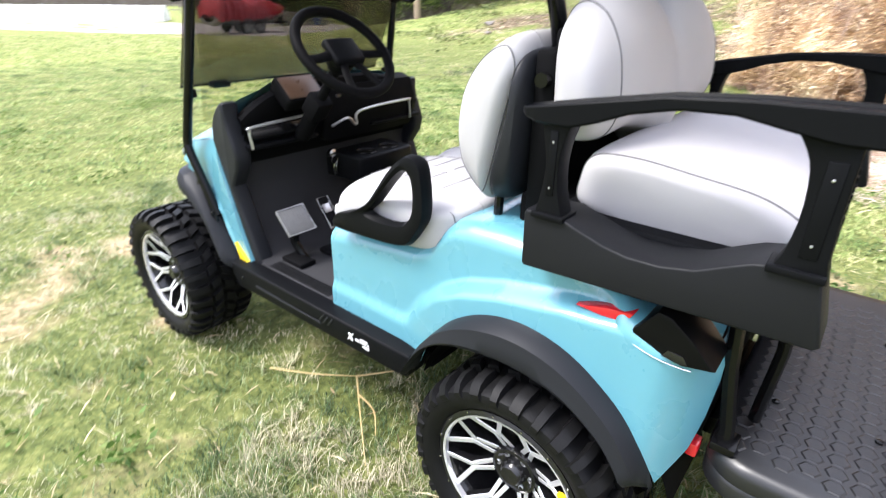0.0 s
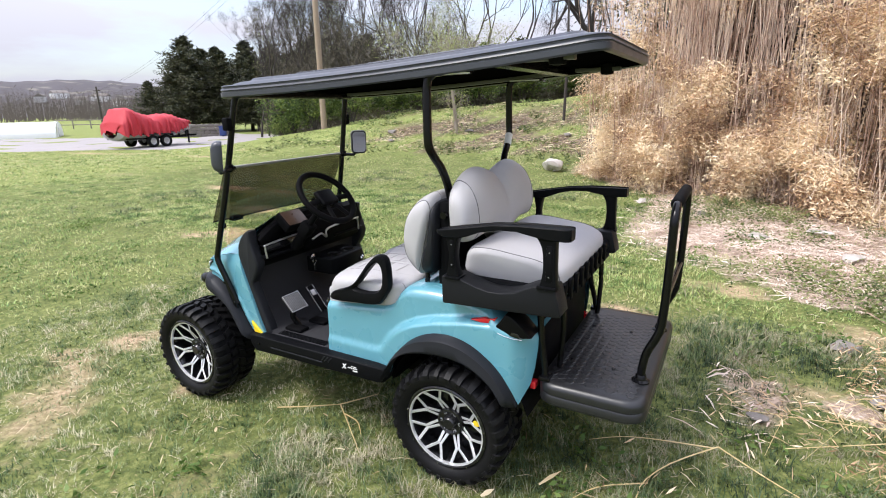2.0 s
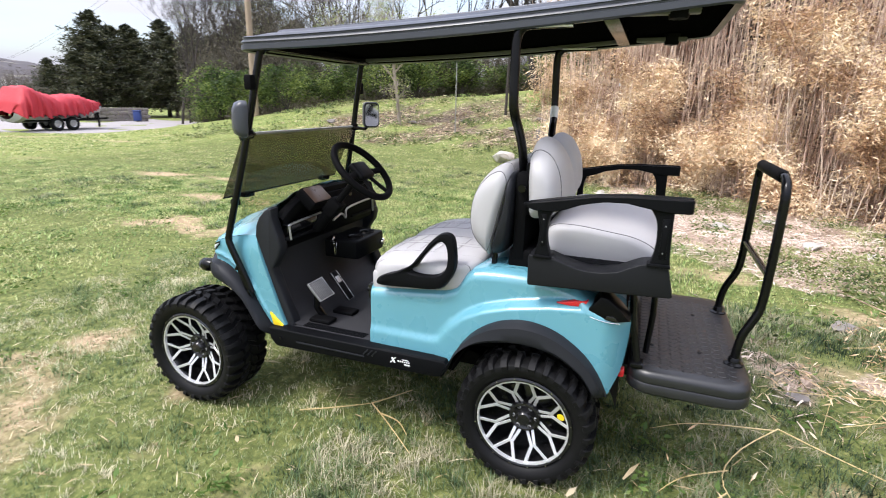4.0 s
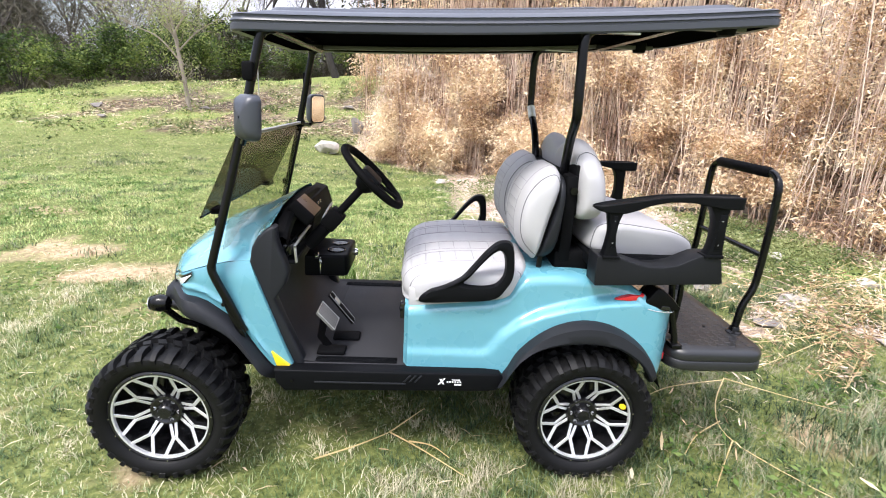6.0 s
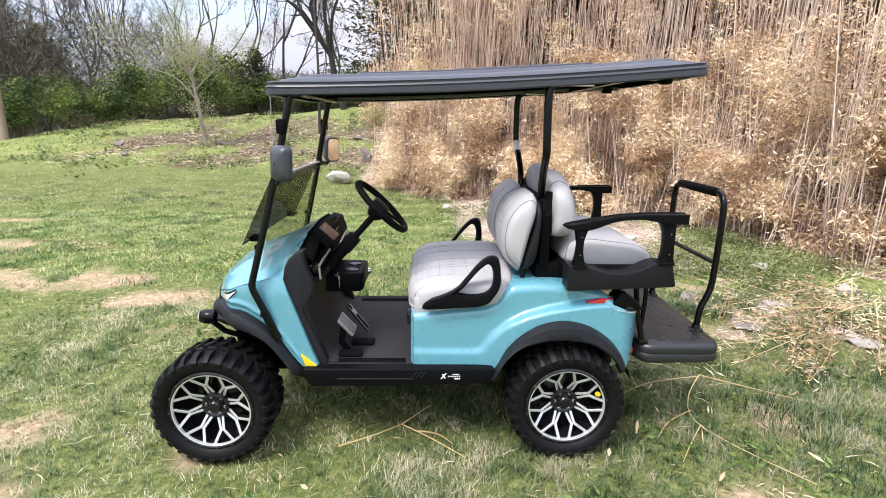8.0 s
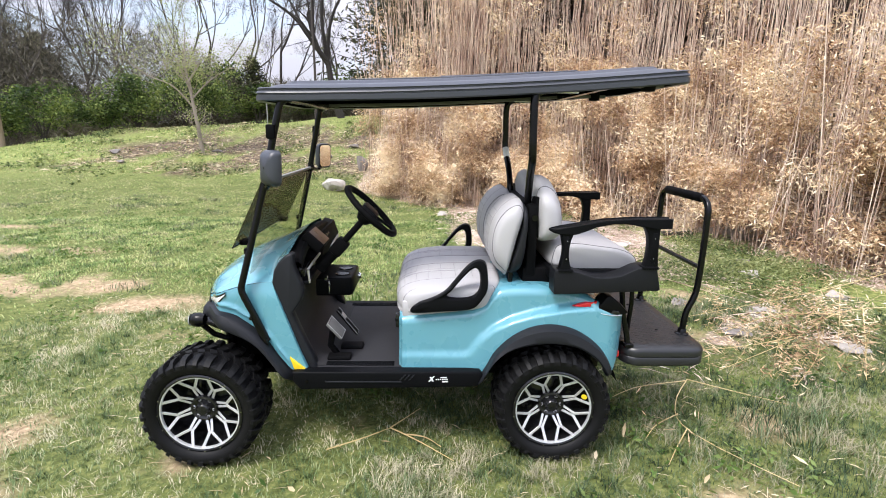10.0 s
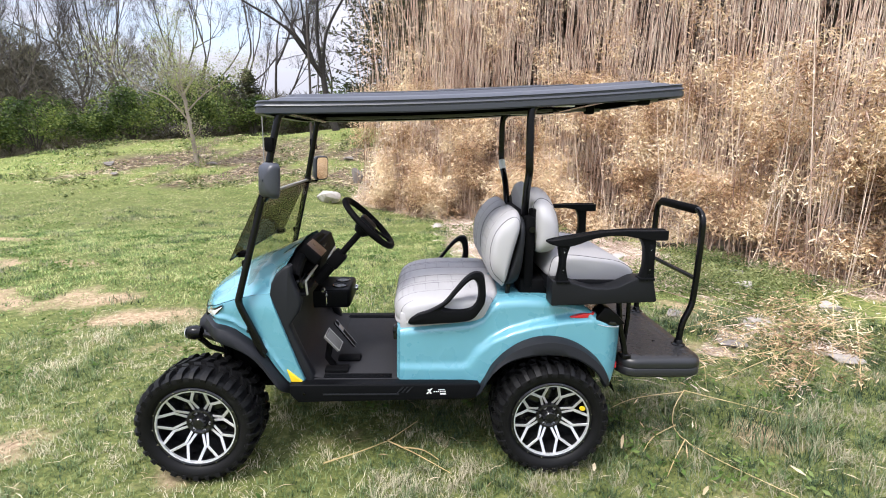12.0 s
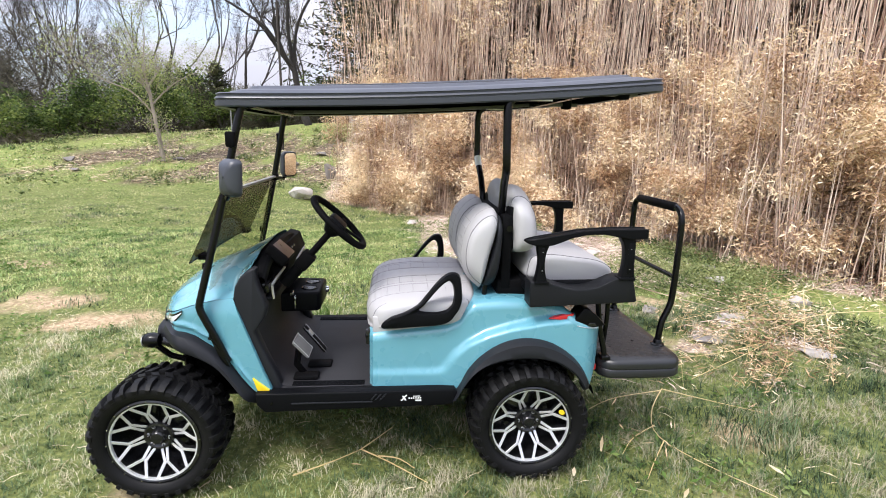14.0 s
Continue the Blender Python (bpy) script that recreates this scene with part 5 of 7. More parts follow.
RCUSH = [(0.842, 0.955), (0.835, 1.01), (0.86, 1.066), (0.95, 1.076), (1.08, 1.062), (1.19, 1.046), (1.262, 1.014), (1.284, 0.975), (1.265, 0.942), (1.10, 0.930), (0.95, 0.930)]
rear_cush = part("rear_seat_cushion", cushion(RCUSH, 0.125, 2 * YC - 0.125, 44, 60, 9.0), VINYL, cart, "light grey vinyl rear seat cushion")
for y in (0.160, 2 * YC - 0.160):
    part("piping", seam(RCUSH, y, k=hug(0.160, 0.125, 2 * YC - 0.125, 9.0), r=0.0022), SEAM, rear_cush)
pan = part("seat_pan", rbox((0.82, 0.09, 0.905), (1.29, 2 * YC - 0.09, 0.955), 0.012), PLASTIC, cart)
for k in range(9):
    part("pan_rib", rbox((1.288, 0.13 + 0.088 * k, 0.875), (1.305, 0.16 + 0.088 * k, 0.965), 0.004), MATTE, pan)
part("pan_lip", rbox((1.283, 0.10, 0.868), (1.300, 2 * YC - 0.10, 0.890), 0.005), MATTE, pan)
POD = [(0.818, 0.974), (0.822, 0.981), (0.894, 0.981), (0.928, 0.969), (0.984, 0.951), (1.029, 0.943), (1.085, 0.944), (1.140, 0.955), (1.183, 0.977), (1.215, 0.992), (1.240, 0.997), (1.296, 0.998), (1.304, 0.990), (1.328, 0.888), (1.320, 0.881), (0.826, 0.860), (0.820, 0.865)]
both("arm_pod", prism(POD, -0.012, 0.095, 0.005, 3), PODMAT, label="dark grey moulded side pod below the rear armrest")


def arm_pad():
    """The armrest's tray: a pointed front, a raised rim, a deeper box behind."""
    rows = []
    for x in np.concatenate([np.linspace(0.786, 0.83, 7), np.linspace(0.845, 1.33, 30), np.linspace(1.338, 1.356, 5)]):
        zt = np.interp(x, (0.786, 0.885, 1.047, 1.168, 1.356), (1.172, 1.190, 1.218, 1.226, 1.228))
        zb = np.interp(x, (0.786, 0.800, 0.833, 0.899, 0.942, 0.995, 1.071, 1.148, 1.216, 1.272, 1.356), (1.166, 1.158, 1.150, 1.150, 1.163, 1.184, 1.200, 1.202, 1.190, 1.181, 1.182))
        w = 0.041 * np.interp(x, (0.786, 0.792, 0.806, 0.83, 0.90, 1.05, 1.25, 1.335, 1.350, 1.356), (0.15, 0.45, 0.72, 0.9, 1.0, 0.86, 1.0, 1.0, 0.86, 0.62))
        c = 0.018
        rows.append([(x, c + s * w, z) for s, z in ((-0.90, zb), (-1.0, zb + 0.004), (-1.0, zt - 0.003), (-0.93, zt), (-0.83, zt), (-0.74, zt - 0.005), (0.74, zt - 0.005), (0.83, zt), (0.93, zt), (1.0, zt - 0.003), (1.0, zb + 0.004), (0.90, zb))])
    g = grid(rows, False, True)
    k = len(rows)
    g.f += [tuple(range(12)), tuple(range(12 * k - 1, 12 * k - 13, -1))]
    g.s += [0, 0]
    return g


for arm in both("rear_armrest", arm_pad(), PLASTIC, label="black tray-topped armrest on two posts", smooth=30):
    mir = arm.name.endswith("001")
    q = lambda g_: g_.mirrored() if mir else g_
    fp = spline([(0.839, 1.160), (0.847, 1.12), (0.854, 1.077), (0.850, 1.03), (0.842, 0.990), (0.838, 0.972)], 12)
    fq = spline([(0.900, 0.972), (0.895, 0.990), (0.884, 1.03), (0.881, 1.077), (0.887, 1.12), (0.901, 1.160)], 12)
    part("armrest_post", q(prism([tuple(p_) for p_ in fp] + [tuple(p_) for p_ in fq], -0.012, 0.034, 0.006, 2)), PLASTIC, arm)
    rp = spline([(1.222, 1.192), (1.240, 1.165), (1.250, 1.134), (1.254, 1.08), (1.250, 1.033), (1.242, 1.005), (1.230, 0.985)], 14)
    part("armrest_post", q(prism([tuple(p_) for p_ in rp] + [(1.310, 0.985), (1.304, 1.02), (1.301, 1.08), (1.300, 1.13), (1.300, 1.192)], -0.012, 0.034, 0.006, 2)), PLASTIC, arm)
    part("post_recess", q(rbox((0.860, -0.0145, 1.02), (0.876, -0.010, 1.14), 0.003)), PLASTIC, arm)
    part("post_recess", q(rbox((1.266, -0.0145, 1.02), (1.290, -0.010, 1.16), 0.004)), PLASTIC, arm)
    part("post_foot", q(rbox((0.836, -0.020, 0.972), (0.904, 0.040, 0.984), 0.003)), PLASTIC, arm)
    part("post_foot", q(rbox((1.232, -0.020, 0.988), (1.308, 0.040, 1.001), 0.003)), PLASTIC, arm)
    for bx, bz in ((1.278, 1.135), (1.278, 1.04), (0.868, 1.12), (0.868, 1.035)):
        part("screw", q(revolve([(0.0026, 0), (0.002, -0.002), (0.0003, -0.0025)], (bx, -0.014, bz), 8)), SILVER, arm)
both("kit_leg", tube([(1.20, 0.135, 0.87), (1.215, 0.125, 0.72), (1.240, 0.105, 0.60), (1.245, 0.10, 0.55)], 0.0145, 8).join(rbox((1.222, 0.075, 0.553), (1.268, 0.135, 0.572), 0.004)), STEEL)
both("kit_leg", tube([(1.28, 0.20, 0.87), (1.285, 0.20, 0.74), (1.275, 0.20, 0.57)], 0.012, 8), STEEL)

# lamps on the tail
for tl in both("tail_light", prism([(1.030, 0.766), (1.062, 0.800), (1.092, 0.842), (1.118, 0.838), (1.160, 0.806), (1.204, 0.758), (1.150, 0.746), (1.085, 0.756)], 0.020, 0.13, 0.008, 2), SMOKED, label="smoked wedge-shaped tail light"):
    mir = tl.name.endswith("001")
    q = lambda g_: g_.mirrored() if mir else g_
    part("lamp_bezel", q(tube(spline([(1.026, 0.020, 0.768), (1.085, 0.014, 0.753), (1.130, 0.015, 0.747), (1.168, 0.020, 0.746)], 14), 0.0017, 6)), CHROME, tl)
    part("reverse_lamp", q(prism([(1.112, 0.756), (1.122, 0.772), (1.150, 0.770), (1.162, 0.753)], 0.0175, 0.022, 0.002)), GLOSSBLACK, tl)
both("tail_reflector", prism([(0.930, 0.788), (0.995, 0.806), (1.048, 0.812), (1.035, 0.788), (0.985, 0.784)], 0.030, 0.06, 0.003), RED, label="red wedge-shaped side reflector")
both("low_reflector", rbox((1.180, 0.095, 0.494), (1.205, 0.135, 0.528), 0.006), RED, label="red low rear reflector")

# rear step
STEP = rounded(1.215, 1.648, 0.055, 2 * YC - 0.055, 0.085, 8)
rows = []
cx, cy = 1.43, YC
for ins, z in ((0.05, 0.455), (0.012, 0.458), (0.0, 0.470), (0.0, 0.500), (0.004, 0.507), (0.0, 0.512), (0.0, 0.535), (0.006, 0.550), (0.018, 0.558), (0.05, 0.560)):
    rows.append([(x + (cx - x) * ins / 0.2165, y + (cy - y) * ins / 0.455, z) for x, y in STEP])
g_step = grid(rows, False, True, flip=True)
n_ = len(STEP)
g_step.f += [tuple(range(n_)), tuple(range(10 * n_ - 1, 9 * n_ - 1, -1))]
g_step.s += [0, 0]
step = part("rear_step", g_step, STEPMAT, cart, "black plastic rear footrest with patterned tread")
hexes = Geo()
for i in range(9):
    for j in range(21):
        hx, hy = 1.262 + 0.0405 * i, 0.115 + 0.0395 * j + (0.01975 if i % 2 else 0)
        if 0.10 < hy < 0.92 and hx < 1.60:
            ring6 = [(hx + 0.0205 * math.cos(radians(60 * k)), hy + 0.0205 * math.sin(radians(60 * k))) for k in range(6)]
            top6 = [(hx + 0.0165 * math.cos(radians(60 * k)), hy + 0.0165 * math.sin(radians(60 * k))) for k in range(6)]
            hexes.add([(x, y, 0.5598) for x, y in ring6] + [(x, y, 0.5616) for x, y in top6], [tuple(range(6, 12))] + [(k, (k + 1) % 6, 6 + (k + 1) % 6, 6 + k) for k in range(6)])
tread = part("tread_pattern", hexes, STEPMAT, step, "raised hexagonal tread", smooth=0)
tagged(tread, kind="stuff")
for by in (0.30, 0.72):
    for bx in (1.30, 1.48):
        part("bolt", revolve([(0.008, 0.0), (0.007, 0.004), (0.0005, 0.005)], (bx, by, 0.562), 10, "z"), STEEL, step)
part("step_frame", rbox((1.05, 0.30, 0.40), (1.50, 0.72, 0.455), 0.01), STEEL, cart)
G = [(1.597, 0.255, 0.556), (1.600, 0.252, 0.62), (1.612, 0.256, 0.69), (1.642, 0.260, 0.76), (1.656, 0.264, 0.82), (1.662, 0.264, 0.99), (1.664, 0.266, 1.19), (1.664, 0.278, 1.250), (1.664, 0.315, 1.280), (1.660, 0.36, 1.286), (1.660, 0.43, 1.287)]
GP = spline(G + [(x, 2 * YC - y, z) for x, y, z in reversed(G)], 110)
grab = part("grab_bar", tube(GP, 0.0165, 12), STEEL, cart, "glossy black tubular grab bar with foam grip")
part("foam_grip", tube([(1.660, y, 1.285) for y in (0.335, 0.345, 0.54, 0.735, 0.745)], [0.018, 0.0235, 0.0235, 0.0235, 0.018], 14), MATTE, grab)
part("cross_rail", tube([(1.661, 0.264, 0.925), (1.661, 2 * YC - 0.264, 0.925)], 0.0125, 10), STEEL, grab)
for fy in (0.255, 2 * YC - 0.255):
    part("bar_foot", revolve([(0.036, 0.0), (0.036, 0.008), (0.024, 0.014), (0.021, 0.03), (0.018, 0.034)], (1.598, fy, 0.556), 16, "z"), STEEL, grab)

# roof
def on_roof(x, z):
    """Height above the roof's lower edge, which sags slightly and rises towards the back."""
    return 1.738 + 0.038 * x + 0.022 * x * x + z


def roof_ring(ins, z, r):
    pts = rounded(-0.565 + ins, 1.425 - ins, 0.070 + ins, 2 * YC - 0.070 - ins, max(0.02, r - ins), 8)
    out = []
    for (xa, ya), (xb, yb) in zip(pts, pts[1:] + pts[:1]):
        k = 12 if abs(xb - xa) > 0.3 else 1
        out += [(xa + (xb - xa) * i / k, ya + (yb - ya) * i / k) for i in range(k)]
    return [(x, y, on_roof(x, z)) for x, y in out]


rings = [roof_ring(i, z, r) for i, z, r in ((0.030, 0.004, 0.08), (0.008, 0.0, 0.08), (0.0, 0.006, 0.08), (0.0, 0.027, 0.08), (0.006, 0.029, 0.08), (0.006, 0.034, 0.08), (-0.001, 0.036, 0.08), (0.002, 0.042, 0.08), (0.010, 0.048, 0.08), (0.010, 0.054, 0.08), (0.004, 0.056, 0.08), (0.012, 0.061, 0.08),
                                            (0.045, 0.062, 0.10), (0.060, 0.072, 0.12), (0.085, 0.080, 0.15), (0.11, 0.084, 0.18), (0.125, 0.096, 0.18), (0.15, 0.100, 0.2), (0.30, 0.106, 0.32), (0.42, 0.108, 0.43))]
g_roof = grid(rings, False, True, flip=True)
n_ = len(rings[0])
g_roof.f.append(tuple(range((len(rings) - 1) * n_, len(rings) * n_)))
g_roof.s.append(0)
roof = part("roof", g_roof, ROOF, cart, "dark charcoal moulded plastic roof", smooth=30)
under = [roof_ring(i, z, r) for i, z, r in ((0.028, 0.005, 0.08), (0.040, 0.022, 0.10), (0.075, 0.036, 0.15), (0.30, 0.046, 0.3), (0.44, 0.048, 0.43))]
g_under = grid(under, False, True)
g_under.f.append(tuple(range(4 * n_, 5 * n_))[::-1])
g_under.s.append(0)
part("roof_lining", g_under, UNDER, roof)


for x0, x1, h in ((-0.17, 0.95, 0.012), (0.26, 0.80, 0.018)):
    run = np.linspace(x0 + 0.02, x1 - 0.02, 12)
    part("roof_rib", prism([(x0, on_roof(x0, 0.092))] + [(u, on_roof(u, 0.098 + h)) for u in run] + [(x1, on_roof(x1, 0.092))] + [(u, on_roof(u, 0.090)) for u in run[::-1]], 0.20 + h * 4, 2 * YC - 0.20 - h * 4, 0.006), ROOF, roof)
for y0 in (0.125, 2 * YC - 0.165):
    run = np.linspace(-0.40, 1.02, 12)
    part("roof_rail", prism([(u, on_roof(u, 0.010)) for u in run] + [(u, on_roof(u, 0.028)) for u in run[::-1]], y0, y0 + 0.04, 0.003), ROOFRAIL, roof, "grey aluminium roof rail")
part("roof_beam", prism([(-0.43, on_roof(-0.43, 0.002)), (-0.38, on_roof(-0.38, 0.002)), (-0.38, on_roof(-0.38, 0.03)), (-0.43, on_roof(-0.43, 0.03))], 0.13, 2 * YC - 0.13, 0.004), STEEL, roof)
part("roof_beam", prism([(1.0, on_roof(1.0, 0.002)), (1.05, on_roof(1.05, 0.002)), (1.05, on_roof(1.05, 0.036)), (1.0, on_roof(1.0, 0.036))], 0.11, 2 * YC - 0.11, 0.004), STEEL, roof)
for y0 in (0.135, 2 * YC - 0.135):
    part("roof_speaker", revolve([(0.001, -0.022), (0.030, -0.018), (0.034, 0.0), (0.034, 0.03)], (1.235, y0, on_roof(1.235, 0.0)), 20, "z"), MATTE, roof)
    part("drain_channel", rbox((1.08, y0 - 0.02, on_roof(1.08, 0.01)), (1.30, y0 + 0.02, on_roof(1.08, 0.028)), 0.003), ROOFRAIL, roof)
    part("seam_tape", rbox((0.74, y0 - 0.05, on_roof(0.80, 0.0005)), (0.90, y0 - 0.035, on_roof(0.80, 0.006)), 0.001), WHITE, roof)


# ---- plants and distance ----
BARK = mat("grey_bark", (0.070, 0.058, 0.050), (0.040, 0.034, 0.030), 0.9, scale=3, fine=30, bump=0.8, dist=0.02)
DARKBARK = mat("dark_bark", (0.036, 0.030, 0.027), (0.022, 0.019, 0.017), 0.9, scale=3, fine=30, bump=0.8, dist=0.02)
PALEBARK = mat("pale_bark", (0.36, 0.31, 0.26), (0.24, 0.20, 0.165), 0.85, scale=4, fine=40, bump=0.6, dist=0.01)
WOODPOLE = mat("weathered_pole_wood", (0.36, 0.275, 0.20), (0.25, 0.19, 0.14), 0.8, scale=2, fine=25, bump=0.5, dist=0.01)
LEAF = blade_mat("shrub_leaf", (0.018, 0.034, 0.009), (0.046, 0.080, 0.018), (0.100, 0.150, 0.034), (0.235, 0.285, 0.075), noise=0.7)
NEEDLE = blade_mat("evergreen_needle", (0.014, 0.019, 0.010), (0.026, 0.033, 0.015), (0.045, 0.052, 0.022), (0.080, 0.080, 0.036), trans=0.1)
BUD = blade_mat("spring_bud", (0.20, 0.27, 0.07), (0.30, 0.36, 0.11), (0.42, 0.46, 0.18))
TAN = blade_mat("dry_bamboo_leaf", (0.17, 0.092, 0.055), (0.47, 0.305, 0.175), (0.74, 0.550, 0.345), (0.93, 0.785, 0.56), trans=0.15, noise=1.6)
CANE = blade_mat("bamboo_cane", (0.22, 0.135, 0.098), (0.45, 0.31, 0.235), (0.68, 0.515, 0.42), (0.82, 0.685, 0.56), trans=0.0)
ROCK = mat("pale_limestone", (0.50, 0.46, 0.42), (0.30, 0.27, 0.24), 0.85, scale=4, fine=40, bump=0.7, dist=0.01, wear=(0.62, 0.58, 0.53), wear_at=0.5)
DARKROCK = mat("grey_fieldstone", (0.27, 0.24, 0.22), (0.15, 0.135, 0.12), 0.9, scale=5, fine=45, bump=0.7, dist=0.01)
GRAVEL = mat("pale_gravel", (0.33, 0.305, 0.30), (0.255, 0.235, 0.23), 0.95, scale=0.6, fine=14, bump=0.6, dist=0.03)


def leaves(P, size, aspect, r, droop=0.35, up=0.25, quad=True):
    """One folded leaf for each point of P: vertices and faces."""
    n = len(P)
    a = r.uniform(0, 2 * np.pi, n)
    dz = r.normal(-droop, 0.45, n)
    d = np.stack([np.cos(a), np.sin(a), dz], 1)
    d /= np.linalg.norm(d, axis=1)[:, None]
    s = np.cross(d, r.normal(0, 1, (n, 3)))
    s /= np.linalg.norm(s, axis=1)[:, None] + 1e-9
    L = size * r.uniform(0.55, 1.35, n)[:, None]
    W = L * aspect
    nrm = np.cross(d, s)
    V = np.stack([P, P + d * L * 0.45 + s * W * 0.5 - nrm * W * 0.15, P + d * L, P + d * L * 0.45 - s * W * 0.5 - nrm * W * 0.15], 1).reshape(-1, 3)
    F = np.arange(n * 4).reshape(n, 4)
    return V, F


def shrub_points(r, w, h, n, lumps):
    c = np.stack([r.uniform(-w / 2, w / 2, lumps) * 0.75, r.uniform(-w / 2, w / 2, lumps) * 0.5, h * r.uniform(0.30, 0.85, lumps)], 1)
    rad = r.uniform(0.22, 0.5, lumps) * min(w, h) * 0.55
    k = r.randint(0, lumps, n)
    q = r.normal(0, 1, (n, 3))
    q /= np.linalg.norm(q, axis=1)[:, None]
    p = c[k] + q * (rad[k] * r.uniform(0.55, 1.05, n) ** 0.6)[:, None]
    p[:, 2] = np.abs(p[:, 2])
    return p


def stems(r, w, h, n, rad):
    g = Geo()
    for _ in range(n):
        a = r.uniform(0, 6.28)
        t = np.array([math.cos(a) * w * r.uniform(0.1, 0.4), math.sin(a) * w * r.uniform(0.1, 0.3), h * r.uniform(0.6, 0.9)])
        g.join(tube(spline([(0, 0, -0.1), t * (0.4, 0.4, 0.5), t], 5), np.linspace(rad, rad * 0.35, 5), 4, caps=False))
    return g


def make_shrub(seed, w, h, n, label, at, size=0.11, leaf=None, lumps=26):
    r = np.random.RandomState(seed)
    ob = thing("shrub", at, label, "shrub", "shrubs along the bank")
    put_child("stem", mesh_of("stem", stems(r, w, h, 9, 0.03), BARK), ob, Matrix())
    V, F = leaves(shrub_points(r, w, h, n, lumps), size, 0.6, r)
    put_child("crown", cloud_mesh("crown", V, F, leaf or LEAF), ob, Matrix())
    return ob


def grow(r, base, direction, length, radius, depth, out, tips, spread=0.55, curl=0.18, forks=(2, 4), up=0.12):
    """A limb and, from it, thinner limbs."""
    n = 5
    p, d = np.array(base, float), np.array(direction, float)
    path = [p.copy()]
    for _ in range(n):
        d = d + r.normal(0, curl, 3)
        d[2] += up * 0.3
        d /= np.linalg.norm(d)
        p = p + d * length / n
        path.append(p.copy())
    sides = 7 if radius > 0.08 else (4 if radius > 0.02 else 3)
    out.join(tube(path, np.linspace(radius, radius * 0.55, n + 1), sides, caps=False))
    if depth == 0:
        tips.append(p)
        return
    for k in range(r.randint(*forks)):
        f = r.uniform(0.45, 1.0) if k else 1.0
        q = path[min(n, int(round(f * n)))]
        nd = d + r.normal(0, spread, 3)
        nd[2] += up
        nd /= np.linalg.norm(nd)
        grow(r, q, nd, length * r.uniform(0.55, 0.82), radius * (0.58 if k else 0.62) * r.uniform(0.8, 1.1), depth - 1, out, tips, spread, curl, forks, up)


def fine_twigs(r, tips, per, length, width):
    """Thin twigs that fan out from the ends of the limbs."""
    T = np.repeat(np.array(tips), per, 0) + r.normal(0, 0.10, (len(tips) * per, 3))
    n = len(T)
    d = r.normal(0, 0.55, (n, 3)) + np.array([0, 0, 0.55])
    d /= np.linalg.norm(d, axis=1)[:, None]
    s = np.cross(d, r.normal(0, 1, (n, 3)))
    s /= np.linalg.norm(s, axis=1)[:, None]
    L = length * r.uniform(0.4, 1.4, n)[:, None]
    a = T - d * L * 0.35
    b = T + d * L * 0.65
    side = b + s * L * 0.4
    V = np.stack([a + s * width, a - s * width, b, T - s * width * 0.6, T + s * width * 0.6, side], 1).reshape(-1, 3)
    return V, np.arange(n * 6).reshape(-1, 3)


def bare_tree(seed, at, height, radius, label, depth=5, bark=None, budded=0, lean=(0, 0), spread=0.55, group="leafless trees", forks=(2, 4), trunk_share=0.34, limbs=None, twig=(7, 0.75, 0.007), curl=0.10, up=0.22):
    """A leafless tree; limbs gives the course of its main limbs, as (points, radius at the foot, radius at the end), if they are known."""
    r = np.random.RandomState(seed)
    ob = thing("tree", at, label, "tree", group)
    g, tips = Geo(), []
    if limbs:
        for pts, r0, r1 in limbs:
            q = spline(pts, 16)
            g.join(tube(q, np.linspace(r0, r1, 16), 8, caps=False))
            for k in range(16):
                if r.rand() < 0.62 and r1 < 0.07:
                    d = q[min(k + 1, 15)] - q[max(k - 1, 0)]
                    d = d / np.linalg.norm(d) + r.normal(0, 0.55, 3)
                    grow(r, q[k], d / np.linalg.norm(d), height * r.uniform(0.07, 0.13), r1 * 0.6, depth, g, tips, spread, curl, forks, up)
            grow(r, q[-1], q[-1] - q[-2], height * 0.15, r1, depth, g, tips, spread, curl, forks, up)
    else:
        grow(r, (0, 0, -0.2), (lean[0], lean[1], 1.0), height * trunk_share, radius, depth, g, tips, spread, curl, forks, up)
    trunk = put_child("trunk", mesh_of("trunk", g, bark or BARK), ob, Matrix())
    V, F = fine_twigs(r, tips, *twig)
    tagged(put_child("twig_haze", cloud_mesh("twig_haze", V, F, bark or BARK), ob, Matrix()), kind="stuff")
    if budded:
        T = np.array(tips)
        P = T[r.randint(0, len(T), budded)] + r.normal(0, 0.30, (budded, 3))
        V, F = leaves(P, 0.055, 0.6, r)
        put_child("crown", cloud_mesh("crown", V, F, BUD), ob, Matrix())
    return ob


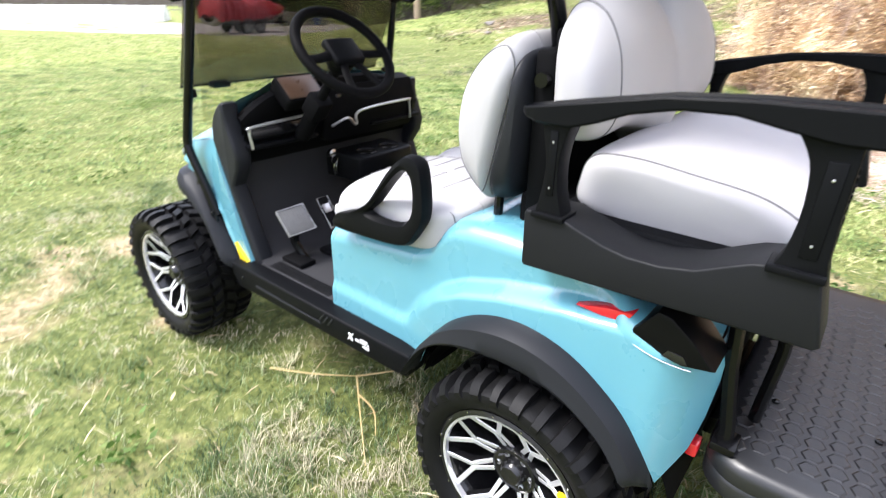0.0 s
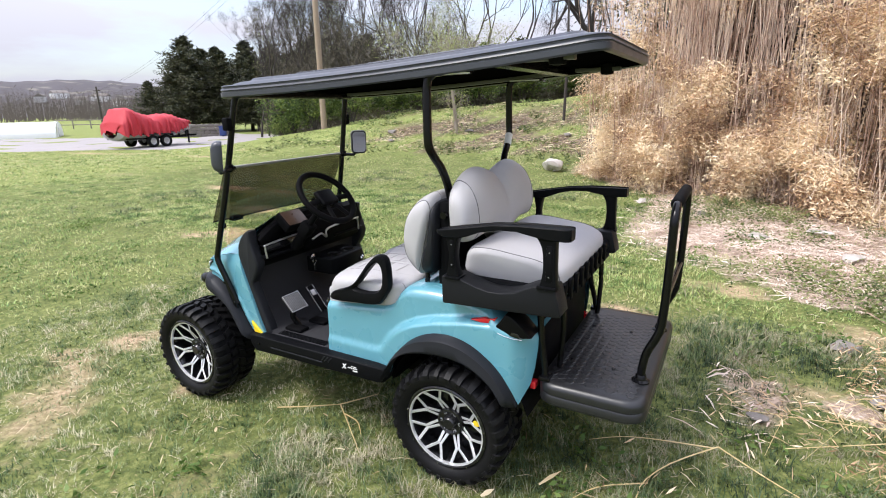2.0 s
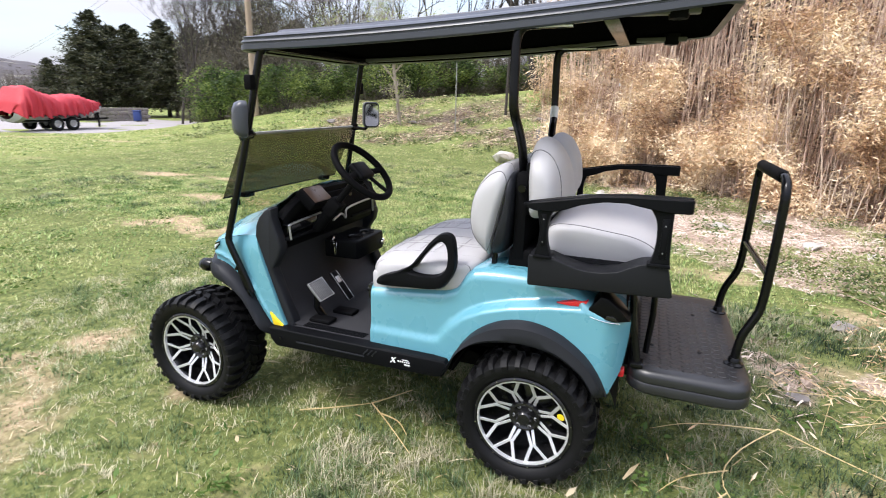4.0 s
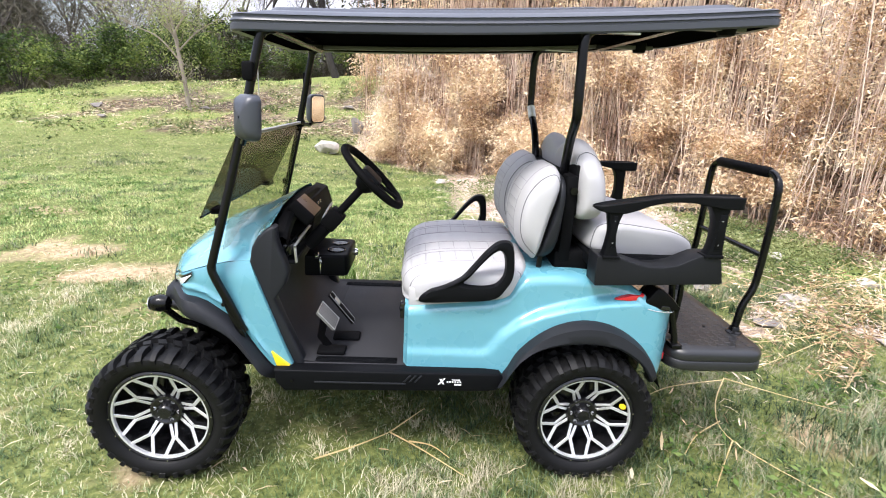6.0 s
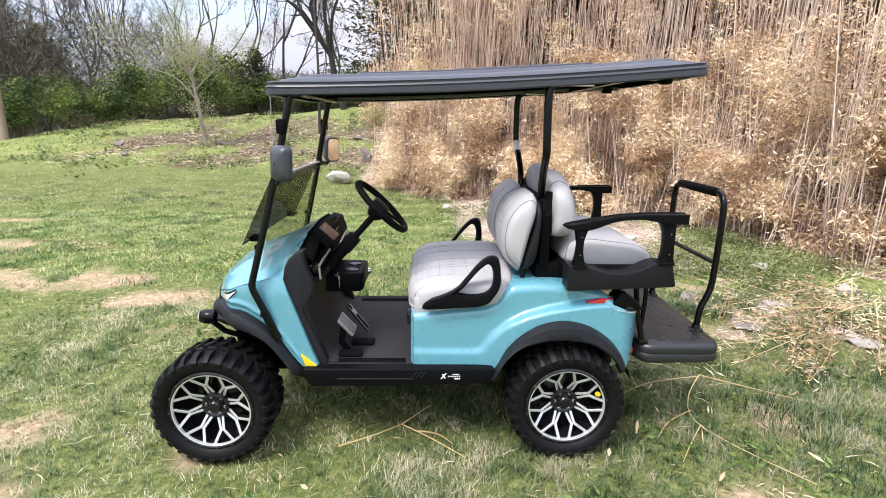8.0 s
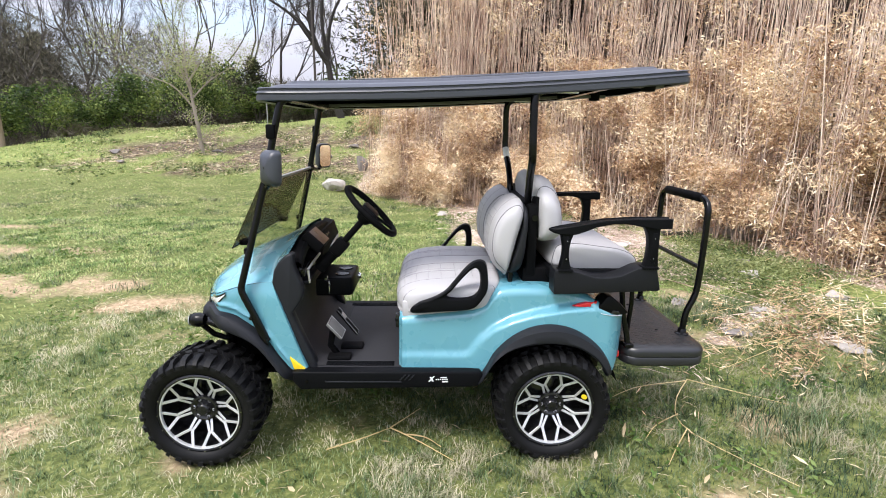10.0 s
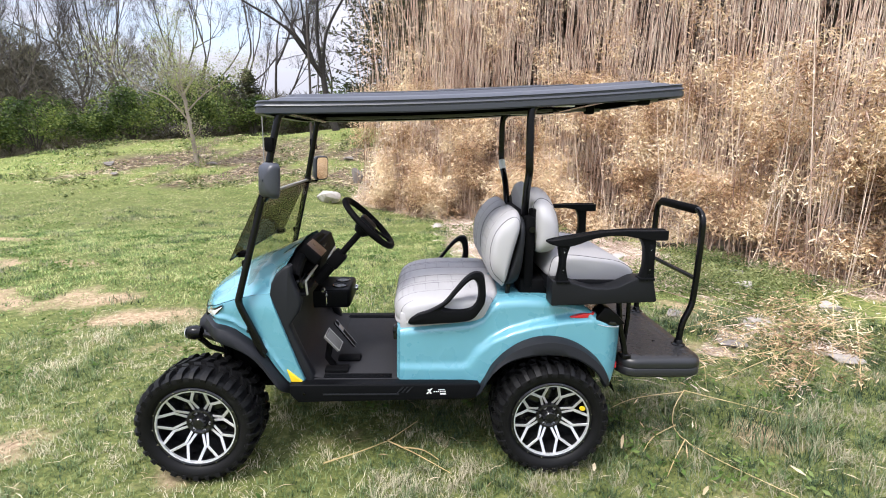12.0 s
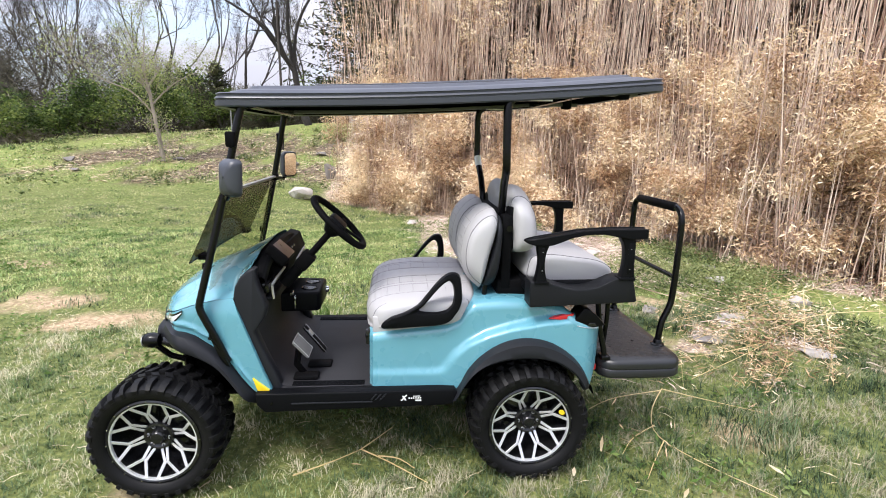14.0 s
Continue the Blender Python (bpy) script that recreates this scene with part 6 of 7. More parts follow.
def conifer(seed, at, height, width, label, n=3600, group="evergreens"):
    r = np.random.RandomState(seed)
    ob = thing("evergreen_tree", at, label, "tree", group)
    g = tube([(0, 0, -0.2), (0.05, 0, height * 0.5), (0, 0, height * 0.97)], [0.2, 0.12, 0.02], 6, caps=False)
    P, boughs = [], 210
    for k in range(boughs):
        f = r.uniform(0.04, 1.0) ** 0.85
        z = height * (0.04 + 0.96 * f)
        reach = width / 2 * (1 - f) ** 0.8 * r.choice((0.5, 0.75, 1.0, 1.25)) * r.uniform(0.8, 1.15) + 0.15
        a = r.uniform(0, 6.28)
        tip = np.array([math.cos(a) * reach, math.sin(a) * reach, r.uniform(-0.05, 0.28) * reach])
        g.join(tube([(0, 0, z), tuple(tip * 0.6 + (0, 0, z)), tuple(tip + (0, 0, z))], [0.035, 0.02, 0.008], 3, caps=False))
        m = n // boughs
        s = r.uniform(0.15, 1.05, m)
        P.append(np.array([0, 0, z]) + s[:, None] * tip + r.normal(0, 1, (m, 3)) * ((0.06 + 0.11 * reach) * (1.1 - 0.75 * s))[:, None] * np.array([1, 1, 0.7]))
    put_child("trunk", mesh_of("trunk", g, BARK), ob, Matrix())
    V, F = leaves(np.concatenate(P), 0.27 if height > 5 else 0.20, 0.30, r, droop=-0.25)
    put_child("crown", cloud_mesh("crown", V, F, NEEDLE), ob, Matrix())
    return ob


def swung(x, y, deg):
    """A place turned about the lawn's near corner."""
    c, s_ = math.cos(radians(deg)), math.sin(radians(deg))
    return 1.6 + (x - 1.6) * c - (y + 2.0) * s_, -2.0 + (x - 1.6) * s_ + (y + 2.0) * c


def on_ground(x, y):
    return (x, y, float(terrain(x, y)))


# shrubs on the bank
s1 = make_shrub(31, 3.6, 2.3, 4200, "bright green leafy shrub in a hedge on the bank", on_ground(-15.4, 19.6))
s2 = make_shrub(32, 3.2, 2.6, 4200, "bright green leafy shrub in a hedge on the bank", on_ground(-12.6, 21.6))
s3 = make_shrub(33, 2.8, 2.0, 3600, "bright green leafy shrub in a hedge on the bank", on_ground(-10.2, 23.4))
for k, (x, y, s) in enumerate([(-17.6, 19.2, 1.05), (-19.6, 19.8, 1.1), (-14.0, 21.5, 1.0), (-11.2, 23.2, 1.1), (-8.6, 25.6, 1.1), (-22.3, 21.4, 0.72), (-25.5, 25.5, 0.8), (-17.5, 24.5, 1.2), (-20.5, 25.5, 1.3),
                               (-14.6, 25.5, 1.2), (-11.0, 27.6, 1.25), (-7.0, 28.6, 1.1), (-4.2, 29.5, 1.1), (-1.6, 30.0, 1.1), (-28.5, 29.0, 0.9), (-31.0, 32.5, 1.0), (1.0, 31.0, 1.2)]):
    gz = on_ground(x, y)
    copy_thing((s1, s2, s3)[k % 3], pose(*gz, 0, 0, 47 * k) @ Matrix.Diagonal((s, s, s * (0.98 + 0.22 * math.sin(k * 2.7)), 1)))

# evergreens
c1 = conifer(41, (*swung(-42.3, 30.8, 0.7), -0.28), 8.4, 9.6, "dark green cedar-like evergreen", 15500)
c2 = conifer(42, (*swung(-41.4, 36.9, 0.7), -0.28), 8.4, 9.2, "dark green cedar-like evergreen", 15500)
for k, (x, y, s) in enumerate([(-39.6, 38.6, 0.97), (-36.7, 41.5, 1.06), (-44.6, 28.4, 0.55), (-43.6, 33.5, 0.9), (-38.0, 42.5, 1.0), (-33.8, 42.5, 1.0), (-40.6, 33.2, 0.86), (-31.0, 43.0, 1.05), (-37.0, 38.0, 0.85), (-42.0, 28.8, 0.6), (-35.0, 40.0, 0.95), (-44.5, 36.0, 0.95), (-32.5, 40.0, 0.8), (-38.2, 34.8, 0.8), (-34.5, 36.5, 0.85), (-30.5, 38.0, 0.85), (-45.5, 32.0, 0.8)]):
    copy_thing((c1, c2)[k % 2], pose(*swung(x, y, 0.7), -0.28, 0, 0, 63 * k) @ Matrix.Scale(s, 4))
c3 = conifer(43, on_ground(-9.0, 26.3), 3.4, 2.5, "small rounded dark evergreen on the bank", 3000)
for k, (x, y, s) in enumerate([(-1.2, 28.6, 2.9), (0.8, 29.2, 3.1), (3.2, 28.0, 2.9), (6.0, 24.0, 2.6), (9.0, 18.5, 2.6), (11.5, 13.0, 2.4), (12.8, 8.0, 2.4), (4.6, 26.2, 2.8), (7.6, 21.4, 2.6), (10.4, 15.8, 2.5), (12.3, 10.4, 2.4), (13.4, 5.4, 2.4), (-23.5, 31.0, 1.9)]):
    copy_thing((c1, c2)[k % 2], pose(*on_ground(x, y), 0, 0, 31 * k) @ Matrix.Scale(s * 0.42, 4))

# leafless trees
big_at = on_ground(-3.99, 23.7)
rel = lambda pts, o: [(x_ - o[0], y_ + 0.0, z_ - o[2]) for x_, y_, z_ in pts]
bare_tree(51, big_at, 9.0, 0.34, "large leafless tree with forked dark trunk on the bank", 2, DARKBARK, spread=0.5, group="", twig=(4, 0.5, 0.006), limbs=[
    (rel([(-3.99, 0, 2.0), (-4.25, 0, 2.75), (-4.45, 0.05, 3.6), (-4.60, 0.05, 4.7)], big_at), 0.19, 0.13),
    (rel([(-4.62, 0, 4.55), (-5.49, -0.2, 5.85), (-6.17, -0.4, 6.67), (-7.69, -0.6, 7.58), (-9.3, -0.8, 8.4)], big_at), 0.095, 0.028),
    (rel([(-5.60, -0.2, 6.0), (-6.16, 0.3, 7.08), (-7.02, 0.7, 8.41), (-7.6, 0.9, 9.6)], big_at), 0.06, 0.022),
    (rel([(-4.90, 0, 5.0), (-5.31, 0.3, 6.0), (-5.46, 0.5, 6.7), (-5.67, 0.6, 8.45), (-5.8, 0.6, 9.8)], big_at), 0.075, 0.024),
    (rel([(-4.60, 0, 4.6), (-4.82, 0.1, 6.42), (-4.68, -0.2, 8.47), (-4.7, -0.3, 10.0)], big_at), 0.10, 0.03),
    (rel([(-4.58, 0, 4.7), (-4.31, -0.2, 6.58), (-3.11, -0.5, 8.52), (-2.4, -0.6, 9.6)], big_at), 0.085, 0.028)])
small_at = on_ground(-8.45, 18.2)
small_tree = bare_tree(52, small_at, 4.8, 0.115, "small budding tree with pale leaning trunk on the bank", 2, PALEBARK, 7000, spread=0.6, group="", twig=(5, 0.42, 0.004), limbs=[
    (rel([(-8.45, 0, 0.75), (-8.57, 0, 1.94), (-8.68, 0, 2.74), (-8.77, 0, 3.6)], small_at), 0.085, 0.045),
    (rel([(-8.66, 0, 2.65), (-9.25, -0.2, 3.40), (-10.0, -0.4, 3.75), (-10.6, -0.5, 4.2)], small_at), 0.032, 0.012),
    (rel([(-8.74, 0, 3.3), (-8.90, 0.1, 4.30), (-8.77, 0.1, 5.4)], small_at), 0.045, 0.014),
    (rel([(-8.69, 0, 3.0), (-8.10, 0.2, 3.65), (-7.4, 0.3, 4.1)], small_at), 0.03, 0.011),
    (rel([(-8.72, 0, 3.2), (-9.3, 0.5, 4.2), (-9.6, 0.6, 5.0)], small_at), 0.03, 0.011)])
small_tree.matrix_basis = Matrix.Translation(on_ground(-7.58, 16.15)) @ Matrix.Scale(0.92, 4)
t1 = bare_tree(53, on_ground(-18.5, 27.5), 12.5, 0.105, "tall leafless woodland tree behind the hedge", 5, spread=0.34)
t2 = bare_tree(54, on_ground(-15.5, 29.0), 11.5, 0.095, "tall leafless woodland tree behind the hedge", 5, spread=0.38, budded=900)
t3 = bare_tree(55, on_ground(-12.8, 31.0), 12.0, 0.10, "tall leafless woodland tree behind the hedge", 5, spread=0.30)
for k, (x, y, s) in enumerate([(-21.5, 27.0, 1.0), (-24.0, 30.5, 1.1), (-19.8, 33.0, 1.15), (-16.8, 34.0, 1.1), (-22.0, 24.0, 0.9), (-11.0, 34.0, 1.1), (-26.5, 29.5, 1.0), (-9.5, 33.0, 1.0),
                               (-6.5, 35.0, 1.0), (-24.5, 26.0, 0.95), (-2.5, 35.5, 1.0), (-28.5, 32.5, 1.05), (-29.0, 28.0, 0.9)] + [(-31 + 1.35 * i_ + 0.6 * math.sin(i_ * 5.1), 36 + 3.0 * math.sin(i_ * 2.3), 1.0 + 0.2 * math.sin(i_ * 1.7)) for i_ in range(0, 24, 2)] + [(-30 + 0.85 * i_, 27.5 + 2.6 * math.sin(i_ * 2.1), 0.85 + 0.2 * math.sin(i_ * 3.1)) for i_ in range(14)]):
    copy_thing((t1, t2, t3)[k % 3], pose(*on_ground(x, y), 0, 0, 77 * k) @ Matrix.Scale(s, 4))
nu = 120000
rw_ = np.random.RandomState(58)
ux = rw_.uniform(-34, -4, nu)
uy = np.interp(ux, (-34, -22, -15, -10, -4), (30, 23, 22, 25, 30)) + rw_.uniform(0.2, 9.0, nu)
uz = rw_.rand(nu) ** 1.9 * np.interp(ux, (-34, -22, -14, -11, -4), (7.0, 7.0, 5.0, 2.4, 2.0))
V, F = leaves(np.stack([ux, uy, terrain(ux, uy) + 0.02 + uz], 1), 0.50, 0.050, rw_, droop=-0.8)
# woodland twigs, coloured dark to give the shade below the hedge as well
WOODS = blade_mat("woodland_brush", (0.020, 0.017, 0.012), (0.046, 0.039, 0.027), (0.088, 0.076, 0.052), (0.15, 0.135, 0.09), trans=0.05, noise=0.4)
tagged(new("woodland_brush", cloud_mesh("woodland_brush", V, F, WOODS)), "leafless undergrowth behind the hedge, coloured dark for the shade below the shrubs", "brush", kind="stuff")
slim = thing("sapling", on_ground(-4.2, 18.6), "slim straight grey sapling trunk", "tree")
put_child("trunk", mesh_of("trunk", tube(spline([(0, 0, -0.2), (0.05, 0, 2.5), (0.0, 0.05, 5.0), (0.12, 0, 8.5)], 14), np.linspace(0.06, 0.025, 14), 7), BARK), slim, Matrix())
rod = solo("marker_rod", tube([(-5.0, 15.1, 0.3), (-5.0, 15.1, 2.75)], 0.018, 6), RAIL, "thin pale metal rod standing on the bank", "pole")


# ---- bamboo stand ----
rb = np.random.RandomState(7)


def bamboo_front(n, spread, r):
    """Points along the front of the stand; the second value is the depth behind it."""
    fx, fy = map(np.array, zip(*BED))
    seg = np.hypot(np.diff(fx), np.diff(fy))
    s = r.uniform(0, seg.sum(), n)
    cum = np.concatenate([[0], np.cumsum(seg)])
    k = np.clip(np.searchsorted(cum, s) - 1, 0, len(seg) - 1)
    f = (s - cum[k]) / seg[k]
    x, y = fx[k] + f * (fx[k + 1] - fx[k]), fy[k] + f * (fy[k + 1] - fy[k])
    tx, ty = (fx[k + 1] - fx[k]) / seg[k], (fy[k + 1] - fy[k]) / seg[k]
    d = spread(r, n)
    return x - ty * d, y + tx * d, d, s / seg.sum()


# canes
nc = 2600
x, y, d, s = bamboo_front(nc, lambda r, n: np.where(r.rand(n) < 0.30, r.uniform(0.8, 2.6, n), r.uniform(0.12, 1.0, n) ** 0.9 * 8.0), rb)
z = terrain(x, y)
hgt = rb.uniform(5.0, 8.5, nc) * np.where(rb.rand(nc) < 0.15, 0.55, 1.0)
lean_x = rb.normal(0.02, 0.05, nc) + np.where(s > 0.72, rb.uniform(0, 0.30, nc), 0) + np.where(rb.rand(nc) < 0.05, rb.normal(0, 0.3, nc), 0)
lean_y = rb.normal(-0.02, 0.05, nc)
rad = rb.uniform(0.006, 0.017, nc)
thick = (s > 0.60) & (rb.rand(nc) < 0.16)
rad = np.where(thick, rb.uniform(0.016, 0.026, nc), rad)
lean_x = lean_x + np.where(thick, rb.normal(0.10, 0.12, nc), 0)
ks = np.array([0, 0.25, 0.5, 0.75, 1.0])
bow = rb.normal(0, 0.03, (nc, 2))
ang = np.array([0, 2.094, 4.189])
ring_c = np.stack([np.cos(ang), np.sin(ang), 0 * ang], 1)
ctr = np.stack([x[:, None] + hgt[:, None] * (lean_x[:, None] * ks + bow[:, :1] * ks ** 2), y[:, None] + hgt[:, None] * (lean_y[:, None] * ks + bow[:, 1:] * ks ** 2), z[:, None] + hgt[:, None] * ks - 0.05], -1)
rads = rad[:, None] * (1 - 0.55 * ks)
V = (ctr[:, :, None, :] + rads[:, :, None, None] * ring_c).reshape(-1, 3)
F = []
for a in range(4):
    for b in range(3):
        c = (b + 1) % 3
        F.append(np.stack([np.arange(nc) * 15 + a * 3 + b, np.arange(nc) * 15 + a * 3 + c, np.arange(nc) * 15 + a * 3 + 3 + c, np.arange(nc) * 15 + a * 3 + 3 + b], 1))
stand = cloud_mesh("bamboo_canes", V, np.concatenate(F), CANE)
tagged(new("bamboo_canes", stand), "dense stand of tall dry tan bamboo canes", "bamboo", kind="stuff")

# thin young canes along the front
nf = 620
x, y, d, s = bamboo_front(nf, lambda r, n: r.uniform(-0.25, 0.8, n), rb)
z = terrain(x, y)
hgt = rb.uniform(2.2, 6.5, nf)
foot = np.stack([x, y, z - 0.03], 1)
tip = foot + np.stack([rb.normal(0.02, 0.10, nf) * hgt, rb.normal(0.02, 0.07, nf) * hgt, hgt], 1)
mid = (foot + tip) / 2 + np.stack([rb.normal(0, 0.08, nf), rb.normal(0, 0.05, nf), 0 * hgt], 1)
rad = rb.uniform(0.004, 0.010, nf)
V = np.stack([p[:, None] + (rad * k)[:, None, None] * ring_c for p, k in ((foot, 1.0), (mid, 0.8), (tip, 0.3))], 1).reshape(-1, 3)
base = np.arange(nf) * 9
F = np.concatenate([np.stack([base + a * 3 + b, base + a * 3 + (b + 1) % 3, base + a * 3 + 3 + (b + 1) % 3, base + a * 3 + 3 + b], 1) for a in range(2) for b in range(3)])
tagged(new("bamboo_shoots", cloud_mesh("bamboo_shoots", V, F, CANE)), "thin pale canes standing at the edge of the bamboo", "bamboo", kind="stuff")

# brush added deep inside the stand, coloured dark for the shade in its gaps
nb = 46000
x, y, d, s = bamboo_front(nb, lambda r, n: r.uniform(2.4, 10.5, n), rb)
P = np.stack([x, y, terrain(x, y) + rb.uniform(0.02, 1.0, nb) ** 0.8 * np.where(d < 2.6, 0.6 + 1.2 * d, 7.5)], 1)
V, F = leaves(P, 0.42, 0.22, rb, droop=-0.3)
BRUSH_SHADE = blade_mat("shade_brush", (0.018, 0.013, 0.010), (0.052, 0.036, 0.027), (0.115, 0.082, 0.060), (0.21, 0.16, 0.115), trans=0.05)
tagged(new("bamboo_shade_brush", cloud_mesh("bamboo_shade_brush", V, F, BRUSH_SHADE)), "tangled brush added inside the bamboo stand, coloured dark for the shade in its gaps", "brush", kind="stuff")

# dry undergrowth right behind the front leaves, its colour deepened for the shaded gaps
nd = 5500
x, y, d, s = bamboo_front(nd, lambda r, n: r.uniform(0.4, 2.4, n), rb)
P = np.stack([x, y, terrain(x, y) + rb.uniform(0.02, 1.0, nd) * (0.7 + 1.1 * d)], 1)
V, F = leaves(P, 0.26, 0.14, rb, droop=0.1)
DRYBRUSH = blade_mat("dry_brown_undergrowth", (0.050, 0.031, 0.020), (0.13, 0.086, 0.055), (0.27, 0.188, 0.120), (0.48, 0.36, 0.24), trans=0.1)
tagged(new("bamboo_undergrowth", cloud_mesh("bamboo_undergrowth", V, F, DRYBRUSH)), "brown dry undergrowth at the foot of the bamboo", "brush", kind="stuff")

# leafy sprays
ns = 46000
x, y, d, s = bamboo_front(ns, lambda r, n: np.abs(r.normal(0.0, 0.55, n)) + r.uniform(-0.35, 0.2, n), rb)
u = rb.rand(ns)
high = np.where(u < 0.45, rb.uniform(0.05, 1.15, ns), np.where(u < 0.88, rb.uniform(0.9, 2.9, ns), rb.uniform(2.6, 5.5, ns)))
lump = 0.5 + 0.5 * fbm(s * 40, high * 2.2, 1.0, 17)
keep = (rb.rand(ns) < np.clip(-1.5 + 4.0 * lump, 0.02, 1)) & ~((high > 2.3) & (lump < 0.55)) & ~((high > 2.0) & (s > 0.62) & (rb.rand(ns) < 0.45))
clear = (np.abs(x - 4.9) < 0.75) & (y < 5.9) & (y > 4.4) & (high < 0.45)      # the log lies free
keep &= ~clear
x, y, d, high, lump = x[keep], y[keep], d[keep], high[keep], lump[keep]
shift = (lump - 0.45) * 0.8 + np.where(high < 0.9, 0.25, 0.0)
z = terrain(x, y) + high
y = y - shift * 0.8 + 0.12 * np.maximum(0, high - 1.0)
per = 11
P = np.repeat(np.stack([x, y, z], 1), per, 0) + rb.normal(0, 0.060, (len(x) * per, 3))
P[:, 2] = np.maximum(P[:, 2], terrain(P[:, 0], P[:, 1]) + 0.01)
V, F = leaves(P, 0.077, 0.20, rb, droop=0.5)
tagged(new("bamboo_leaves", cloud_mesh("bamboo_leaves", V, F, TAN)), "masses of dry tan bamboo leaves on drooping sprays", "bamboo", kind="stuff")
# thin side twigs that carry the sprays
nt = 5200
pick = rb.choice(len(x), nt)
a = np.stack([x[pick], y[pick] + 0.12, z[pick] + 0.1], 1)
b = a + np.stack([rb.normal(0, 0.22, nt), -np.abs(rb.normal(0.08, 0.15, nt)), rb.normal(-0.08, 0.2, nt)], 1)
w = rb.normal(0, 1, (nt, 3))
w *= 0.004 / np.linalg.norm(w, axis=1)[:, None]
V = np.stack([a + w, a - w, b - w * 0.4, b + w * 0.4], 1).reshape(-1, 3)
tagged(new("bamboo_twigs", cloud_mesh("bamboo_twigs", V, np.arange(nt * 4).reshape(nt, 4), CANE)), "thin dry bamboo side twigs", "bamboo", kind="stuff")


# ---- litter, weeds, stones, branches ----
def scatter(n, x0, x1, y0, y1, weight, r):
    x, y = r.uniform(x0, x1, n), r.uniform(y0, y1, n)
    k = r.rand(n) < weight(x, y)
    return x[k], y[k]


def strips(x, y, length, width, r, flat=0.12, curl=0.25):
    """Fallen straw and leaf strips lying about."""
    n = len(x)
    z = terrain(x, y) + 0.006 + r.uniform(0, 0.02, n)
    a = r.uniform(0, 6.28, n)
    L, W = length * r.uniform(0.4, 1.5, n), width * r.uniform(0.6, 1.4, n)
    t = np.stack([np.cos(a), np.sin(a), r.normal(0, flat, n)], 1)
    s = np.stack([-np.sin(a), np.cos(a), r.normal(0, 0.4, n)], 1)
    c = np.stack([x, y, z], 1)
    m = c + t * (L / 2)[:, None] + np.stack([0 * x, 0 * x, L * curl * r.uniform(0, 0.5, n)], 1)
    e = m + t * (L / 2)[:, None] - np.stack([0 * x, 0 * x, L * curl * r.uniform(0, 0.5, n)], 1)
    e[:, 2] = np.maximum(e[:, 2], terrain(e[:, 0], e[:, 1]) + 0.004)
    w = s * (W / 2)[:, None]
    V = np.stack([c + w * 0.4, c - w * 0.4, m - w, m + w, e], 1).reshape(-1, 3)
    k = np.arange(n)[:, None] * 5
    return V, np.concatenate([k + np.array([[0, 1, 2]]), k + np.array([[0, 2, 3]]), k + np.array([[3, 2, 4]])])


rl = np.random.RandomState(8)
lx, ly = scatter(90000, 0.3, 7.0, 0.5, 9.5, lambda x, y: litter(x, y) * 0.55, rl)
V, F = strips(lx, ly, 0.13, 0.009, rl)
tagged(new("straw_litter", cloud_mesh("straw_litter", V, F, PINKSTRAW)), "dry bamboo straw and fallen leaves on the ground", "litter", kind="stuff")
lx, ly = scatter(16000, -3.2, 2.6, -1.4, 3.0, lambda x, y: 0.10 + 0.75 * np.clip(bare(x, y) - 0.25, 0, 1), rl)
V, F = strips(lx, ly, 0.065, 0.0045, rl)
tagged(new("thatch", cloud_mesh("thatch", V, F, STRAW)), "dead grass thatch on the bare patches", "litter", kind="stuff")
lx, ly = scatter(30000, -13.0, 3.0, 12.5, 22.0, lambda x, y: np.clip(litter(x, y) * 0.5 + 0.5 * mould(x, y), 0, 1), rl)
V, F = strips(lx, ly, 0.20, 0.030, rl)
tagged(new("bank_litter", cloud_mesh("bank_litter", V, F, STRAW)), "brown leaf litter on the bank", "litter", kind="stuff")


def weeds(name, n, x0, x1, y0, y1, weight, size, h, seed, material=None):
    r = np.random.RandomState(seed)
    x, y = scatter(n, x0, x1, y0, y1, weight, r)
    per = 9
    P = np.repeat(np.stack([x, y, terrain(x, y)], 1), per, 0)
    P += np.stack([r.normal(0, 0.05, len(P)), r.normal(0, 0.05, len(P)), r.uniform(0.01, 1, len(P)) * h], 1)
    V, F = leaves(P, size, 0.42, r, droop=-0.1)
    return tagged(new(name, cloud_mesh(name, V, F, material or WEED)), "low green broad-leaved weeds", "weeds", kind="stuff")


weeds("weeds_bed", 19000, 0.2, 5.6, 1.0, 8.5, lambda x, y: np.clip(0.0 + 1.2 * fbm(x, y, 1.9, 33) + 0.75 * np.exp(-((x - 3.9) / 1.0) ** 2 - ((y - 3.6) / 1.5) ** 2), 0, 1) * smoothstep(0.4, 1.4, bed_front(x) - y + 0.8) * smoothstep(1.7, 2.6, x + 1.6 * smoothstep(4.5, 6.0, y)), 0.036, 0.17, 34, WEEDLIGHT)
weeds("weeds_lawn", 16000, -8.0, 3.0, -1.2, 8.0, lambda x, y: np.clip(1.2 * fbm(x, y, 2.7, 35) - 0.30, 0, 0.6), 0.042, 0.055, 36)
weeds("weeds_bank", 7000, -16.0, 3.0, 10.5, 22.0, lambda x, y: np.clip(fbm(x, y, 1.3, 37) * 1.5 - 0.25, 0, 0.9) * smoothstep(10.5, 12.5, y), 0.10, 0.16, 38, WEEDLIGHT)
